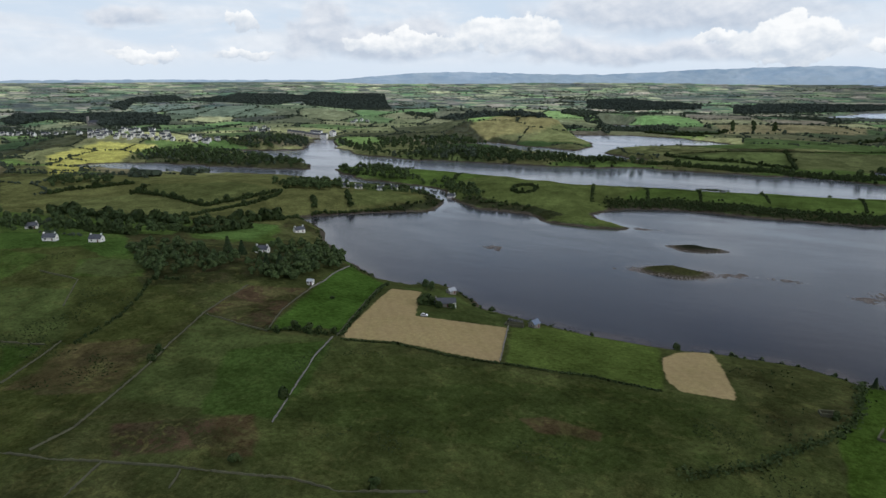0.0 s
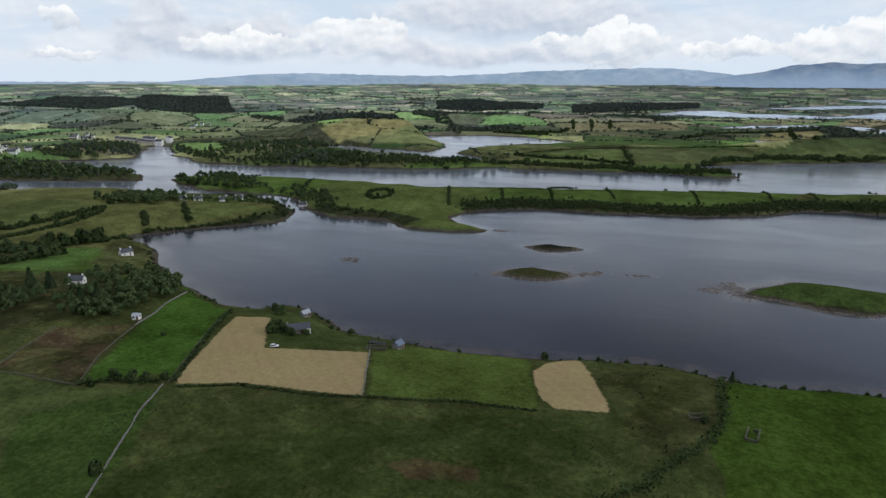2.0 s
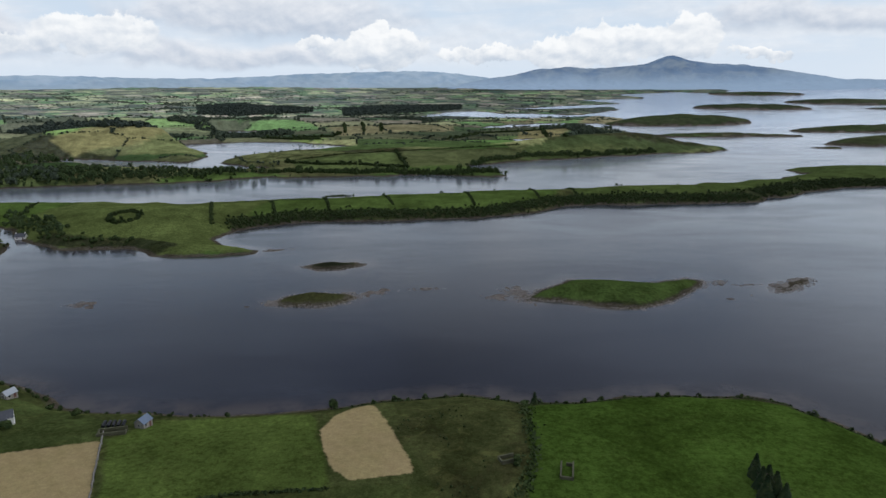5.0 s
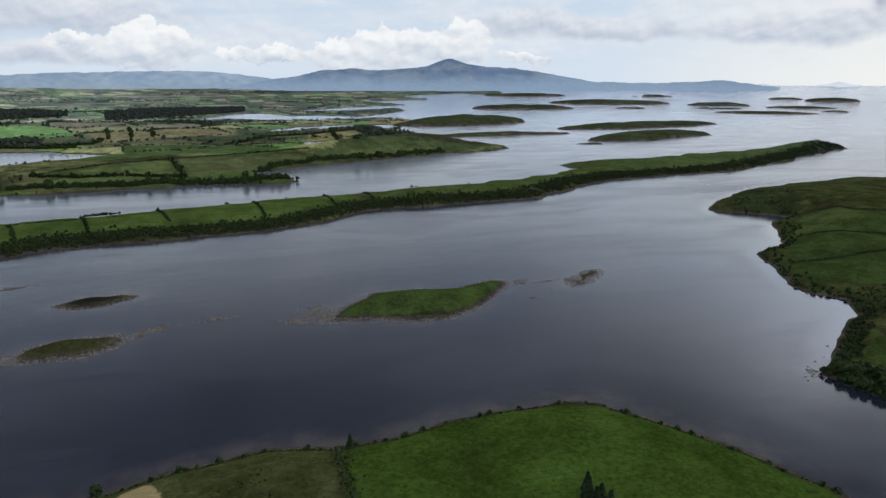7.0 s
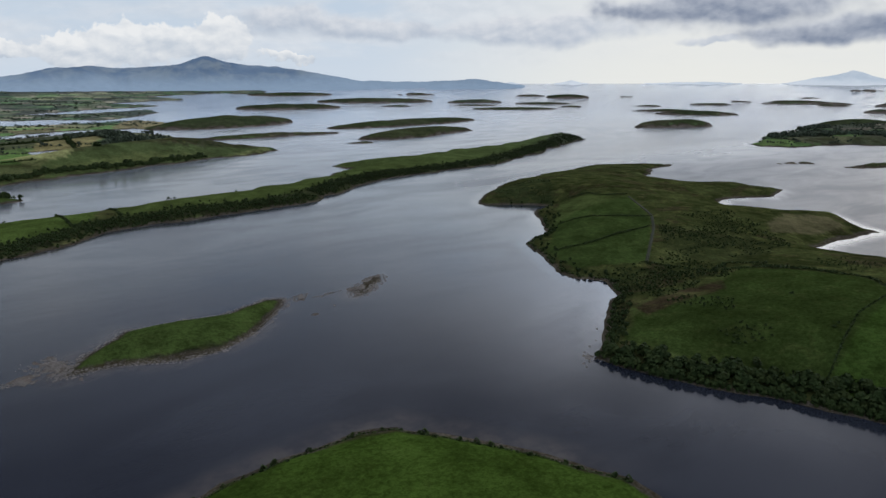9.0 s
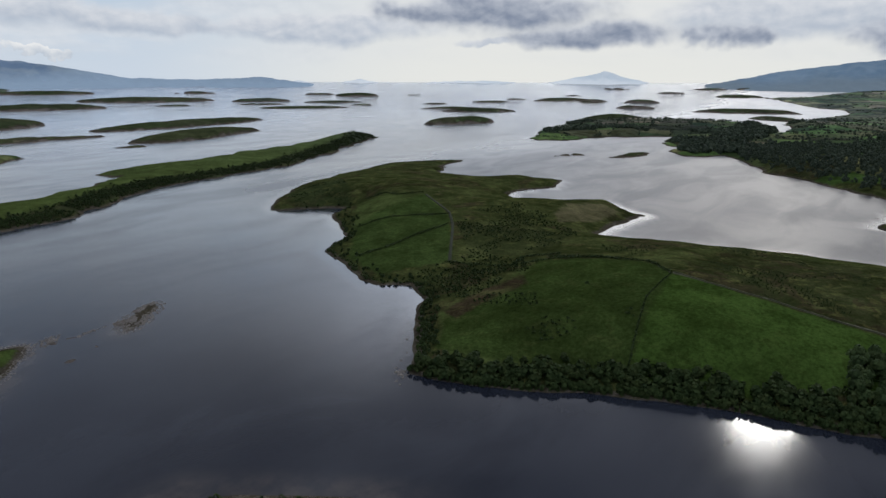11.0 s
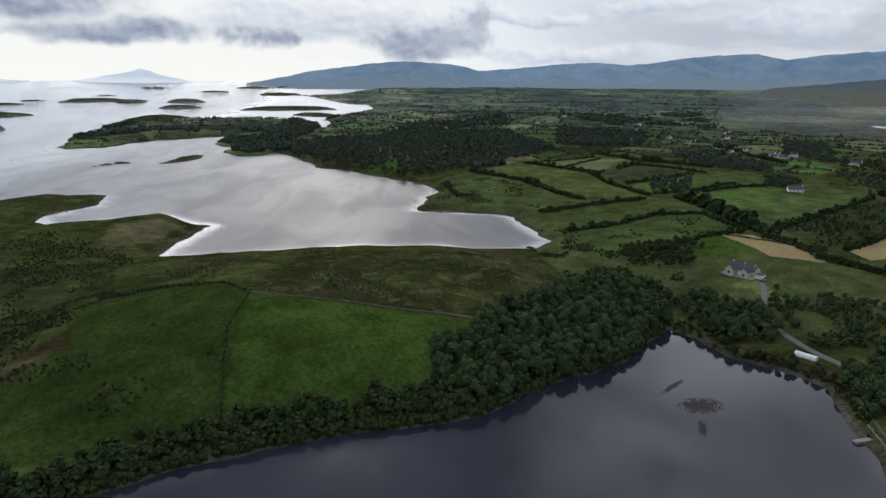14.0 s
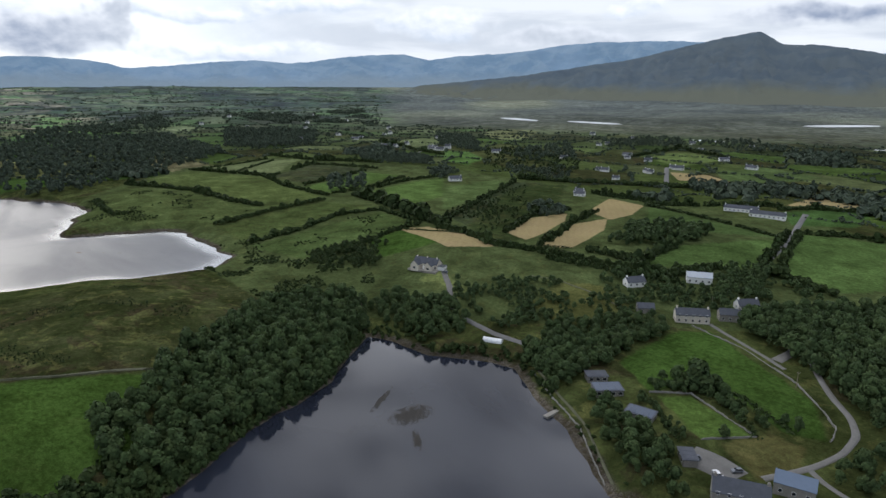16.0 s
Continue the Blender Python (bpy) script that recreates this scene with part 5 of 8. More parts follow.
LANE_WOOD = [(317, -52), (323, -69), (305, -99), (297, -138), (290, -133), (292, -92), (281, -73), (287, -50)]
MANOR_WOOD = [(286, -182), (243, -262), (181, -112), (192, -116), (215, -138), (240, -150), (272, -162)]
YARD_WOOD = [(286, -50), (274, -52), (262, -49), (258, -52), (240, -46), (227, -44), (217, -32), (205, -28), (222, -19), (246, -31), (264, -41)]
GARDEN = [(258, -62), (252, -67), (227, -57), (227, -50)]
DIVIDER = [(266, -76), (256, -91), (257, -100), (247, -101), (234, -92), (212, -90), (212, -80), (243, -87), (259, -74)]
SOLAR_WOOD = [(326, -58), (336, -94), (312, -140), (300, -134), (293, -85), (287, -75), (290, -56), (284, -50), (281, -41), (301, -49)]
DRIVE_WOOD = [(185, -68), (181, -104), (172, -90), (172, -72)]
seed = 1000
singles = 0
near_pieces, far_pieces = [], []
rng = np.random.default_rng(7)
CLOSE = [crown_cards(160 + k, 4.0, 0.6, 9.5, 16, 44, 0.46) for k in range(4)]
LIGHT = [crown_cards(150 + k, 4.0, 1.2, 9.0, 9, 26, 0.72) for k in range(4)]
for outline, gap, size in ((COVE_WOOD, 5.3, 0.90), (YARD_WOOD, 4.8, 0.68), (HOUSE_WOOD, 5.4, 0.72), (DIVIDER, 3.6, 0.40), (GARDEN, 3.2, 0.34), (DRIVE_WOOD, 5.5, 0.7), (LANE_WOOD, 5.4, 0.75), (SOLAR_WOOD, 4.6, 0.62), (MANOR_WOOD, 5.6, 0.95)):
    x, y, z = spots_in(outline, gap, seed)
    for px, py in zip(x, y):
        seed += 1
        if singles < 268:
            singles += 1
            plant(OAKS, px, py, size * random.Random(seed).uniform(0.72, 1.2), seed)
        else:
            near_pieces.append(scatter(CLOSE[seed % 4], np.array([px]), np.array([py]), np.array([ground_z(px, py)]), np.array([size * random.Random(seed).uniform(0.7, 1.2)]), np.array([seed * 1.3]), np.array([(seed * 0.618) % 1])))
if near_pieces:
    merged("manor_wood", near_pieces, LEAF, "dense green broadleaf wood behind the manor", "wood")


def wood(name, outline, gap, size, label, leaf=LEAF, tall=None):
    global seed
    seed += 50
    x, y, z = spots_in(outline, gap, seed)
    if gap >= 11:
        x, y, z = (v[wave(x, y, 48, 87) + 0.5 * wave(x, y, 20, 88) > (-0.42 if gap > 12 else -0.9)] for v in (x, y, z))
    if name == "scrub":
        x, y, z = (v[wave(x, y, 11, 85) > -0.35] for v in (x, y, z))
    g = np.random.default_rng(seed)
    pieces = []
    for k in range(4):
        pick = np.arange(len(x)) % 4 == k
        if pick.any():
            n = pick.sum()
            pieces.append(scatter(LIGHT[k], x[pick], y[pick], z[pick], size * g.uniform(0.45, 1.25, n), g.uniform(0, 6.28, n), g.uniform(0, 1, n), tall if tall is None else np.full(n, tall)))
    if pieces:
        merged(name, pieces, leaf, label, "wood")


W = "dark green broadleaf wood beside the water"
wood("wood", [(-698, 918), (-700, 994), (-600, 1040), (-536, 1005), (-373, 1022), (-300, 1025), (-357, 977), (-482, 944), (-639, 905)], 8.5, 0.72, W)
wood("wood", [(-961, 1063), (-825, 976), (-707, 930), (-739, 904), (-873, 981)], 9, 0.8, W)
wood("wood", [(-721, 784), (-632, 744), (-536, 702), (-463, 678), (-493, 696), (-575, 754), (-686, 823)], 7.5, 0.7, "dark trees along the ridge's western shore")
wood("wood", [(-463, 678), (-449, 712), (-366, 641), (-350, 614), (-373, 615), (-423, 657)], 7.0, 0.7, "dark trees at the narrows")
wood("wood", [(-1098, 661), (-1060, 760), (-919, 790), (-810, 780), (-737, 741), (-805, 696), (-939, 656), (-1040, 623)], 9.5, 0.6, "dark wood on a low spit")
wood("wood", [(-520, 540), (-505, 585), (-455, 622), (-385, 645), (-388, 606), (-450, 572)], 8.5, 0.55, "garden trees round houses on the point")
wood("wood", [(-417, 226), (-411, 259), (-341, 261), (-326, 244), (-334, 213), (-347, 202)], 6.5, 0.75, "dark green shelter wood behind cottages")
wood("wood", [(-303, 240), (-284, 252), (-285, 301), (-329, 358), (-338, 334), (-310, 263)], 6.5, 0.8, W)
wood("wood", [(-826, 380), (-794, 406), (-770, 425), (-750, 417), (-778, 380), (-794, 363)], 8, 0.9, W)
wood("wood", [(-566, 521), (-576, 571), (-516, 559), (-501, 530), (-536, 500)], 8, 0.85, W)
wood("wood", [(-344, 266), (-360, 303), (-362, 350), (-324, 351), (-281, 281), (-279, 244), (-305, 242)], 9.5, 0.66, "dark garden trees round shore houses")
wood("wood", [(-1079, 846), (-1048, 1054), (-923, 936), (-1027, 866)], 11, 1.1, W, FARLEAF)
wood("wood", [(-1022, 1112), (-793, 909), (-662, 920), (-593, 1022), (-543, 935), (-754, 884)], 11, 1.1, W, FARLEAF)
wood("wood", [(-688, 750), (-573, 701), (-505, 689), (-509, 677), (-646, 703)], 9, 0.9, W)
wood("wood", [(-1053, 632), (-1051, 709), (-960, 758), (-768, 775), (-709, 714), (-855, 671)], 19, 0.9, "scattered trees on a low green spit", FARLEAF)
wood("wood", [(340, 1770), (471, 1792), (352, 1347), (246, 1320)], 16, 1.0, "dark shore trees on a low spit", FARLEAF)
wood("wood", [(-646, 907), (-633, 1008), (-568, 1022), (-454, 994), (-314, 1017), (-268, 1018), (-389, 961), (-530, 934)], 11, 1.1, W)
wood("wood", [(-1047, 667), (-1022, 718), (-901, 731), (-745, 737), (-728, 719), (-820, 685), (-947, 651)], 11, 1.1, W)
wood("wood", [(-1049, 841), (-1073, 849), (-1030, 1045), (-983, 1002), (-984, 886)], 11, 1.2, W)
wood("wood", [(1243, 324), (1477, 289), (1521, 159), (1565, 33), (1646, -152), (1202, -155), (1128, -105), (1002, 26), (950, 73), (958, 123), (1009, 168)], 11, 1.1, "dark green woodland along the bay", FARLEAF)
wood("wood", [(845, -185), (825, -223), (759, -192), (763, -151)], 9, 1.0, "tall dark clump of trees among pastures", FARLEAF)
wood("wood", [(418, -224), (446, -283), (434, -327), (400, -320), (387, -291), (395, -248)], 6.0, 0.95, "dark rounded copse among pastures")
wood("wood", [(1347, -231), (1631, -391), (1600, -486), (1350, -389), (1251, -243)], 14, 1.2, "dark woodland on a low rise", FARLEAF)
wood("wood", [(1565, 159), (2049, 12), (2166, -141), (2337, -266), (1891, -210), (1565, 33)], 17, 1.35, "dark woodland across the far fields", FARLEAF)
wood("wood", [(994, -606), (1034, -787), (838, -611), (860, -510)], 14, 0.9, "dark garden trees round hamlet houses", FARLEAF)
wood("wood", [(920, -1020), (878, -1156), (664, -987), (738, -951)], 15, 1.0, "dark shelter trees beside the moor", FARLEAF)
wood("scrub", [(532, -23), (553, -60), (540, -82), (508, -79), (482, -62), (489, -42)], 4.2, 0.42, "dark green thicket on a slope", HEDGE)
wood("scrub", [(338, -237), (318, -267), (302, -226), (309, -202)], 4.6, 0.6, "dark lane-side trees")
wood("scrub", [(591, -188), (640, -270), (600, -300), (520, -215)], 6.0, 0.34, "low dark scrub on wet pasture", HEDGE)
wood("wood", [(1785, -314), (1682, -423), (1490, -439), (1250, -333), (1234, -230), (1309, -184)], 11, 0.95, "dark green wood among small fields", FARLEAF)
wood("wood", [(1067, -335), (1060, -418), (961, -416), (869, -354), (926, -303), (968, -292)], 7, 0.7, "dark shelter trees before hamlet houses", FARLEAF)
wood("wood", [(1352, -675), (1307, -731), (1109, -622), (1016, -547), (1134, -545)], 8, 0.85, "dark shelter trees behind hamlet houses", FARLEAF)
wood("scrub", [(1031, -570), (1040, -675), (819, -600), (715, -487), (748, -410), (847, -432)], 9.5, 0.5, "dark thorn scrub on wet ground", HEDGE)
wood("wood", [(841, -467), (716, -479), (675, -431), (723, -381)], 8, 0.6, "dark overgrown hedge trees", FARLEAF)
wood("scrub", [(560, -189), (668, -322), (676, -367), (528, -218), (471, -146)], 8, 0.36, "dark rushes and thorn on rough pasture", HEDGE)
wood("scrub", [(543, -31), (551, -89), (512, -86), (478, -57), (488, -22)], 4.6, 0.5, "dark thorn thicket on a slope", HEDGE)
wood("wood", [(1032, -872), (1084, -1058), (995, -1098), (893, -962), (925, -778)], 12, 0.75, "dark trees along the edge of the moor", FARLEAF)
wood("wood", [(824, -316), (845, -361), (788, -345), (761, -294)], 6, 0.7, "dark garden trees beside a cottage", FARLEAF)
wood("wood", [(575, -278), (584, -313), (540, -296), (512, -264), (539, -251)], 6, 0.75, "dark trees beside stubble", FARLEAF)
wood("wood", [(-572, 506), (-571, 542), (-539, 587), (-485, 566), (-513, 520), (-541, 494)], 9, 0.9, W)
wood("wood", [(-672, 258), (-572, 310), (-468, 343), (-430, 348), (-425, 309), (-458, 243), (-543, 204)], 13, 0.9, "scattered trees round scattered houses")
wood("wood", [(-969, 1053), (-892, 1057), (-740, 1279), (-640, 1152), (-699, 992), (-784, 927)], 15, 1.0, W)
wood("scrub", [(414, -76), (372, -132), (337, -103), (344, -64), (372, -60), (395, -64)], 3.4, 0.44, "low green scrub on a slope")
wood("scrub", [(343, -107), (350, -154), (331, -195), (298, -233), (283, -211), (279, -177), (311, -155), (319, -133)], 4.6, 0.52, "green garden trees round the farmhouse")
wood("scrub", [(266, 306), (322, 345), (350, 360), (362, 354), (386, 349), (403, 327), (410, 307), (359, 338), (331, 338), (296, 319), (264, 293)], 3.0, 0.24, "low dark scrub along the shore", HEDGE)
wood("scrub", [(330, -215), (300, -210), (270, -250), (330, -280), (360, -215)], 4.2, 0.48, "green thicket along a lane")
wood("scrub", [(360, -150), (330, -170), (340, -210), (380, -190)], 4.2, 0.48, "green thicket along a lane")

def tussocks(name, outline, gap, size, level, label, patch=26):
    """Gorse and rush clumps scattered in drifts."""
    global seed
    seed += 50
    x, y, z = spots_in(outline, gap, seed)
    g = np.random.default_rng(seed)
    keep = wave(x, y, patch, seed) + 0.4 * wave(x, y, 7, seed + 1) > level
    x, y, z = x[keep], y[keep], z[keep]
    small = crown_cards(seed, 1.6, -0.3, 1.6, 3, 9, 0.5)
    merged(name, [scatter(small, x, y, z, size * g.uniform(0.4, 1.3, len(x)), g.uniform(0, 6.28, len(x)), g.uniform(0, 1, len(x)))], HEDGE, label, "scrub")


tussocks("gorse", [(402, 318), (423, 273), (413, 226), (355, 226), (294, 214), (265, 291), (317, 330)], 3.0, 0.5, 0.62, "dark gorse clumps on the headland hill")
tussocks("gorse", [(385, 340), (440, 310), (520, 260), (560, 200), (520, 60), (460, 40), (410, 110), (410, 220), (432, 245), (430, 300)], 3.0, 0.36, 0.45, "dark scrub drifts on the moor")
tussocks("gorse", [(360, 390), (400, 380), (520, 440), (600, 420), (560, 340), (470, 310), (400, 330)], 3.4, 0.55, 0.30, "dark scrub on the headland's waist")
tussocks("gorse", [(357, 408), (370, 380), (401, 361), (431, 332), (387, 307), (336, 324), (329, 336), (277, 309), (253, 295), (266, 310), (335, 356), (359, 384)], 2.6, 0.62, -0.25, "dark bramble and gorse thicket above the shore", 12)
tussocks("gorse", [(499, 429), (543, 385), (498, 319), (430, 326), (415, 369)], 3.4, 0.5, 0.15, "dark scrub drifts on wet moor", 16)
tussocks("gorse", [(555, 714), (623, 675), (562, 608), (512, 569), (505, 635)], 4.0, 0.6, 0.1, "dark scrub on the headland's nose", 22)
tussocks("gorse", [(399, 220), (537, 209), (529, 159), (507, 81), (528, 28), (516, -30), (466, -13), (423, 55), (386, 105), (390, 148)], 1.7, 0.26, 0.52, "dark heather and gorse clumps on the moor", 24)
tussocks("gorse", [(560, 40), (690, 30), (760, 110), (900, 90), (960, 20), (740, -60), (700, -10), (560, -20)], 3.0, 0.62, 0.48, "dark thorn clumps on the bay slope", 26)
tussocks("gorse", [(450, 30), (560, 40), (565, -60), (500, -66), (450, -40)], 2.6, 0.70, 0.30, "dark scrub on the slope behind the shore", 22)
tussocks("gorse", [(540, -30), (620, -20), (640, -140), (560, -130)], 3.4, 0.55, 0.55, "dark rush and thorn clumps in a wet pasture", 20)
tussocks("gorse", [(-120, 215), (-210, 190), (-175, 125), (-120, 80), (-30, 60), (20, 120), (12, 240), (-50, 240)], 1.5, 0.20, 0.58, "dark rush drifts in rough pasture", 24)
tussocks("gorse", [(-478, 176), (-446, 212), (-351, 201), (-281, 188), (-236, 110), (-220, 60), (-340, 20)], 1.9, 0.26, 0.56, "dark rush drifts on the moor", 24)
tussocks("gorse", [(-45, 303), (-20, 250), (-10, 215), (8, 235), (18, 262), (19, 296), (-6, 316)], 3.0, 0.35, 0.40, "dark rush clumps in a shore field", 14)

# bushes and single trees that stand alone
for k, (x, y, s) in enumerate([(-222, 197, 1.5), (-215, 199, 1.7), (-211, 203, 1.1), (-204, 206, 1.0), (-226, 189, 1.1), (-241, 246, 0.8), (-161, 292, 1.1), (-62, 312, 1.1),
                               (11, 253, 1.2), (-175, 144, 1.3), (-156, 104, 1.2), (-110, 121, 1.1), (-255, 144, 1.2), (-250, 137, 1.1), (-237, 293, 0.9),
                               (-196, 272, 1.9), (-192, 276, 1.8), (-186, 275, 1.4), (-180, 279, 1.2), (-197, 279, 1.6)]):
    plant(THORNS, x, y, s, 3000 + k)
for k, (x, y, s) in enumerate([(-212, 300, 0.62), (-209, 302, 0.5), (247, -90, 1.45), (252, -93, 1.1), (256, -87, 0.8), (243, -95, 0.7), (238, -93, 0.6), (231, -88, 0.6), (227, -84, 0.5), (259, -76, 0.5), (220, -66, 0.5), (222, -80, 0.45), (255, -82, 0.5), (262, -84, 0.45),
                               (241, -88, 0.5), (234, -86, 0.45), (206, -92, 0.5), (212, -94, 0.45)]):
    plant(OAKS, x, y, s, 4000 + k)
for k, (x, y, s) in enumerate([(91, 250, 0.62), (89, 246, 0.72), (91, 242, 0.80), (88, 240, 0.78), (91, 237, 0.85), (87, 235, 0.78), (92, 233, 0.7), (25, 309, 0.55), (-300, 262, 1.2), (-306, 256, 1.1), (-358, 268, 1.2), (-352, 275, 1.1)]):
    plant([SCOTS], x, y, s, 5000 + k)


def hedge(line, high, wide, label="dark green unclipped hedgerow of thorn and briar", per_metre=7):
    """A hedgerow along a line, thick with leaves and uneven on top."""
    global seed
    seed += 1
    g = np.random.default_rng(seed)
    x, y, z = spots_along(line, 1.0 / per_metre, wide * 0.32, seed)
    top = high * (0.75 + 0.45 * wave(x, y, 5.0, 60) + 0.2 * wave(x, y, 1.7, 61)).clip(0.25, 1.5)
    at = np.c_[x, y, z + top * g.uniform(0, 1, len(x)) ** 0.6]
    v, f = leaf_cards(g, at, np.c_[g.normal(0, 0.6, (len(x), 2)), np.full(len(x), 0.7)], 0.36 + 0.03 * high)
    me = mesh_from("hedge", v, f, HEDGE, {"tone": np.repeat(0.5 + 0.5 * wave(x, y, 14, 62), 4)})
    return tagged(new("hedge", me), label, "hedge", "hedgerows")


def bushy_hedge(line, size, gap=1.1):
    """An overgrown hedge of bushes and small trees."""
    global seed
    seed += 7
    x, y, z = spots_along(line, gap, 0.9 * size + 0.3, seed)
    g = np.random.default_rng(seed)
    keep = wave(x, y, 17, 71) > -0.8
    x, y, z = x[keep], y[keep], z[keep]
    n = len(x)
    bush = crown_cards(seed, 1.8, -0.5, 2.8, 4, 14, 0.6)
    s = size * g.uniform(0.55, 1.25, n) * (1 + 0.9 * (g.uniform(0, 1, n) > 0.93))
    v, f, t = scatter(bush, x, y, z, s, g.uniform(0, 6.28, n), g.uniform(0, 1, n))
    me = mesh_from("hedge", v, f, HEDGE, {"tone": t})
    return tagged(new("hedge", me), "dark overgrown hedge with small trees between pastures", "hedge", "hedgerows")


def hedge_row(line, high, wide):
    if line[0][1] > 600:
        bushy_hedge(line, 0.48, 0.8)
    else:
        hedge(line, high, wide, per_metre=8)


hedge_row([(-239, 293), (-214, 240), (-198, 204)], 1.5, 2.2)
hedge_row([(-195, 202), (-172, 213), (-142, 217), (-120, 223), (-80, 235), (-51, 238)], 0.7, 1.6)
hedge_row([(20, 304), (19, 285), (18, 261), (12, 238), (0, 218), (-10, 200), (-30, 180)], 2.2, 4.5)
hedge_row([(-233, 187), (-222, 195), (-203, 204)], 2.0, 3.0)
hedge_row([(403, 327), (422, 303), (428, 275), (427, 244), (401, 223)], 1.2, 2.0)
hedge([(400, 222), (355, 224), (294, 214)], 0.4, 0.9, per_metre=3)
hedge_row([(-160, 833), (-129, 709)], 2.0, 4.0)
hedge_row([(-97, 878), (-67, 747)], 2.0, 4.0)
hedge_row([(11, 891), (22, 740)], 2.0, 4.0)
hedge_row([(93, 893), (99, 766)], 2.2, 4.0)
hedge_row([(145, 888), (143, 784)], 3.2, 8.0)
hedge_row([(-517, 692), (-590, 819)], 2.4, 5.0)
hedge_row([(-438, 687), (-474, 781)], 2.6, 7.0)
hedge_row([(-260, 1125), (-101, 1212), (130, 1245)], 2.2, 6.0)
hedge_row([(-262, 741), (-232, 652)], 2.0, 4.0)
hedge_row([(-203, 758), (-178, 687)], 2.0, 4.0)
hedge_row([(560, -121), (487, -142), (443, -147), (422, -186)], 1.4, 2.4)
hedge_row([(262, -70), (246, -62), (228, -50)], 1.6, 2.4)
hedge_row([(213, -76), (235, -90), (246, -90)], 2.0, 3.0)
hedge_row([(206, -89), (235, -99), (252, -92)], 1.0, 2.0)
bushy_hedge([(-313 + 14 * math.cos(k * math.pi / 6), 652 + 14 * math.sin(k * math.pi / 6)) for k in range(13)], 0.8, 0.8)


hedge_row([(382, 448), (408, 438), (450, 437), (492, 435)], 1.5, 2.0)
hedge_row([(455, 510), (484, 489), (519, 451)], 1.2, 1.8)
hedge_row([(556, 582), (552, 535), (575, 518)], 1.5, 2.2)
hedge_row([(426, 311), (429, 262)], 1.8, 3.0)
hedge_row([(400, 378), (401, 326), (426, 330), (435, 306)], 1.6, 2.6)
bushy_hedge([(-301, 128), (-312, 160), (-330, 185), (-345, 200), (-330, 214)], 0.5, 1.3)
bushy_hedge([(-647, 290), (-589, 303), (-524, 305), (-470, 328), (-453, 369), (-443, 400)], 1.6, 0.7)
bushy_hedge([(-678, 394), (-624, 402), (-551, 397)], 0.9)
bushy_hedge([(-551, 397), (-541, 446), (-535, 483)], 1.0)
bushy_hedge([(-512, 329), (-523, 376), (-522, 419), (-527, 474), (-546, 505)], 1.0)
bushy_hedge([(-757, 345), (-758, 369), (-726, 407), (-711, 420)], 1.2)
bushy_hedge([(-487, 542), (-444, 498)], 0.9)
bushy_hedge([(-492, 493), (-468, 469)], 1.3)
bushy_hedge([(-667, 391), (-687, 422)], 0.9)
bushy_hedge([(-480, 294), (-436, 303), (-434, 353)], 1.2)
bushy_hedge([(-557, 247), (-539, 260), (-498, 253), (-461, 263)], 1.3)
bushy_hedge([(-443, 400), (-463, 462), (-440, 490), (-400, 530)], 0.8)
bushy_hedge([(-272, 1122), (-208, 1083), (-147, 1089), (-66, 1053)], 1.2)
bushy_hedge([(-94, 1203), (-66, 1053)], 1.0)
bushy_hedge([(30, 1126), (88, 1182), (141, 1208), (258, 1248), (397, 1300)], 1.6, 0.8)
bushy_hedge([(-275, 1026), (-232, 1025), (-153, 1024), (-60, 1029), (71, 1015)], 1.6, 0.7)
bushy_hedge([(-303, 1996), (-262, 1743)], 1.3)
bushy_hedge([(-250, 2016), (-217, 1766)], 1.3)
bushy_hedge([(-194, 2014), (-171, 1775)], 1.3)
bushy_hedge([(-371, 1629), (-282, 1651), (-274, 1746)], 1.5)
bushy_hedge([(-446, 1630), (-299, 1583)], 1.6)
bushy_hedge([(-12, 1539), (88, 1756), (256, 1806), (228, 1307)], 1.5)
bushy_hedge([(960, 32), (861, -26), (787, -43), (740, -65)], 1.3)
bushy_hedge([(690, -5), (709, -54), (734, -129)], 1.1)
bushy_hedge([(612, -9), (627, -64), (654, -106), (645, -150)], 1.0)
bushy_hedge([(1040, -62), (928, -128), (840, -122), (751, -141)], 1.1)
bushy_hedge([(1041, -73), (1077, -184)], 0.8)
bushy_hedge([(979, -108), (1058, -189)], 0.7)
bushy_hedge([(914, -131), (971, -215), (884, -273)], 1.0)
bushy_hedge([(825, -144), (874, -251)], 0.9)
bushy_hedge([(759, -149), (759, -192), (799, -266)], 1.0)
bushy_hedge([(748, -186), (771, -250), (784, -317)], 1.0)
bushy_hedge([(736, -166), (681, -170), (630, -167), (544, -156)], 1.9)
bushy_hedge([(645, -150), (576, -151)], 1.0)
bushy_hedge([(540, -83), (553, -115), (566, -149)], 0.9)
bushy_hedge([(883, 73), (779, 68), (781, 51)], 1.0)
bushy_hedge([(1130, -202), (1010, -237), (933, -306)], 1.2)
bushy_hedge([(1264, -485), (1005, -465)], 1.4)
bushy_hedge([(532, -148), (449, -135), (423, -155), (381, -175), (348, -203), (340, -241)], 1.2)
bushy_hedge([(434, -165), (484, -246), (520, -316)], 1.0)
bushy_hedge([(410, -187), (388, -201), (370, -196), (379, -219), (388, -264)], 1.2)
bushy_hedge([(508, -378), (440, -368), (364, -363)], 0.9)
bushy_hedge([(314, -267), (366, -397)], 1.0)
bushy_hedge([(328, -275), (371, -384)], 1.0)
bushy_hedge([(315, -266), (293, -262), (274, -261)], 1.3)
bushy_hedge([(360, -396), (342, -416), (315, -429)], 1.3)
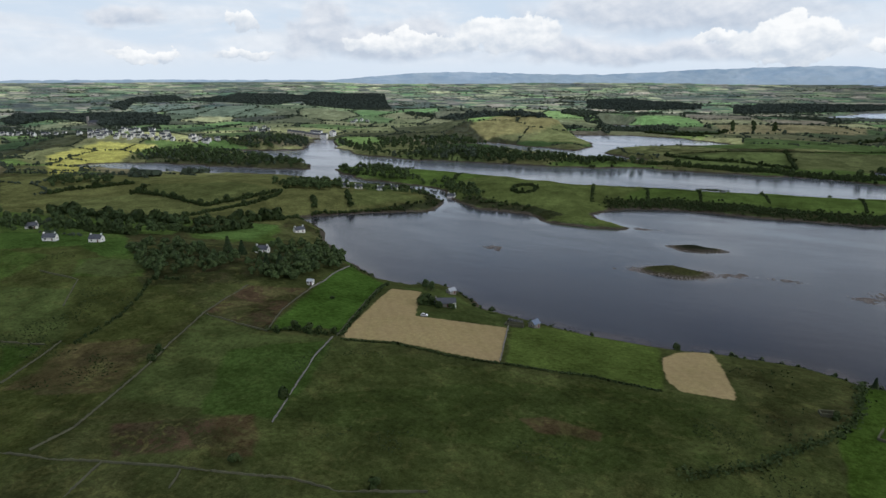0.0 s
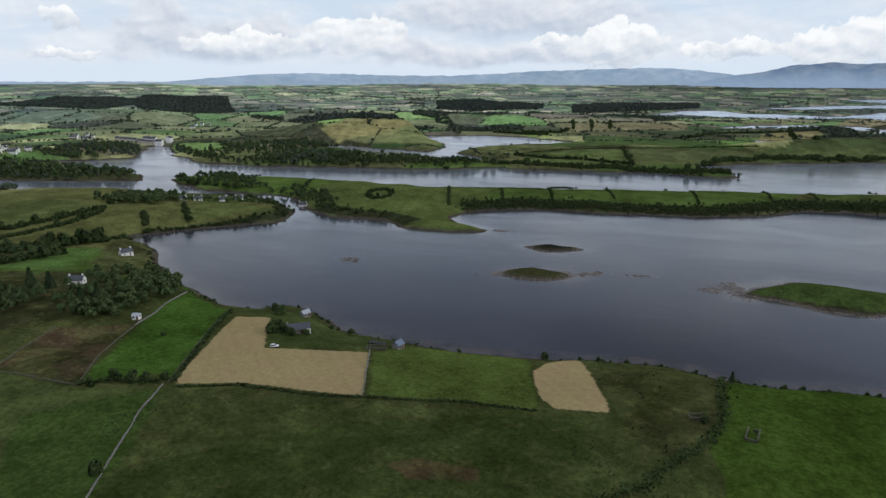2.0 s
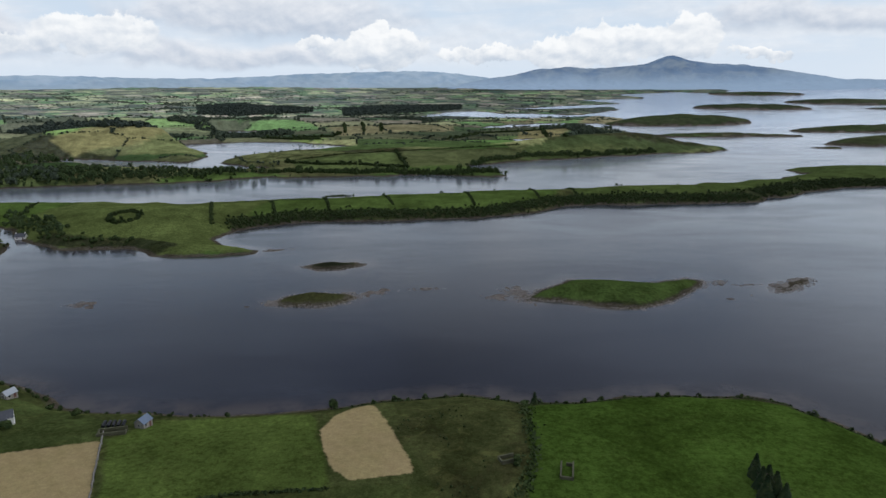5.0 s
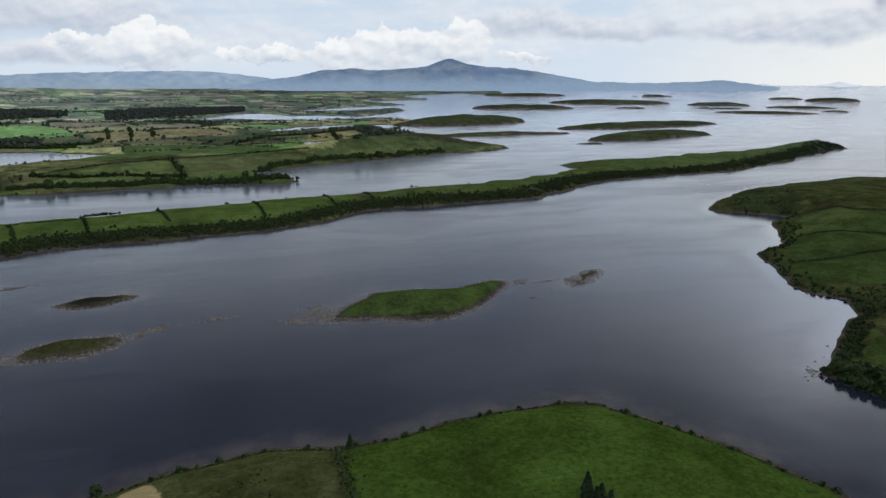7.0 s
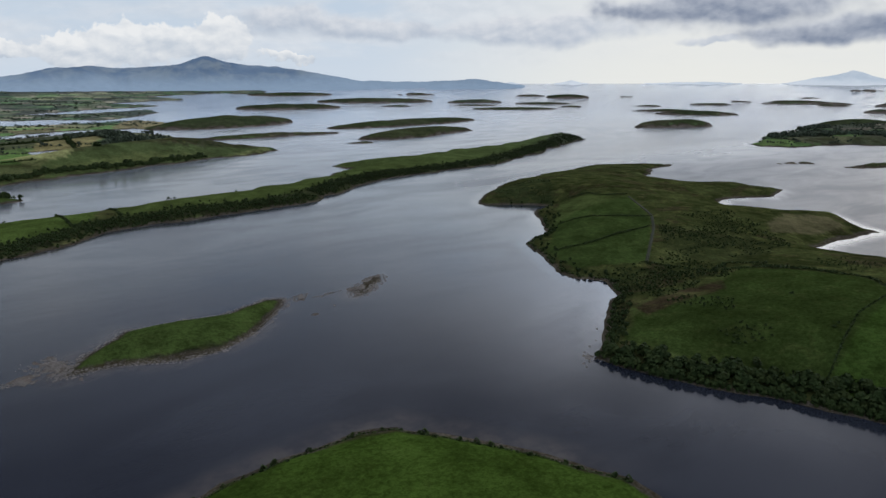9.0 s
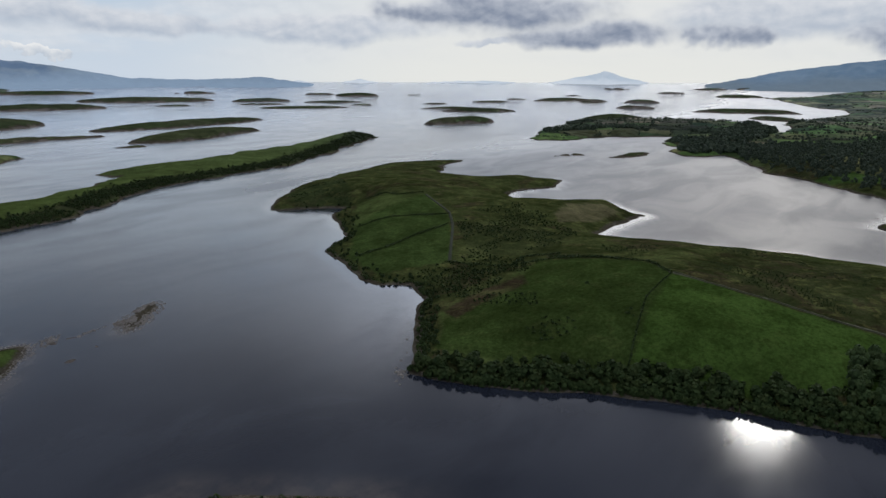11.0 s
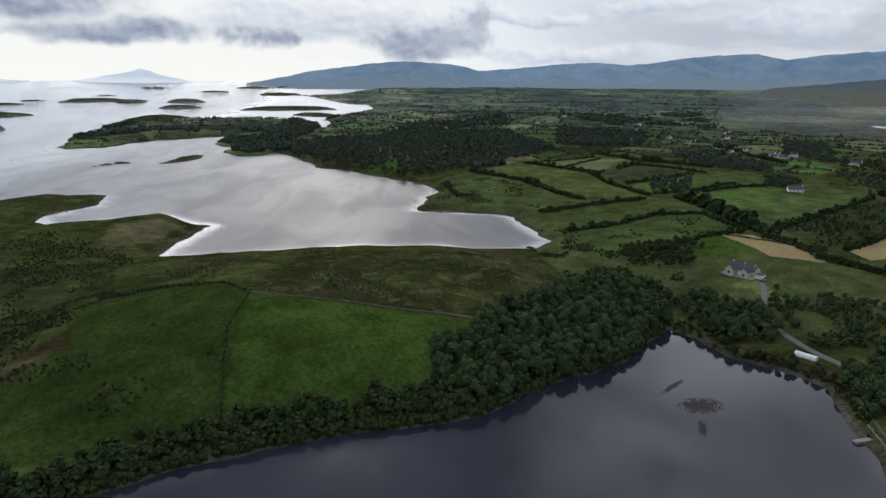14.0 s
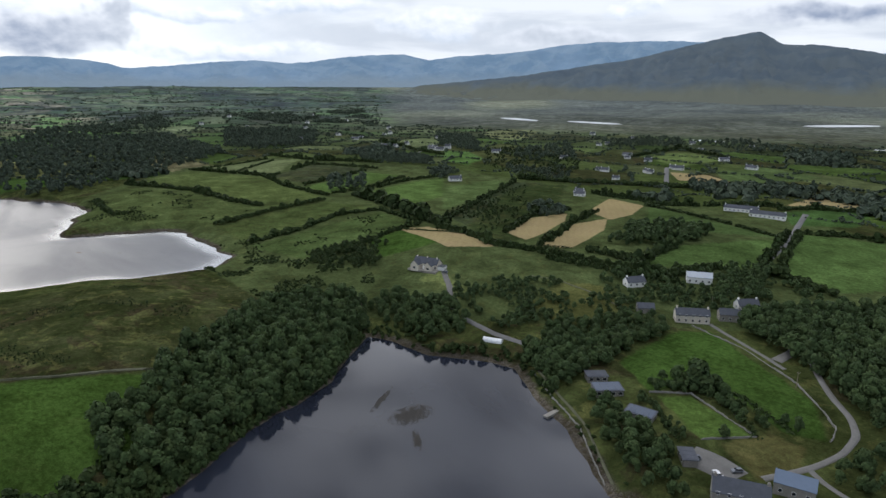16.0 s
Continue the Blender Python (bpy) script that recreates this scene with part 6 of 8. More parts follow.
bushy_hedge([(561, -168), (624, -253), (707, -373)], 1.0)
bushy_hedge([(488, -178), (543, -259), (543, -304)], 1.2)
bushy_hedge([(608, -404), (526, -402), (537, -453)], 1.3)
bushy_hedge([(424, -464), (403, -508), (362, -543)], 1.2)
bushy_hedge([(818, -725), (840, -875), (719, -831)], 1.5)
bushy_hedge([(406, -150), (376, -169), (335, -194)], 1.0)
bushy_hedge([(720, -390), (640, -470), (560, -520)], 1.6)
bushy_hedge([(512, -380), (470, -440), (430, -480)], 1.3)
bushy_hedge([(300, -440), (250, -380), (245, -300)], 1.3)

# thickets along the waterside
def shore_shrubs(name, line, gap, spread, size, label, leaf=HEDGE, level=-0.7):
    global seed
    seed += 9
    x, y, z = spots_along(line, gap, spread, seed)
    g = np.random.default_rng(seed)
    keep = wave(x, y, 45, 70) + (0.4 * wave(x, y, 13, 72) if level > 0 else 0) > level
    x, y, z = x[keep], y[keep], z[keep]
    n = len(x)
    small = crown_cards(seed, 1.9, -0.3, 2.8, 5, 14, 0.55)
    merged(name, [scatter(small, x, y, z, size * g.uniform(0.45, 1.4, n), g.uniform(0, 6.28, n), g.uniform(0, 1, n))], leaf, label, "shrubs")


shore_shrubs("shore_shrubs", inshore(RIDGE_SHORE[:3], 14), 2.2, 5, 0.9, "dark waterside thicket")
shore_shrubs("shore_shrubs", inshore(RIDGE_SHORE[9:18], 15), 0.17, 8, 0.62, "dark waterside thicket below the fields")
shore_shrubs("shore_shrubs", inshore(RIDGE_SHORE[17:], 17), 0.24, 9, 0.66, "dark waterside thicket below the fields")
shore_shrubs("shore_shrubs", inshore(RIDGE_BACK[8:24], 12), 1.1, 2, 0.75, "dark clumps of trees along the ridge", HEDGE, 0.22)
shore_shrubs("shore_shrubs", inshore(RIDGE_BACK[9:24], 38), 0.7, 0.8, 0.30, "dark hedge along the ridge crest", HEDGE, 0.05)
shore_shrubs("shore_shrubs", inshore(HOME_SHORE[13:25], -5), 5.5, 1.2, 0.55, "scattered dark bushes on the shore bank")
hedge(inshore(HOME_SHORE[13:25], -5.5), 0.45, 1.0, "thin dark line of bramble along the shore bank", 3)
shore_shrubs("shore_shrubs", inshore(HOME_SHORE[1:13], -6), 3.5, 2.0, 0.55, "scattered dark bushes on the shore bank")
shore_shrubs("shore_shrubs", inshore(COVE_SHORE[11:22], -8), 0.5, 3.6, 1.15, "dark thicket overhanging the water")
shore_shrubs("shore_shrubs", inshore(COVE_SHORE[3:9], -8), 1.6, 2.5, 0.9, "dark thicket along the cove")
shore_shrubs("shore_shrubs", inshore(HEAD_SHORE[:13], -8), 3.0, 3.0, 0.7, "low dark scrub on the headland bank")
shore_shrubs("shore_shrubs", inshore(WEST_SHORE[8:15], -10), 3.0, 5.0, 0.9, "dark waterside thicket")
shore_shrubs("shore_shrubs", inshore(NORTH_SHORE[13:29], -16), 2.0, 8.0, 1.2, "dark waterside thicket")


def bank_scrub(line, gap, low, high, size, label):
    """Bushes that follow the water's edge closely."""
    global seed
    seed += 9
    x, y, z = spots_along(line, gap, 7.0, seed)
    inland = height(x, y)[1]
    x, y, z = (v[(inland > low) & (inland < high)] for v in (x, y, z))
    g = np.random.default_rng(seed)
    n = len(x)
    small = crown_cards(seed, 1.9, -0.4, 2.8, 5, 14, 0.5)
    merged("bank_scrub", [scatter(small, x, y, z, size * g.uniform(0.5, 1.3, n), g.uniform(0, 6.28, n), g.uniform(0, 1, n))], HEDGE, label, "shrubs")


bank_scrub(COVE_SHORE[8:21], 0.10, 0.7, 4.5, 0.8, "dark thicket overhanging the water")
bank_scrub(COVE_SHORE[19:] + HEAD_SHORE[:10], 0.35, 2.0, 6.0, 0.55, "low dark scrub along the headland's bank")
bank_scrub(COVE_SHORE[1:8], 0.5, 2.5, 6.5, 0.5, "low green scrub along the cove")


# hedges between the fields of the wider country
SOUTH_FARMS = [(180, -150), (330, -30), (450, 60), (690, 30), (760, 110), (960, 80), (1060, -60), (1090, -190), (930, -320), (720, -390), (510, -420), (330, -440), (200, -420)]


PLANTATIONS = [[(-2838, 1650), (-3169, 1954), (-3243, 2272), (-2876, 2074), (-2975, 1861), (-2660, 1606)],
               [(-2938, 2120), (-3105, 2591), (-2838, 2783), (-2505, 2621), (-2387, 2186), (-2610, 2102)],
               [(-2720, 2666), (-2839, 2975), (-2389, 3073), (-1628, 2126), (-1454, 1621), (-2364, 2390)],
               [(-1085, 1638), (-1049, 1780), (-905, 1851), (-789, 1829), (-620, 1386), (-700, 1370), (-1037, 1659)],
               [(-1165, 3158), (-1022, 3446), (-629, 3186), (-582, 2954), (-814, 2754), (-1003, 2723)],
               [(-481, 3173), (-277, 3421), (90, 3416), (86, 3160), (-42, 3030), (-392, 2602)],
               [(-2366, 995), (-2716, 1205), (-2604, 1338), (-2012, 1249), (-1821, 1242), (-1629, 1107), (-1761, 987), (-2254, 1117), (-2009, 869)]]


def country_hedges():
    g = np.random.default_rng(77)
    lump = [crown_cards(170 + k, 1.9, -0.4, 2.4, 2, 4, 1.15) for k in range(3)]
    pieces = []
    for near, far, count, size, width in ((330, 800, 240000, 0.62, 2.2), (800, 1500, 420000, 0.85, 2.8), (1500, 2600, 560000, 1.15, 3.4)):
        bearing, r = np.radians(g.uniform(-75, 166, count)), np.sqrt(g.uniform(near ** 2, far ** 2, count))
        x, y = CX + r * np.sin(bearing), CY + r * np.cos(bearing)
        mark, edge = cells(x, y)
        own = ((x > -330) & (x < 200) & (y < 330)) | ((x > 230) & (x < 1000) & (y > 0) & (y < 800)) | (inside_by(x, y, SOUTH_FARMS) > -10)
        own |= ((x < -370) & (x > -760) & (y > 260) & (y < 660)) | ((y > 1000) & (y < 1400) & (x > -280) & (x < 600)) | ((x < -220) & (x > -480) & (y < 340) & (y > 0))
        own |= (y > 420) & (y < 700) & (x > -360) & (x < 300) | ((y > 330) & (inside_by(x, y, RIDGE_SHORE + RIDGE_BACK) > -20))
        tree = (g.uniform(0, 1, count) > 0.985) & (edge < 4)
        ok = ((edge < width * 0.5) & (wave(x, y, 120, 84) > -0.75) | tree) & ~own & (bog(x, y) < 0.3)
        for cx, cy, rx, ry, turn, _ in ISLES:
            if math.hypot(cx, cy) < far + 600:
                ok &= blob(x, y, cx, cy, rx * 1.3, ry * 1.3, turn) > 1
        x, y, tree = x[ok], y[ok], tree[ok]
        z, inland = height(x, y)
        ok = inland > 9
        x, y, z, tree = x[ok], y[ok], z[ok], tree[ok]
        n = len(x)
        s = size * g.uniform(0.6, 1.35, n) * (1 + 0.8 * tree)
        for k in range(3):
            pick = np.arange(n) % 3 == k
            m = pick.sum()
            pieces.append(scatter(lump[k], x[pick], y[pick], z[pick], s[pick], g.uniform(0, 6.28, m), g.uniform(0, 1, m)))
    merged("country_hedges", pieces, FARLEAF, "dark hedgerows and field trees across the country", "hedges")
    # copses and thickets, each a close stand
    pieces = []
    flat = [crown_cards(180 + k, 4.2, -0.6, 4.2, 3, 5, 2.1) for k in range(3)]
    count = 170000
    bearing, r = np.radians(g.uniform(-75, 168, count)), np.sqrt(g.uniform(620 ** 2, 2600 ** 2, count))
    x, y = CX + r * np.sin(bearing), CY + r * np.cos(bearing)
    stand_here = wave(x * 0.6 + y * 0.2, y, 190, 81) + 0.45 * wave(x, y, 60, 82) - 0.10 * (y < -100) + 0.10 * smooth(1200, 2000, r)
    keep = (stand_here > 0.72) & (inside_by(x, y, SOUTH_FARMS) < 10) & (bog(x, y) < 0.2)
    x, y = x[keep], y[keep]
    z, inland = height(x, y)
    ok = (inland > 14) & ~((x > 230) & (x < 1000) & (y > 0) & (y < 800)) & (inside_by(x, y, RIDGE_SHORE + RIDGE_BACK) < -20)
    ok &= ~((x < -340) & (x > -790) & (y > 200) & (y < 670)) & ~((x > -720) & (x < 620) & (y > 980) & (y < 1520))
    for cx, cy, rx, ry, turn, _ in ISLES:
        ok &= blob(x, y, cx, cy, rx * 1.3, ry * 1.3, turn) > 1
    x, y, z = x[ok][:24000], y[ok][:24000], z[ok][:24000]
    n = len(x)
    for k in range(3):
        pick = np.arange(n) % 3 == k
        m = pick.sum()
        pieces.append(scatter(flat[k], x[pick], y[pick], z[pick], g.uniform(0.9, 1.7, m), g.uniform(0, 6.28, m), g.uniform(0, 1, m)))
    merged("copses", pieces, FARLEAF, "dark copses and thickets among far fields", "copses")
    # dark plantations on the plain
    for outline in PLANTATIONS:
        px, py, pz = spots_in(outline, 15.0, 900 + len(outline))
        n = len(px)
        shrink = 1 / far_plan(px, py)[2]
        stand = [scatter(flat[0], px, py, pz, g.uniform(1.4, 2.2, n), g.uniform(0, 6.28, n), g.uniform(0, 0.5, n), 0.9 * shrink)]
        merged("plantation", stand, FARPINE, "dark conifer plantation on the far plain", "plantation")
    # the farthest belts, drawn together towards the rim
    pieces = []
    count = 240000
    bearing, r = np.radians(g.uniform(-75, 168, count)), g.uniform(FLAT, 4600, count)
    x, y = CX + r * np.sin(bearing), CY + r * np.cos(bearing)
    _, edge = cells(x, y)
    keep = ((edge < 1.6) | (wave(np.degrees(bearing) * 30, r, 70, 83) > 0.62)) & (wave(np.degrees(bearing) * 60, r * 2, 300, 86) > -0.1) & (bog(x, y) < 0.3)
    x, y = x[keep][:26000], y[keep][:26000]
    z, inland = height(x, y)
    ok = inland > 25
    for cx, cy, rx, ry, turn, _ in ISLES:
        ok &= blob(x, y, cx, cy, rx * 1.3, ry * 1.3, turn) > 1
    x, y, z = x[ok], y[ok], z[ok]
    n = len(x)
    wide = crown_cards(190, 4.5, -0.4, 1.5, 2, 4, 1.5)
    pieces.append(scatter(wide, x, y, z, g.uniform(0.8, 1.7, n), g.uniform(0, 6.28, n), g.uniform(0, 1, n), 0.4 + 0.6 / far_plan(x, y)[2]))
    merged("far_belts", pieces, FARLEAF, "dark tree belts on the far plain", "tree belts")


country_hedges()
# ---- walls, lanes and buildings ----
def stone_wall(line, high=0.8, label="pale grey dry stone field wall", stone=STONE):
    """A dry stone wall that follows the ground, with an uneven top."""
    g = np.random.default_rng(len(line) + int(line[0][0] * 7) % 997)
    pts = []
    for (ax, ay), (bx, by) in zip(line, line[1:]):
        n = max(2, int(math.hypot(bx - ax, by - ay) / 1.1))
        pts += [(ax + (bx - ax) * k / n, ay + (by - ay) * k / n) for k in range(n)]
    pts = np.array(pts + [line[-1]], float)
    pts += g.normal(0, 0.12, pts.shape)
    way = np.gradient(pts, axis=0)
    way /= np.linalg.norm(way, axis=1, keepdims=True) + 1e-9
    side = np.c_[-way[:, 1], way[:, 0]]
    z = height(pts[:, 0], pts[:, 1])[0]
    top = high * g.uniform(0.7, 1.12, len(pts)) * np.where(wave(pts[:, 0], pts[:, 1], 9, 98) > 0.55, 0.3, 1.0)
    rows = [np.c_[pts + side * o, z + h] for o, h in ((0.27, -0.4 + 0 * top), (0.22, top * 0.55), (0.12, top), (-0.12, top * 0.96), (-0.22, top * 0.5), (-0.27, -0.4 + 0 * top))]
    v = np.stack(rows, 1) + g.normal(0, 0.05, (len(pts), 6, 3))
    i, j = np.meshgrid(np.arange(len(pts) - 1), np.arange(5), indexing="ij")
    f = np.stack([i * 6 + j, i * 6 + j + 1, (i + 1) * 6 + j + 1, (i + 1) * 6 + j], -1).reshape(-1, 4)
    return tagged(new("stone_wall", mesh_from("stone_wall", v.reshape(-1, 3), f, stone)), label, "wall", "dry stone walls")


stone_wall([(-201, 202), (-193, 181), (-177, 152), (-164, 128)])
stone_wall([(-278, 187), (-259, 152), (-247, 132), (-234, 108), (-222, 87), (-220, 71)], 0.8, "mossy half-fallen stone field wall", MOSSY)
stone_wall([(-294, 230), (-278, 187)], 0.8, "mossy half-fallen stone field wall", MOSSY)
stone_wall([(-275, 185), (-231, 187)], 0.8, "mossy half-fallen stone field wall", MOSSY)
stone_wall([(-264, 251), (-249, 215), (-231, 187)], 0.8, "mossy half-fallen stone field wall", MOSSY)
stone_wall([(-295, 324), (-269, 270), (-264, 251)])
stone_wall([(-241, 294), (-216, 240), (-200, 204)], 0.8, "mossy half-fallen stone field wall", MOSSY)
stone_wall([(-143, 279), (-120, 224)])
stone_wall([(-236, 62), (-209, 72), (-189, 82), (-172, 91), (-154, 99), (-134, 109), (-118, 113), (-95, 128)], 0.8, "mossy half-fallen stone field wall", MOSSY)
stone_wall([(-335, 112), (-313, 122)], 0.8, "mossy half-fallen stone field wall", MOSSY)
stone_wall([(-310, 128), (-287, 91)], 0.8, "mossy half-fallen stone field wall", MOSSY)
stone_wall([(-192, 80), (-185, 64)], 0.8, "mossy half-fallen stone field wall", MOSSY)
stone_wall([(-167, 92), (-162, 84)], 0.8, "mossy half-fallen stone field wall", MOSSY)
stone_wall([(-414, 170), (-380, 175), (-350, 150)], 0.8, "mossy half-fallen stone field wall", MOSSY)
stone_wall([(292, -147), (259, -142), (226, -128), (207, -113), (198, -104), (195, -94)])
stone_wall([(247, -84), (213, -76), (224, -58)])
stone_wall([(259, -72), (247, -84)])
stone_wall([(401, 221), (394, 201), (391, 168), (385, 138), (382, 103)], 0.8, "mossy half-fallen stone field wall", MOSSY)


stone_wall([(309, -49.5), (284, -39.5), (261, -32.5), (242, -20.5), (229, -12.5)], 0.7, "low pale sea wall along the cove")


def strip(name, line, wide, material, label):
    """A lane laid on the ground, a little proud of it."""
    pts = []
    for (ax, ay), (bx, by) in zip(line, line[1:]):
        n = max(2, int(math.hypot(bx - ax, by - ay) / 1.6))
        pts += [(ax + (bx - ax) * k / n, ay + (by - ay) * k / n) for k in range(n)]
    pts = np.array(pts + [line[-1]], float)
    for _ in range(6):
        pts[1:-1] = (pts[:-2] + 2 * pts[1:-1] + pts[2:]) / 4
    way = np.gradient(pts, axis=0)
    way /= np.linalg.norm(way, axis=1, keepdims=True) + 1e-9
    side = np.c_[-way[:, 1], way[:, 0]]
    half = wide / 2 * (1 + 0.1 * wave(pts[:, 0], pts[:, 1], 9, 90))[:, None]
    rows = []
    for k, drop in ((1.06, -0.35), (1.0, 0.10), (0.34, 0.14), (-0.34, 0.14), (-1.0, 0.10), (-1.06, -0.35)):
        q = pts + side * half * k
        rows.append(np.c_[q, height(q[:, 0], q[:, 1])[0] + drop])
    v = np.stack(rows, 1)
    i, j = np.meshgrid(np.arange(len(pts) - 1), np.arange(5), indexing="ij")
    f = np.stack([i * 6 + j, i * 6 + j + 1, (i + 1) * 6 + j + 1, (i + 1) * 6 + j], -1).reshape(-1, 4)
    return tagged(new(name, mesh_from(name, v.reshape(-1, 3), f, material)), label, "road", kind="structure")


strip("road_drive", [(386, -56), (409, -71), (425, -78), (432, -82)], 3.6, GRAVEL, "pale gravel drive up to the large house")
strip("road_shore", [(372, -55), (349, -57), (325, -64), (312, -72)], 3.6, TARMAC, "grey lane above the cove")
strip("road_manor", [(240, -163), (231, -152), (222, -140), (211, -128), (198, -116), (191, -105), (189, -90), (191, -75), (198, -55)], 2.7, GRAVEL, "pale curving manor drive")
strip("road_manor_branch", [(191, -72), (184, -68), (170, -65)], 2.0, GRAVEL, "pale branch of the manor drive")
strip("road_avenue", [(288, -157), (257, -145), (236, -137)], 2.2, GRAVEL, "pale avenue between low walls")
strip("road_court", [(243, -142), (245, -164), (250, -180)], 5.0, GRAVEL, "pale drive among trees")
strip("path_slope", [(390, -120), (377, -130), (356, -135), (338, -135), (320, -134)], 1.3, TRACK, "pale worn path across a grassy slope")
strip("road_village", [(400, -470), (380, -419), (354, -355), (330, -278)], 5.0, TARMAC, "grey country road between hedges")
strip("road_hill", [(700, -660), (684, -637), (610, -540), (548, -460)], 6.0, TARMAC, "grey country road")
strip("road_far", [(1080, -470), (1040, -420), (1090, -380)], 6.0, TARMAC, "grey road through a hamlet")
strip("path_shore", [(309, -52), (283, -42), (260, -35), (241, -23), (228, -15)], 1.0, TRACK, "worn shore path beside the cove")
strip("track_headland", [(570, 513), (522, 453), (490, 429), (403, 377)], 2.4, LANE, "dark sunken farm lane across the headland")
strip("track_moor", [(401, 224), (395, 203), (392, 170), (386, 140), (383, 105), (378, 88)], 2.0, TRACK, "pale farm track along the field wall")
strip("yard_court", [(221, -47), (212, -49), (203, -48)], 12.0, GRAVEL, "pale gravel yard between farm buildings")
strip("yard_avenue_head", [(300, -150), (292, -158)], 6.0, GRAVEL, "pale forecourt of the old house")


def box_bm(bm, x0, x1, y0, y1, z0, z1):
    m = Matrix.Translation(((x0 + x1) / 2, (y0 + y1) / 2, (z0 + z1) / 2)) @ Matrix.Diagonal((x1 - x0, y1 - y0, z1 - z0, 1))
    bmesh.ops.create_cube(bm, size=1.0, matrix=m)


def box(x0, x1, y0, y1, z0, z1, edge=0.0):
    bm = bmesh.new()
    box_bm(bm, x0, x1, y0, y1, z0, z1)
    if edge:
        bmesh.ops.bevel(bm, geom=bm.edges[:], offset=edge, segments=1, affect="EDGES")
    return bm


def gable_walls(L, W, H, R):
    """Four walls with gables, R the roof's rise."""
    bm = bmesh.new()
    l, w = L / 2, W / 2
    c = [bm.verts.new(p) for p in ((-l, -w, -1.2), (l, -w, -1.2), (l, w, -1.2), (-l, w, -1.2), (-l, -w, H), (l, -w, H), (l, w, H), (-l, w, H), (-l, 0, H + R), (l, 0, H + R))]
    for f in ((0, 1, 5, 4), (2, 3, 7, 6), (1, 2, 6, 9, 5), (3, 0, 4, 8, 7), (3, 2, 1, 0), (4, 5, 9, 8), (6, 7, 8, 9)):
        bm.faces.new([c[k] for k in f])
    return bm


def gable_roof(L, W, H, R, over=0.35, thick=0.18):
    """Two slopes with eaves and thickness."""
    bm = bmesh.new()
    l, w, drop = L / 2 + over * 0.6, W / 2 + over, R * over / (W / 2)
    section = [(-w, H - drop), (0, H + R), (w, H - drop), (w, H - drop + thick), (0, H + R + thick * 1.25), (-w, H - drop + thick)]
    a = [bm.verts.new((-l, y, z + 0.02)) for y, z in section]
    b = [bm.verts.new((l, y, z + 0.02)) for y, z in section]
    for k in range(6):
        bm.faces.new((a[k], a[(k + 1) % 6], b[(k + 1) % 6], b[k]))
    for e in (a, b):
        bm.faces.new((e[0], e[1], e[4], e[5])), bm.faces.new((e[1], e[2], e[3], e[4]))
    bmesh.ops.recalc_face_normals(bm, faces=bm.faces[:])
    return bm


def window_on(home, x, y, z, w, h, turned=False):
    """A framed sash on a long wall, or on a gable when turned."""
    s = 1 if (x if turned else y) > 0 else -1
    if turned:
        frame_ob = part("window", box(x - 0.05, x + 0.05, y - w / 2, y + w / 2, z, z + h), FRAME, home)
        part("pane", box(x + s * 0.05 - 0.015, x + s * 0.05 + 0.015, y - w / 2 + 0.1, y + w / 2 - 0.1, z + 0.1, z + h - 0.1), GLASS, frame_ob)
    else:
        frame_ob = part("window", box(x - w / 2, x + w / 2, y - 0.05, y + 0.05, z, z + h), FRAME, home)
        part("pane", box(x - w / 2 + 0.1, x + w / 2 - 0.1, y + s * 0.05 - 0.015, y + s * 0.05 + 0.015, z + 0.1, z + h - 0.1), GLASS, frame_ob)


def chimney_on(home, x, top, mat):
    stack = part("chimney", box(x - 0.45, x + 0.45, -0.4, 0.4, top - 1.0, top + 1.0, 0.04), mat, home)
    part("pot", box(x - 0.14, x + 0.14, -0.14, 0.14, top + 1.0, top + 1.4, 0.03), GREYSTONE, stack)


def house_kind(name, L, W, H, label, walls=WHITE, roof=SLATE, chimneys=2, rise=0.42, windows=True, category="house"):
    """A gabled house at the origin, long side along x."""
    R = W * rise
    home = new(name)
    part("wall", gable_walls(L, W, H, R), walls, home)
    part("roof", gable_roof(L, W, H, R), roof, home)
    for k in range(chimneys):
        chimney_on(home, (-1 if k == 0 else 1) * (L / 2 - 0.7), H + R, walls)
    if windows:
        n = max(2, int(L / 3.4))
        for floor in range(1 if H < 4.5 else 2):
            for k in range(n):
                x = -L / 2 + (k + 0.5) * L / n
                for s in (-1, 1):
                    if not (k == n // 2 and s < 0 and floor == 0):
                        window_on(home, x, s * W / 2, 0.9 + floor * 2.7, 1.2, 1.3)
        leaf = part("door", box(-L / 2 + (n // 2 + 0.5) * L / n - 0.5, -L / 2 + (n // 2 + 0.5) * L / n + 0.5, -W / 2 - 0.05, -W / 2 + 0.03, 0, 2.05), DOOR, home)
        part("handle", box(-L / 2 + (n // 2 + 0.5) * L / n + 0.34, -L / 2 + (n // 2 + 0.5) * L / n + 0.4, -W / 2 - 0.1, -W / 2 - 0.04, 0.95, 1.1), TIN, leaf)
        for s in (-1, 1):
            window_on(home, s * L / 2, 0, 1.0, 1.1, 1.2, True)
    return tagged(home, label, category)


def stand(ob, x, y, turn, again=True):
    """Sets a building (or a copy of it) on the ground."""
    m = pose(x, y, ground_z(x, y) + 0.05, 0, 0, turn)
    if again:
        return copy_thing(ob, m)
    ob.matrix_basis = m
    return ob


COTTAGE = house_kind("cottage", 12, 6.6, 3.0, "white rendered cottage with a dark slate roof")
BUNGALOW = house_kind("bungalow", 16, 8.5, 3.0, "white rendered bungalow with a grey slate roof", chimneys=1, rise=0.36)
VILLA = house_kind("two_storey_house", 10.5, 6.8, 4.6, "white two-storey house with a slate roof")
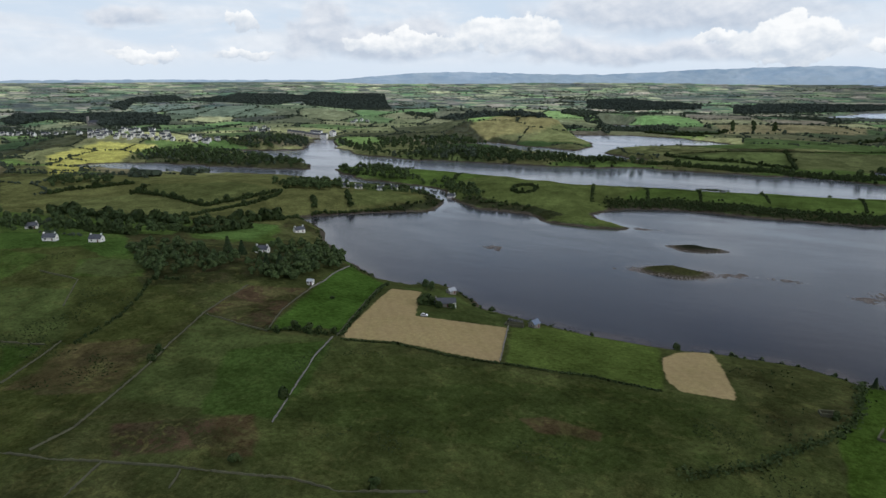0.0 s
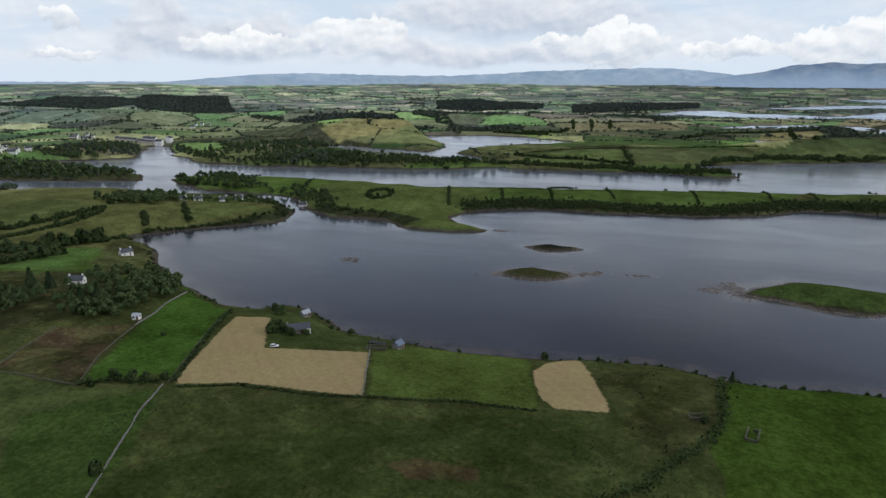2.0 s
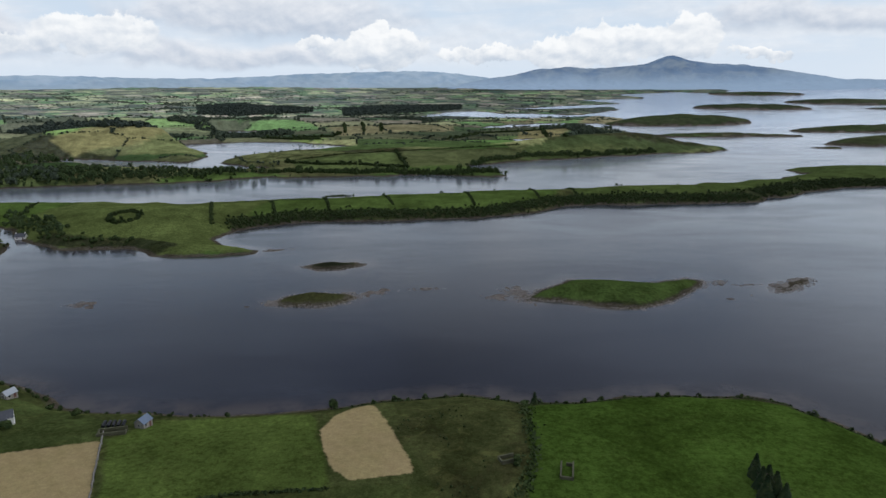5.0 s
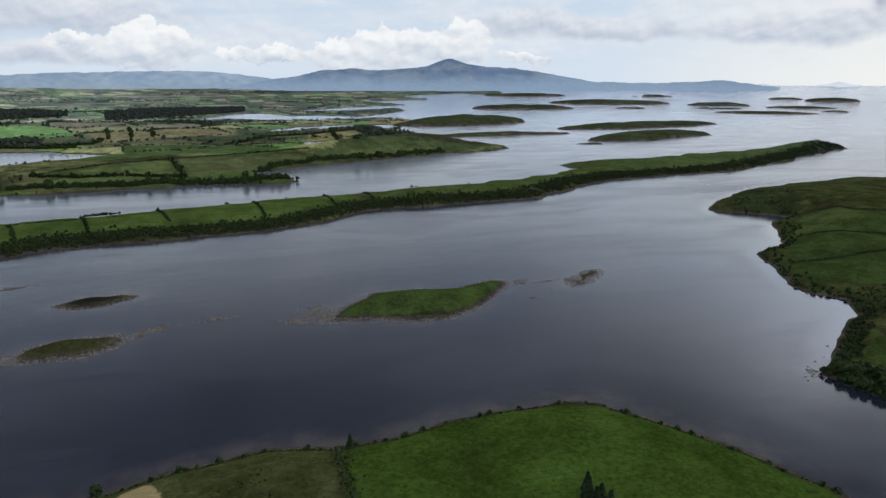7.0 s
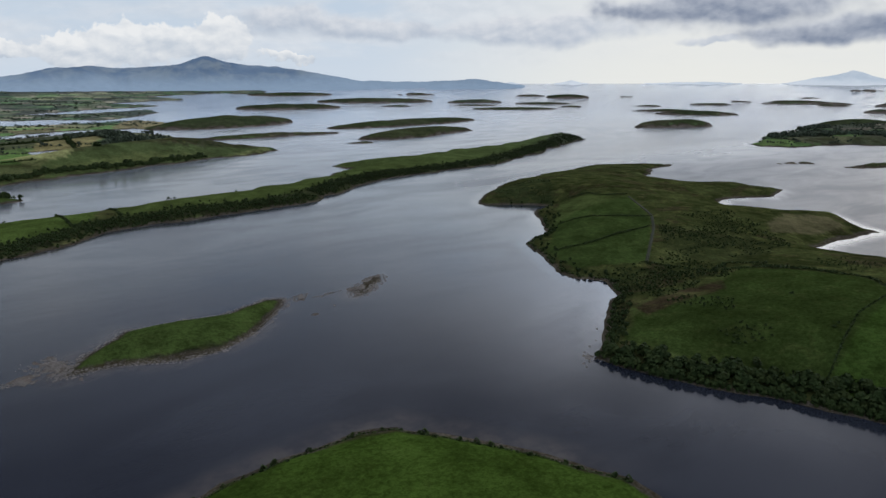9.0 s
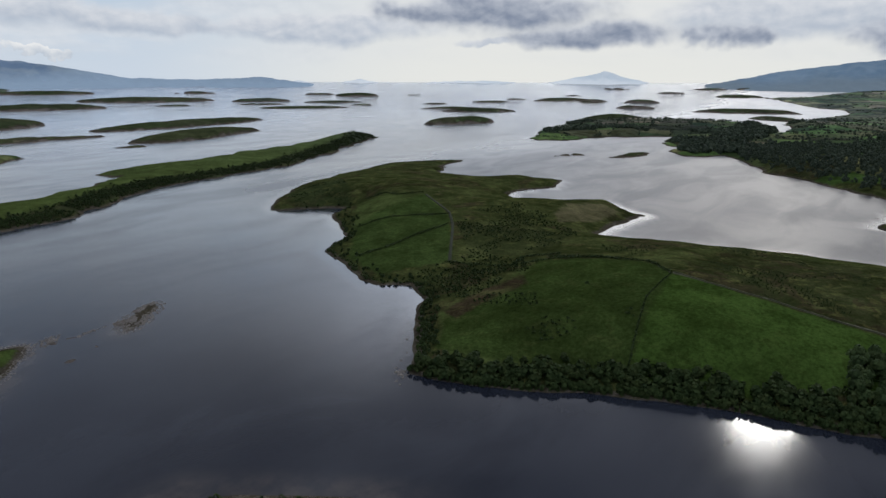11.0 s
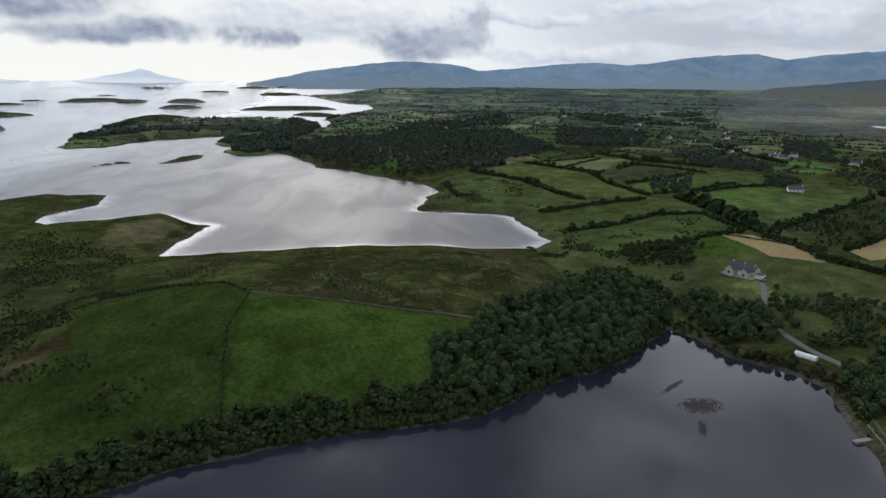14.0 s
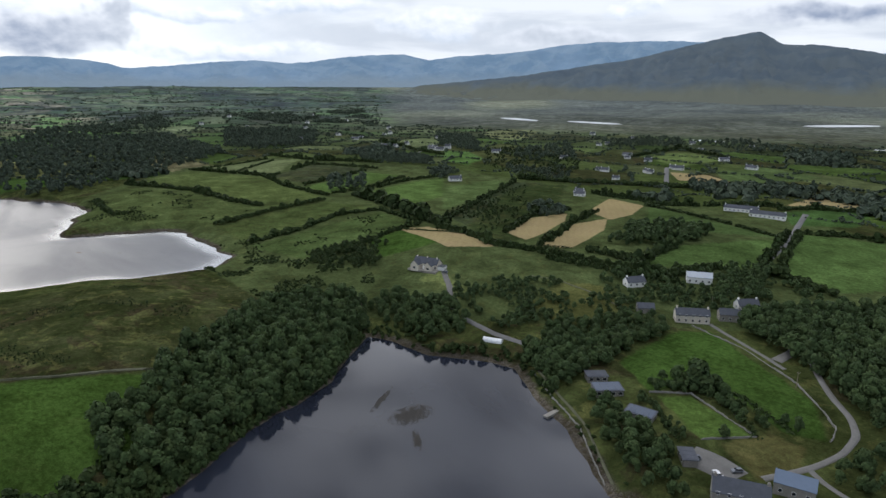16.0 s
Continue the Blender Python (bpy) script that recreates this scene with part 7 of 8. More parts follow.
SMALL = house_kind("small_cottage", 9.0, 5.6, 2.7, "small white cottage with a slate roof among garden trees")
TERRACE = house_kind("terrace_house", 9, 8.5, 6.2, "pale terraced town house with a slate roof", CREAM, chimneys=1)
def settle(ob, spots):
    """Houses of one kind, each at its place and turn."""
    for x, y, turn in spots:
        tagged(stand(ob, x, y, turn, ob.name in USED), group="white country houses")
        USED.add(ob.name)


settle(SMALL, [(-448, 226, 30), (-555, 232, 60), (-348, 290, 25), (-400, 378, 70), (-490, 567, 40), (-468, 608, 20), (-476, 208, 40), (-505, 560, 20), (-468, 581, 60), (-396, 626, 10)])
settle(COTTAGE, [(290, -194, 60), (603, -380, 30), (615, -392, 10), (716, -544, 20), (675, -583, -20), (1149, -419, 0), (1092, -500, 30), (509, -538, 10), (857, -602, 50), (-1647, 827, 10), (-1232, 1429, 30), (-1226, 1486, 0)])
settle(COTTAGE, [(347, -166, 70), (1180, -1010, 20), (760, -690, 40), (900, -1000, 30)])
settle(BUNGALOW, [(751, -313, 70), (1173, -450, 20), (1071, -504, 30), (1183, -436, 60), (831, -725, 20), (672, -646, 30), (623, -750, 10), (1353, -472, 50), (1161, -459, 10), (980, -560, 40)])
settle(SMALL, [(1182, -499, 20), (1116, -521, 30), (968, -803, 10), (973, -832, 40), (807, -697, 20), (727, -544, 20), (659, -502, 30), (668, -581, 20), (689, -657, 25), (633, -760, 20), (1070, -1022, 10), (802, -886, 20), (526, -544, 20), (1387, -504, 30), (1459, -601, 20), (792, -1030, 10)])
settle(BUNGALOW, [(1250, -620, 20), (1500, -500, 0), (1420, -380, 20), (700, -800, 50)])
settle(VILLA, [(-1274, 702, 20), (-1253, 713, 50), (-1236, 727, 0), (-1229, 746, 30), (-1197, 744, 10), (-1189, 764, 60), (-1151, 763, 20), (-1123, 755, 40), (-1077, 778, 0), (-1055, 787, 30), (-1083, 836, 60), (-1665, 703, 20), (-1736, 771, 40), (-1592, 729, 10), (-1266, 1092, 20), (-1223, 1081, 50)])
settle(VILLA, [(-1300, 730, 15), (-1320, 712, 45), (-1265, 750, 5), (-1215, 780, 35), (-1180, 790, 70), (-1340, 740, 25), (-1380, 760, 10), (-1700, 740, 0), (-1640, 720, 30), (-1610, 760, 60), (-1250, 690, 80), (-1110, 800, 20), (-1240, 765, 12), (-1285, 765, 40), (-1170, 735, 25), (-1350, 705, 10)])
settle(VILLA, [(1109, -507, 10), (1091, -534, 40), (2256, -755, 0), (2125, -427, 30), (1930, -600, 20), (1700, -500, 40), (1650, -720, 10), (2000, -760, 30), (1800, -380, 20), (1500, -640, 15), (2350, -640, 5), (1950, -300, 60)])
TOWN = house_kind("town_house", 8.4, 6.0, 4.6, "pale rendered town house with a slate roof", windows=False)
for px in (-2.7, 0.0, 2.7):
    for s in (-1, 1):
        window_on(TOWN, px, s * 3.0, 3.0, 1.1, 1.2), window_on(TOWN, px, s * 3.0, 0.8, 1.1, 1.2)
settle(TOWN, [(-1274, 685, 30), (-1280, 700, 30), (-1245, 691, 28), (-1264, 714, 28), (-1213, 702, 25), (-1235, 725, 25), (-1208, 717, 20), (-1188, 714, 20), (-1204, 734, 115), (-1183, 730, 20), (-1160, 734, 18), (-1169, 750, 110),
              (-1137, 738, 15), (-1159, 764, 15), (-1127, 748, 15), (-1138, 766, 100), (-1108, 752, 10), (-1225, 712, 25), (-1252, 703, 30), (-1195, 724, 20)])
settle(TOWN, [(-1660, 694, 40), (-1792, 760, 40), (-1636, 702, 35), (-1805, 787, 130), (-1664, 733, 40), (-1630, 738, 30), (-1676, 782, 120), (-1594, 762, 30), (-1577, 772, 30), (-1720, 720, 35), (-1700, 765, 40), (-1745, 790, 40)])
settle(TOWN, [(-1101, 788, 10), (-1080, 782, 10), (-1090, 800, 100), (-1062, 789, 15), (-1070, 805, 15), (-1276, 1091, 20), (-1300, 1126, 20), (-1246, 1092, 110), (-1285, 1142, 20), (-1241, 1115, 20), (-1587, 931, 30), (-1560, 960, 30), (-1484, 961, 30), (-1260, 1475, 10), (-1254, 1494, 10)])
for k in range(9):
    tagged(stand(TERRACE, -1143 + 9.2 * k * 0.94, 1092 + 9.2 * k * 0.34, 20, k > 0), group="terrace by the quay")

# long white terraces along the village road
ROW = house_kind("village_row", 30, 6.5, 3.4, "long white rendered row of houses with slate roofs", rise=0.38)
stand(ROW, 439, -427, 25, False), stand(ROW, 410, -422, 22)
# the old manor farmhouse and its range
stand(house_kind("farmhouse", 17.5, 6.8, 4.5, "old pale rendered farmhouse with a slate roof", CREAM), 296, -152, 48, False)
stand(house_kind("farm_wing", 11, 6.0, 3.9, "ivy-dark masonry wing with a slate roof", GREYSTONE, chimneys=1), 286, -171, 46, False)
stand(house_kind("barn", 15, 8, 4.0, "white barn with a pale sheet metal roof", WHITE, TIN, 0, 0.3, True, "barn"), 331, -208, 40, False)
stand(house_kind("shed", 9, 6, 3.0, "grey masonry outhouse with a slate roof", GREYSTONE, SLATE, 0, 0.35, True, "shed"), 318, -141, 50, False)
stand(house_kind("shed", 5.0, 3.6, 2.3, "grey boat shed with a metal roof on the shore", GREYSTONE, TIN, 0, 0.4, True, "shed"), -199, 309, 70, False)
cottage = house_kind("cottage", 10.0, 5.2, 2.3, "low stone cottage with a dark slate roof and one white gable", GREYSTONE, chimneys=1, rise=0.46)
part("gable_annex", gable_walls(2.4, 4.6, 2.5, 2.2), WHITE, cottage, "white rendered gable end").matrix_basis = pose(6.1, 0, 0)
part("annex_roof", gable_roof(2.4, 4.6, 2.5, 2.2, 0.2, 0.15), SLATE, cottage).matrix_basis = pose(6.1, 0, 0)
stand(cottage, -187, 281, 33, False)
stand(house_kind("shed", 3.6, 3.2, 2.3, "small pale blue shed by the field gate", WHITE, TIN, 0, 0.3, True, "shed"), -270, 258, 20, False)
stand(house_kind("boathouse", 4.8, 4.2, 2.6, "grey shed with a blue-grey metal roof on the shore", GREYSTONE, BLUEROOF, 0, 0.4), -130, 283, 75, False)


def ruin(x, y, L, W, turn, label):
    """A roofless stone byre: four walls with a doorway gap."""
    home = new("ruin")
    for n, (a, b, c, d) in enumerate(((-L / 2, L / 2, -W / 2, -W / 2 + 0.55), (-L / 2, L / 2, W / 2 - 0.55, W / 2), (-L / 2, -L / 2 + 0.55, -W / 2 + 0.56, W / 2 - 0.56), (L / 2 - 0.55, L / 2, -W / 2 + 0.56, 0.3))):
        part("wall", box(a, b, c, d, -0.8, 1.6 - 0.2 * n, 0.05), MOSSY, home)
    home.matrix_basis = pose(x, y, ground_z(x, y), 0, 0, turn)
    return tagged(home, label, "ruin")


ruin(27, 248, 9, 4.5, 78, "roofless dark stone byre in a field")
ruin(8, 255, 6, 4, 20, "broken stone byre beside a thorn")
ruin(-138, 275, 10, 4.5, 15, "low dark roofless yard walls")


def large_house(x, y, turn):
    """The large house above the cove: two crossing slate roofs with front gables, a bay and chimneys."""
    home = new("large_house")
    part("wall", gable_walls(22, 9, 4.4, 4.0), CREAM, home)
    part("roof", gable_roof(22, 9, 4.4, 4.0), SLATE, home)
    for dx, w, out in ((-6.5, 7.0, 3.2), (5.5, 6.0, 2.6)):
        wing = gable_walls(w + 3, w, 4.2, w * 0.5)
        wing.transform(pose(dx, -4.0 - out / 2, 0, 0, 0, 90))
        gable = part("gable", wing, CREAM, home)
        top = gable_roof(w + 3.2, w, 4.2, w * 0.5)
        top.transform(pose(dx, -4.0 - out / 2, 0, 0, 0, 90))
        part("gable_roof", top, SLATE, gable)
        y0 = -4.0 - out / 2 - (w + 3) / 2
        window_on(home, dx, y0, 0.8, 2.4, 1.8)
    for dx in (-9.5, 0.0, 9.0):
        chimney_on(home, dx, 8.3, CREAM)
    for dx in (-1.2, 1.2, 9.6):
        window_on(home, dx, -4.5, 0.9, 1.4, 1.6)
    part("porch", box(-1.2, 1.2, -6.2, -4.5, 0, 2.6, 0.05), WHITE, home)
    part("terrace", box(-13, 13, -10.5, -4.6, -1.6, 0.12, 0.05), GREYSTONE, home, "pale stone terrace with steps")
    annex = part("annex", box(11.0, 16.5, -3.2, 3.0, -1.0, 3.0, 0.05), WHITE, home)
    part("annex_roof", box(10.8, 16.8, -3.5, 3.3, 3.0, 3.25, 0.04), SLATE, annex)
    home.matrix_basis = pose(x, y, ground_z(x, y) + 0.3, 0, 0, turn) @ Matrix.Diagonal((0.8, 0.8, 0.8, 1))
    return tagged(home, "large cream house with steep slate gables and stone terrace", "house")


large_house(444, -77, 118 + 90)


def flat_house(x, y, L, W, turn, roof, label, rows):
    """A low modern building with a shallow sheet roof laid in long panels."""
    home = new("pavilion")
    part("wall", box(-L / 2, L / 2, -W / 2, W / 2, -1.2, 2.5, 0.04), GREYSTONE, home)
    roof_ob = part("roof", box(-L / 2 - 0.4, L / 2 + 0.4, -W / 2 - 0.4, W / 2 + 0.4, 2.5, 2.75, 0.05), SLATE, home)
    for k in range(rows):
        x0 = -L / 2 + 0.2 + k * (L - 0.4) / rows
        part("roof_panel", box(x0 + 0.06, x0 + (L - 0.4) / rows - 0.06, -W / 2 + 0.4, W / 2 - 0.4, 2.75, 2.87, 0.02), roof, roof_ob)
    for k in range(max(2, int(L / 3))):
        for s in (-1, 1):
            window_on(home, -L / 2 + (k + 0.5) * L / max(2, int(L / 3)), s * W / 2, 0.6, 1.8, 1.5)
    home.matrix_basis = pose(x, y, ground_z(x, y) + 0.1, 0, 0, turn)
    return tagged(home, label, "building")


flat_house(270, -58, 12, 8, 58, PANEL, "low garden building with blue-grey panelled roof", 4)
flat_house(281, -63, 9, 6, 58, SLATE, "small dark-roofed outbuilding in a garden", 3)
flat_house(248, -53, 11, 7, 20, PANEL, "low glazed building with dark panelled roof", 6)
flat_house(219, -43, 8, 5, -40, SLATE, "small grey store in a farm yard", 3)
stand(house_kind("courtyard_house", 17, 8, 4.6, "grey slate-roofed house beside a gravel yard", GREYSTONE), 196, -38, 35, False)
stand(house_kind("courtyard_wing", 12, 6.5, 4.2, "masonry wing with a pale roof beside a yard", GREYSTONE, BLUEROOF, 0), 188, -56, 25, False)


def polytunnel(x, y, L, W, turn):
    tunnel = new("polytunnel")
    bm = bmesh.new()
    ends = []
    for px in (-L / 2, -L / 4, 0, L / 4, L / 2):
        ends.append([bm.verts.new((px, W / 2 * math.cos(k * math.pi / 10), W * 0.5 * math.sin(k * math.pi / 10) - 0.1)) for k in range(11)])
    for a, b in zip(ends, ends[1:]):
        for k in range(10):
            bm.faces.new((a[k], a[k + 1], b[k + 1], b[k]))
    bm.faces.new(ends[0][::-1]), bm.faces.new(ends[-1])
    part("cover", bm, FILM, tunnel)
    for px in (-L / 2, -L / 4, 0, L / 4, L / 2):
        hoop = bmesh.new()
        for k in range(10):
            a, b = (k * math.pi / 10, (k + 1) * math.pi / 10)
            y0, z0, y1, z1 = (W / 2 + 0.03) * math.cos(a), (W / 2 + 0.03) * math.sin(a) - 0.1, (W / 2 + 0.03) * math.cos(b), (W / 2 + 0.03) * math.sin(b) - 0.1
            q = [hoop.verts.new(p) for p in ((px - 0.05, y0, z0), (px + 0.05, y0, z0), (px + 0.05, y1, z1), (px - 0.05, y1, z1))]
            hoop.faces.new(q)
        part("hoop", hoop, TIN, tunnel)
    part("door", box(L / 2 - 0.02, L / 2 + 0.05, -0.7, 0.7, 0, 2.0), FRAME, tunnel)
    tunnel.matrix_basis = pose(x, y, ground_z(x, y) + 0.1, 0, 0, turn)
    return tagged(tunnel, "white plastic polytunnel on grass above the cove", "polytunnel")


polytunnel(342, -52, 10, 4, 35)


def car(x, y, turn, paint, label):
    """A small hatchback: shell, glasshouse and four wheels."""
    ob = new("car")
    bm = bmesh.new()
    shape = [(-2.05, 0.35), (-2.0, 0.85), (-1.2, 0.95), (1.0, 0.98), (1.9, 0.82), (2.05, 0.4)]
    a = [bm.verts.new((px, -0.85, pz)) for px, pz in shape]
    b = [bm.verts.new((px, 0.85, pz)) for px, pz in shape]
    for k in range(6):
        bm.faces.new((a[k], a[(k + 1) % 6], b[(k + 1) % 6], b[k]))
    bm.faces.new(a), bm.faces.new(b[::-1])
    bmesh.ops.recalc_face_normals(bm, faces=bm.faces[:])
    part("body", bm, paint, ob)
    bm = bmesh.new()
    low, high = [(-1.75, -0.8), (0.95, -0.8), (0.95, 0.8), (-1.75, 0.8)], [(-1.45, -0.62), (0.25, -0.62), (0.25, 0.62), (-1.45, 0.62)]
    a, b = [bm.verts.new((px, py, 0.93)) for px, py in low], [bm.verts.new((px, py, 1.45)) for px, py in high]
    for k in range(4):
        bm.faces.new((a[k], a[(k + 1) % 4], b[(k + 1) % 4], b[k]))
    bm.faces.new(b), bm.faces.new(a[::-1])
    part("cabin_glass", bm, GLASS, ob)
    part("roof", box(-1.48, 0.28, -0.64, 0.64, 1.44, 1.5, 0.02), paint, ob)
    for wx in (-1.3, 1.3):
        for wy in (-0.8, 0.8):
            bm = bmesh.new()
            bmesh.ops.create_cone(bm, cap_ends=True, segments=14, radius1=0.32, radius2=0.32, depth=0.2, matrix=pose(wx, wy, 0.32, 90))
            wheel = part("wheel", bm, TYRE, ob)
            bm = bmesh.new()
            bmesh.ops.create_cone(bm, cap_ends=True, segments=10, radius1=0.2, radius2=0.2, depth=0.22, matrix=pose(wx, wy, 0.32, 90))
            part("hub", bm, TIN, wheel)
    ob.matrix_basis = pose(x, y, ground_z(x, y) + 0.16, 0, 0, turn)
    return tagged(ob, label, "car", "parked cars")


car(-182, 254, 20, CARWHITE, "white hatchback parked at the stubble's edge")
car(208, -44, -30, CARWHITE, "white hatchback parked on pale gravel")
car(205, -43, -30, CARWHITE, "white hatchback parked on pale gravel")
car(218, -46, 40, CARGREY, "grey hatchback parked beside a store")
car(205, -51, 60, CARGREY, "dark grey hatchback parked by a hedge")
car(325, -65, -20, CARWHITE, "white hatchback on the grey lane")
car(428, -80, 30, CARGREY, "grey hatchback parked below the large house")


def church(x, y, turn):
    ob = new("church")
    part("nave", gable_walls(26, 10, 8, 6), GREYSTONE, ob)
    part("roof", gable_roof(26, 10, 8, 6), SLATE, ob)
    tower = part("tower", box(-17.5, -12.9, -3.6, 3.6, -1, 24, 0.1), GREYSTONE, ob, "square grey church tower with corner pinnacles")
    for px in (-17, -13.4):
        for py in (-3.1, 3.1):
            part("pinnacle", box(px - 0.4, px + 0.4, py - 0.4, py + 0.4, 24, 26.5, 0.1), GREYSTONE, tower)
    for k in range(5):
        for s in (-1, 1):
            window_on(ob, -10 + k * 5, s * 5, 2.5, 1.4, 3.6)
    ob.matrix_basis = pose(x, y, ground_z(x, y), 0, 0, turn)
    return tagged(ob, "grey stone church with a square tower", "church")


church(-1825, 1002, 35)
QUAY = house_kind("warehouse", 16, 11, 9.5, "tall pale apartment block on the quay", WHITE, SLATE, 0, 0.35)
for k, (x, y, turn) in enumerate([(-1094, 1124, 15), (-1076, 1121, 15), (-1058, 1120, 15), (-1049, 1140, 105)]):
    tagged(stand(QUAY, x, y, turn, k > 0), group="quayside blocks")


# stone slip and boulders by the cove
def boulder_kind(seed):
    g = np.random.default_rng(seed)
    bm = bmesh.new()
    bmesh.ops.create_icosphere(bm, subdivisions=2, radius=0.6)
    for v in bm.verts:
        v.co *= 0.8 + 0.4 * g.uniform()
        v.co.z *= 0.65
    me = bpy.data.meshes.new("boulder")
    bm.to_mesh(me)
    bm.free()
    me.materials.append(ROCK)
    return me


BOULDERS = [boulder_kind(200 + k) for k in range(4)]
g = random.Random(5)
for k, (x, y) in enumerate([(249, 309), (252, 306), (246, 303), (256, 284), (254, 296), (258, 278), (253, 312), (261, 315), (247, 300), (270, 318), (284, 328), (263, 268), (240, 300)]):
    ob = new("boulder", BOULDERS[k % 4])
    s = g.uniform(0.7, 1.6)
    ob.matrix_basis = pose(x, y, max(ground_z(x, y), -0.25) + 0.15 * s, 0, 0, g.uniform(0, 360)) @ Matrix.Diagonal((s, s * 0.8, s * 0.8, 1))
    tagged(ob, "weed-darkened shore boulder at the waterline", "boulder", "shore boulders")
pier = new("slipway")
part("deck", box(-6, 6, -1.1, 1.1, -2.5, 0.55, 0.08), GREYSTONE, pier, "pale concrete deck")
part("kerb", box(-6, 6, 1.12, 1.4, -2.5, 0.75, 0.05), GREYSTONE, pier)
pier.matrix_basis = pose(276, -33, 0.35, 0, 0, 100)
tagged(pier, "small pale concrete slipway into the cove", "slipway")


# wrack and mud that dry out in the cove
WEED = plain_mat("dark_wrack", (0.030, 0.027, 0.023), 0.8, 0.5, 0.7, bumpy=0.05)


def weed_bank(cx, cy, rx, ry, turn, count, label):
    """Low mats of wrack awash, close in the middle and loose at the rim."""
    g = np.random.default_rng(int(cx * 7 + cy))
    a, q = g.uniform(0, 2 * np.pi, count), g.uniform(0, 1, count) ** 0.6
    c, s = math.cos(radians(turn)), math.sin(radians(turn))
    u, v = rx * q * np.cos(a), ry * q * np.sin(a)
    x, y = cx + u * c - v * s, cy + u * s + v * c
    k = np.arange(8) * np.pi / 4
    r = 1 + 0.25 * np.sin(k * 3)
    verts = np.r_[[(0, 0, 0.10)], np.c_[0.7 * r * np.cos(k), 0.7 * r * np.sin(k), np.full(8, 0.07)], np.c_[r * np.cos(k), r * np.sin(k), np.full(8, -0.05)]]
    faces = np.array([(0, 1 + i, 1 + (i + 1) % 8) for i in range(8)] + [(1 + i, 9 + i, 9 + (i + 1) % 8) for i in range(8)] + [(1 + i, 9 + (i + 1) % 8, 1 + (i + 1) % 8) for i in range(8)])
    size = (1.25 - q) * g.uniform(0.5, 1.5, count)
    vv, f, _ = scatter((verts, faces), x, y, np.zeros(count), size, g.uniform(0, 6.28, count), g.uniform(0, 1, count), 0.5 / np.maximum(size, 0.3))
    tagged(new("wrack", mesh_from("wrack", vv, f, WEED)), label, "wrack", kind="stuff")


weed_bank(308, 18, 11, 7, 100, 420, "dark mat of wrack awash in the cove")
weed_bank(290, 26, 8, 1.6, 155, 60, "thin trail of dark wrack in the cove")
weed_bank(326, 22, 13, 1.6, 130, 70, "thin trail of dark wrack in the cove")

BALE = plain_mat("black_wrap", (0.018, 0.018, 0.022), 0.35, 0.2, 0.6)
for k in range(15):
    bm = bmesh.new()
    bmesh.ops.create_cone(bm, cap_ends=True, segments=14, radius1=0.66, radius2=0.66, depth=1.25, matrix=pose(0, 0, 0.60, 90))
    bmesh.ops.bevel(bm, geom=[e for e in bm.edges if e.calc_face_angle(0) > 0.8], offset=0.10, segments=2, affect="EDGES")
    me = bpy.data.meshes.new("silage_bale")
    bm.to_mesh(me)
    bm.free()
    me.materials.append(BALE)
    px, py = -144.5 + 1.7 * (k % 5) - 0.7 * (k // 5), 281.0 + 0.35 * (k % 5) + 2.0 * (k // 5)
    bale = new("silage_bale", me)
    bale.matrix_basis = pose(px, py, ground_z(px, py), 0, 0, 8)
    tagged(bale, "black plastic-wrapped round silage bale in a yard", "bale", "silage bales in the yard")

# loose stones on the shallows round the islets
def reef_stones(name, cx, cy, rx, ry, turn, count, label):
    """Flat stones strewn over a shallow, thickest in its middle."""
    g = np.random.default_rng(int(abs(cx) * 31 + abs(cy)))
    a, q = g.uniform(0, 2 * np.pi, count), np.sqrt(g.uniform(0, 1, count)) * g.uniform(0.5, 1.15, count)
    c, s = math.cos(radians(turn)), math.sin(radians(turn))
    u, v = rx * q * np.cos(a), ry * q * np.sin(a)
    x, y = cx + u * c - v * s, cy + u * s + v * c
    keep = wave(x, y, 6, 95) + 0.5 * wave(x, y, 2.2, 96) > -0.15
    x, y = x[keep], y[keep]
    z, inland = height(x, y)
    ok = inland < 2.5
    x, y, z = x[ok], y[ok], np.maximum(z[ok], -0.06)
    n = len(x)
    k = np.arange(6) * np.pi / 3
    top = np.c_[0.62 * np.cos(k), 0.62 * np.sin(k), np.full(6, 0.26)]
    foot = np.c_[np.cos(k), np.sin(k), np.full(6, -0.2)]
    verts = np.r_[foot, top, [(0.0, 0.0, 0.34)]]
    faces = np.array([(i, (i + 1) % 6, 6 + (i + 1) % 6) for i in range(6)] + [(i, 6 + (i + 1) % 6, 6 + i) for i in range(6)] + [(6 + i, 6 + (i + 1) % 6, 12) for i in range(6)])
    v, f, t = scatter((verts, faces), x, y, z, g.lognormal(-0.75, 0.45, n).clip(0.2, 1.3), g.uniform(0, 6.28, n), g.uniform(0, 1, n), g.uniform(0.5, 1.1, n))
    tagged(new(name, mesh_from(name, v, f, SHINGLE)), label, "stones", kind="stuff")


WRACK = "weed-stained stones on a shallow reef"
for px, py, rx, ry, turn, count in ((-58, 466, 18, 5, 20, 420), (-25, 474, 15, 3, 5, 160), (37, 462, 12, 19, 30, 1100), (22, 454, 13, 6, 10, 320), (178, 484, 9, 5, 40, 220),
                                    (228, 479, 24, 9, 38, 1300), (-246, 447, 11, 6, 0, 260), (-124, 447, 9, 6, 0, 160), (-152, 582, 14, 4, 0, 160), (246, 305, 9, 4, 30, 200), (195, 478, 11, 2, 10, 90)):
    reef_stones("reef_stones", px, py, rx, ry, turn, count, WRACK)


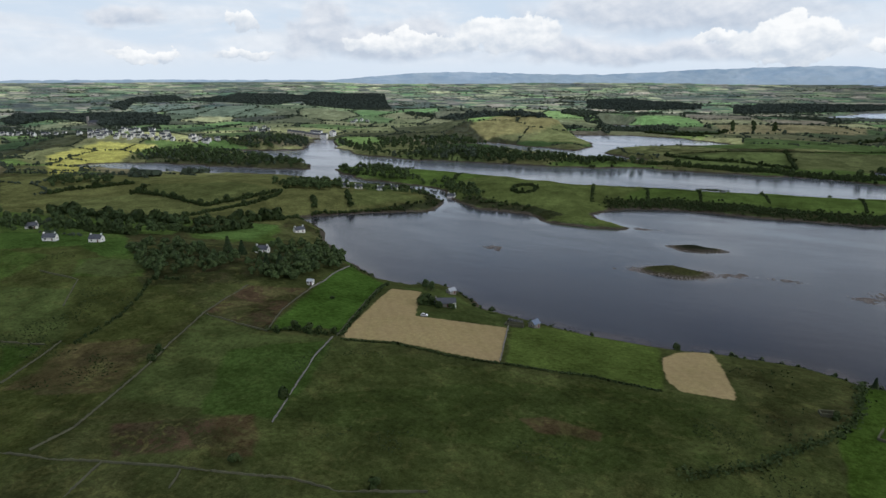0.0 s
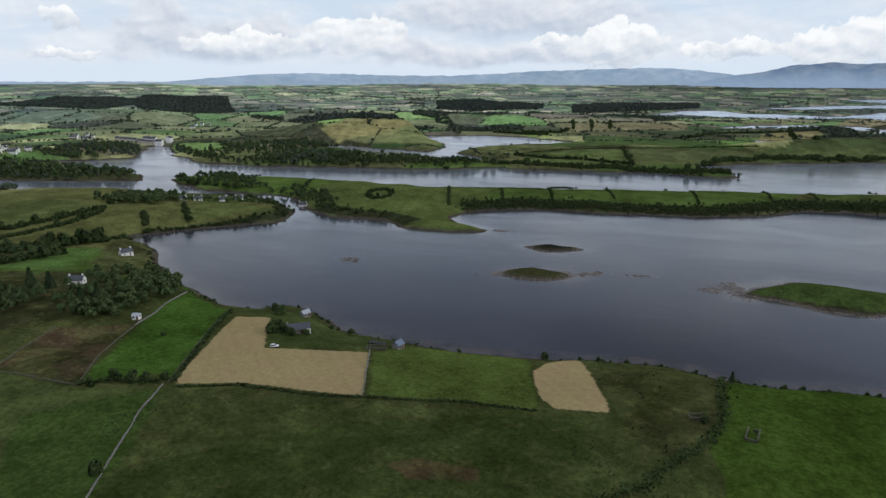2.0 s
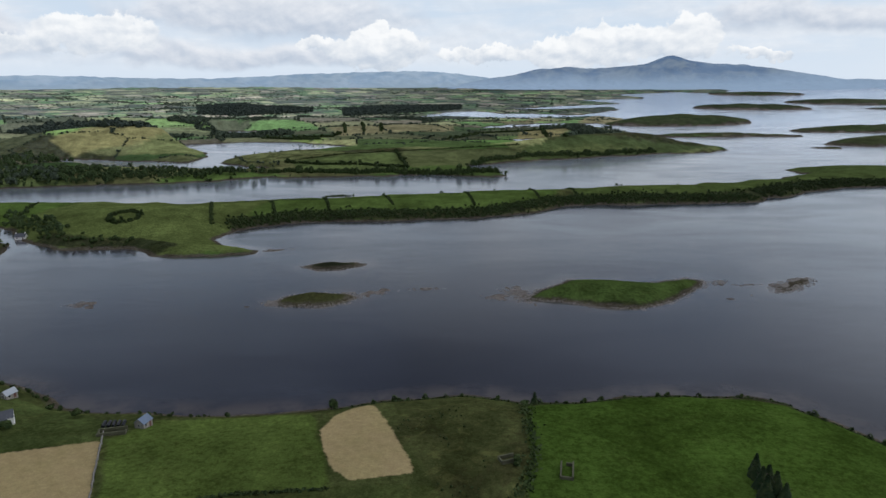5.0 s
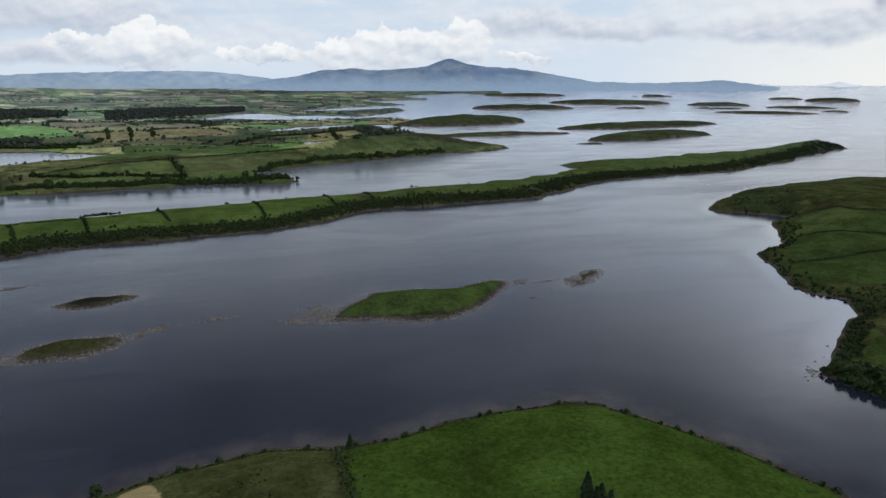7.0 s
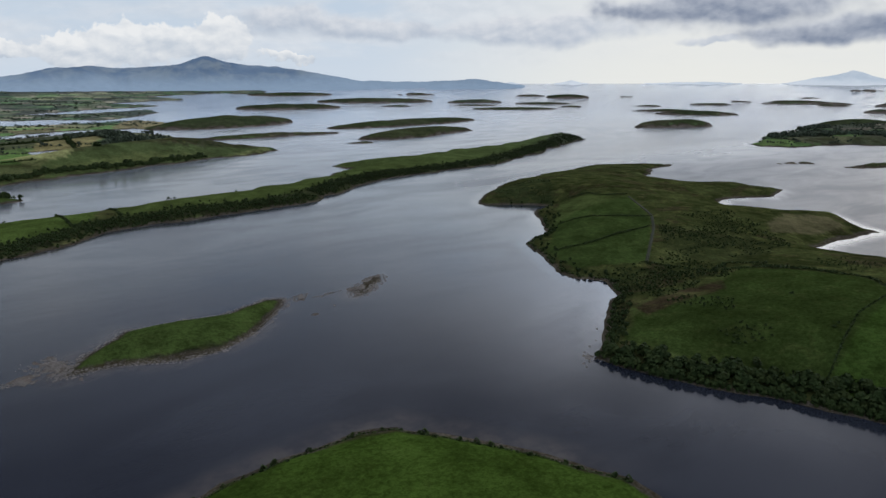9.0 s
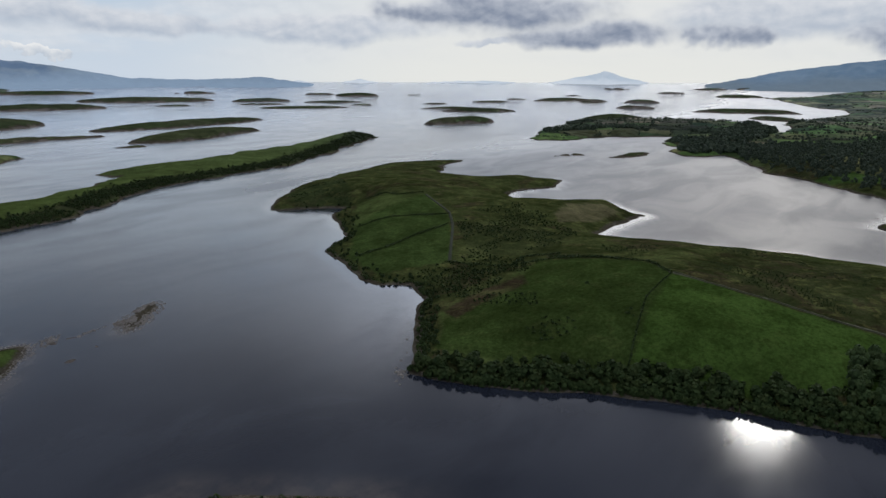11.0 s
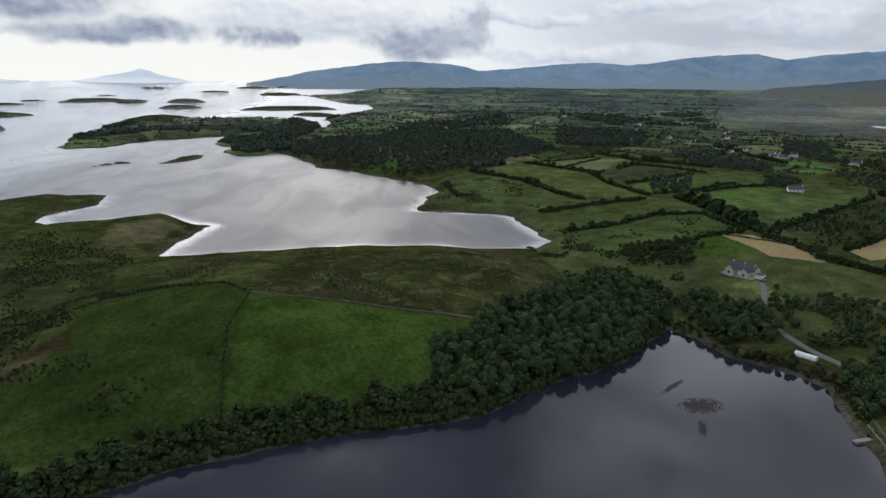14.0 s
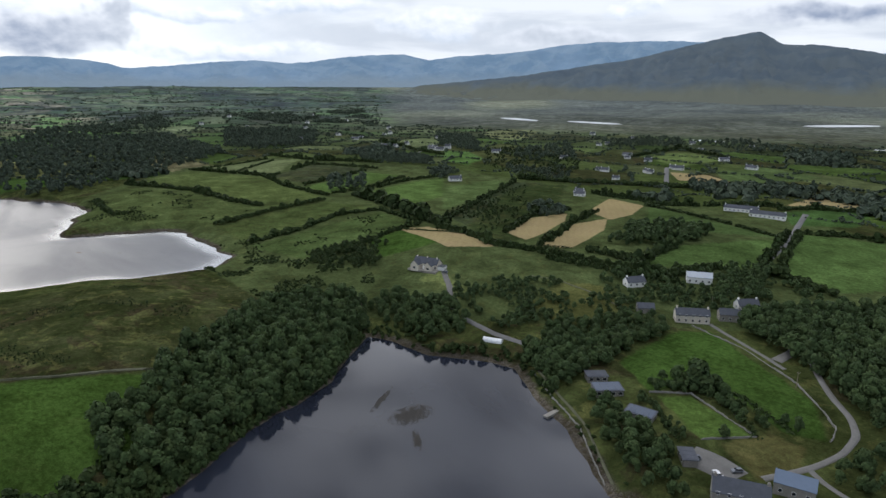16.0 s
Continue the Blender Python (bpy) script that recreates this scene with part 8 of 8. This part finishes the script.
def ring_stones(outline, reach, count, label):
    """A narrow apron of small stones round an islet, along its waterline."""
    g = np.random.default_rng(int(abs(outline[0][0]) * 13 + count))
    xs, ys = np.array(outline).T
    x, y = g.uniform(xs.min() - 14, xs.max() + 14, 60 * count), g.uniform(ys.min() - 14, ys.max() + 14, 60 * count)
    z, inland = height(x, y)
    ok = (inland > -reach * (0.6 + 0.8 * np.abs(wave(x, y, 12, 97)))) & (inland < 1.6)
    x, y, z = x[ok][:count], y[ok][:count], np.maximum(z[ok][:count], -0.05)
    n = len(x)
    k = np.arange(5) * np.pi * 0.4
    verts = np.r_[np.c_[np.cos(k), np.sin(k), np.full(5, -0.2)], np.c_[0.6 * np.cos(k), 0.6 * np.sin(k), np.full(5, 0.3)]]
    faces = np.array([(i, (i + 1) % 5, 5 + (i + 1) % 5) for i in range(5)] + [(i, 5 + (i + 1) % 5, 5 + i) for i in range(5)] + [(5, 6, 7), (5, 7, 8), (5, 8, 9)])
    v, f, _ = scatter((verts, faces), x, y, z, g.lognormal(-0.95, 0.4, n).clip(0.2, 1.0), g.uniform(0, 6.28, n), g.uniform(0, 1, n), g.uniform(0.5, 1.1, n))
    tagged(new("shore_stones", mesh_from("shore_stones", v, f, SHINGLE)), label, "stones", kind="stuff")


ring_stones(GREEN_ISLE, 3.2, 2600, "grey stones along the green islet's waterline")
ring_stones(LOW_ISLE, 4.0, 1300, "grey stones along the low islet's waterline")
ring_stones(BACK_ISLE, 2.2, 700, "dark stones along the far islet's waterline")
ring_stones(LONE_ISLE, 5.0, 900, "grey stones round the lone islet")


def service_pole(x, y, high, label):
    """A timber pole with a cross-arm and two insulators."""
    pole = new("service_pole")
    bm = bmesh.new()
    bmesh.ops.create_cone(bm, cap_ends=True, segments=8, radius1=0.17, radius2=0.11, depth=high + 1, matrix=pose(0, 0, (high - 1) / 2))
    part("shaft", bm, TIMBER, pole)
    arm = part("cross_arm", box(-0.8, 0.8, -0.06, 0.06, high - 0.6, high - 0.46, 0.01), TIMBER, pole)
    for px in (-0.65, 0.65):
        part("insulator", box(px - 0.06, px + 0.06, -0.06, 0.06, high - 0.46, high - 0.28, 0.02), FRAME, arm)
    pole.matrix_basis = pose(x, y, ground_z(x, y), 0, 0, 40)
    return tagged(pole, label, "pole", "service poles")


service_pole(224, -124, 7.5, "grey timber service pole beside a meadow wall")
service_pole(300, -176, 7.5, "grey timber service pole by the farmhouse")
service_pole(414, -330, 8.0, "grey timber service pole at a copse")
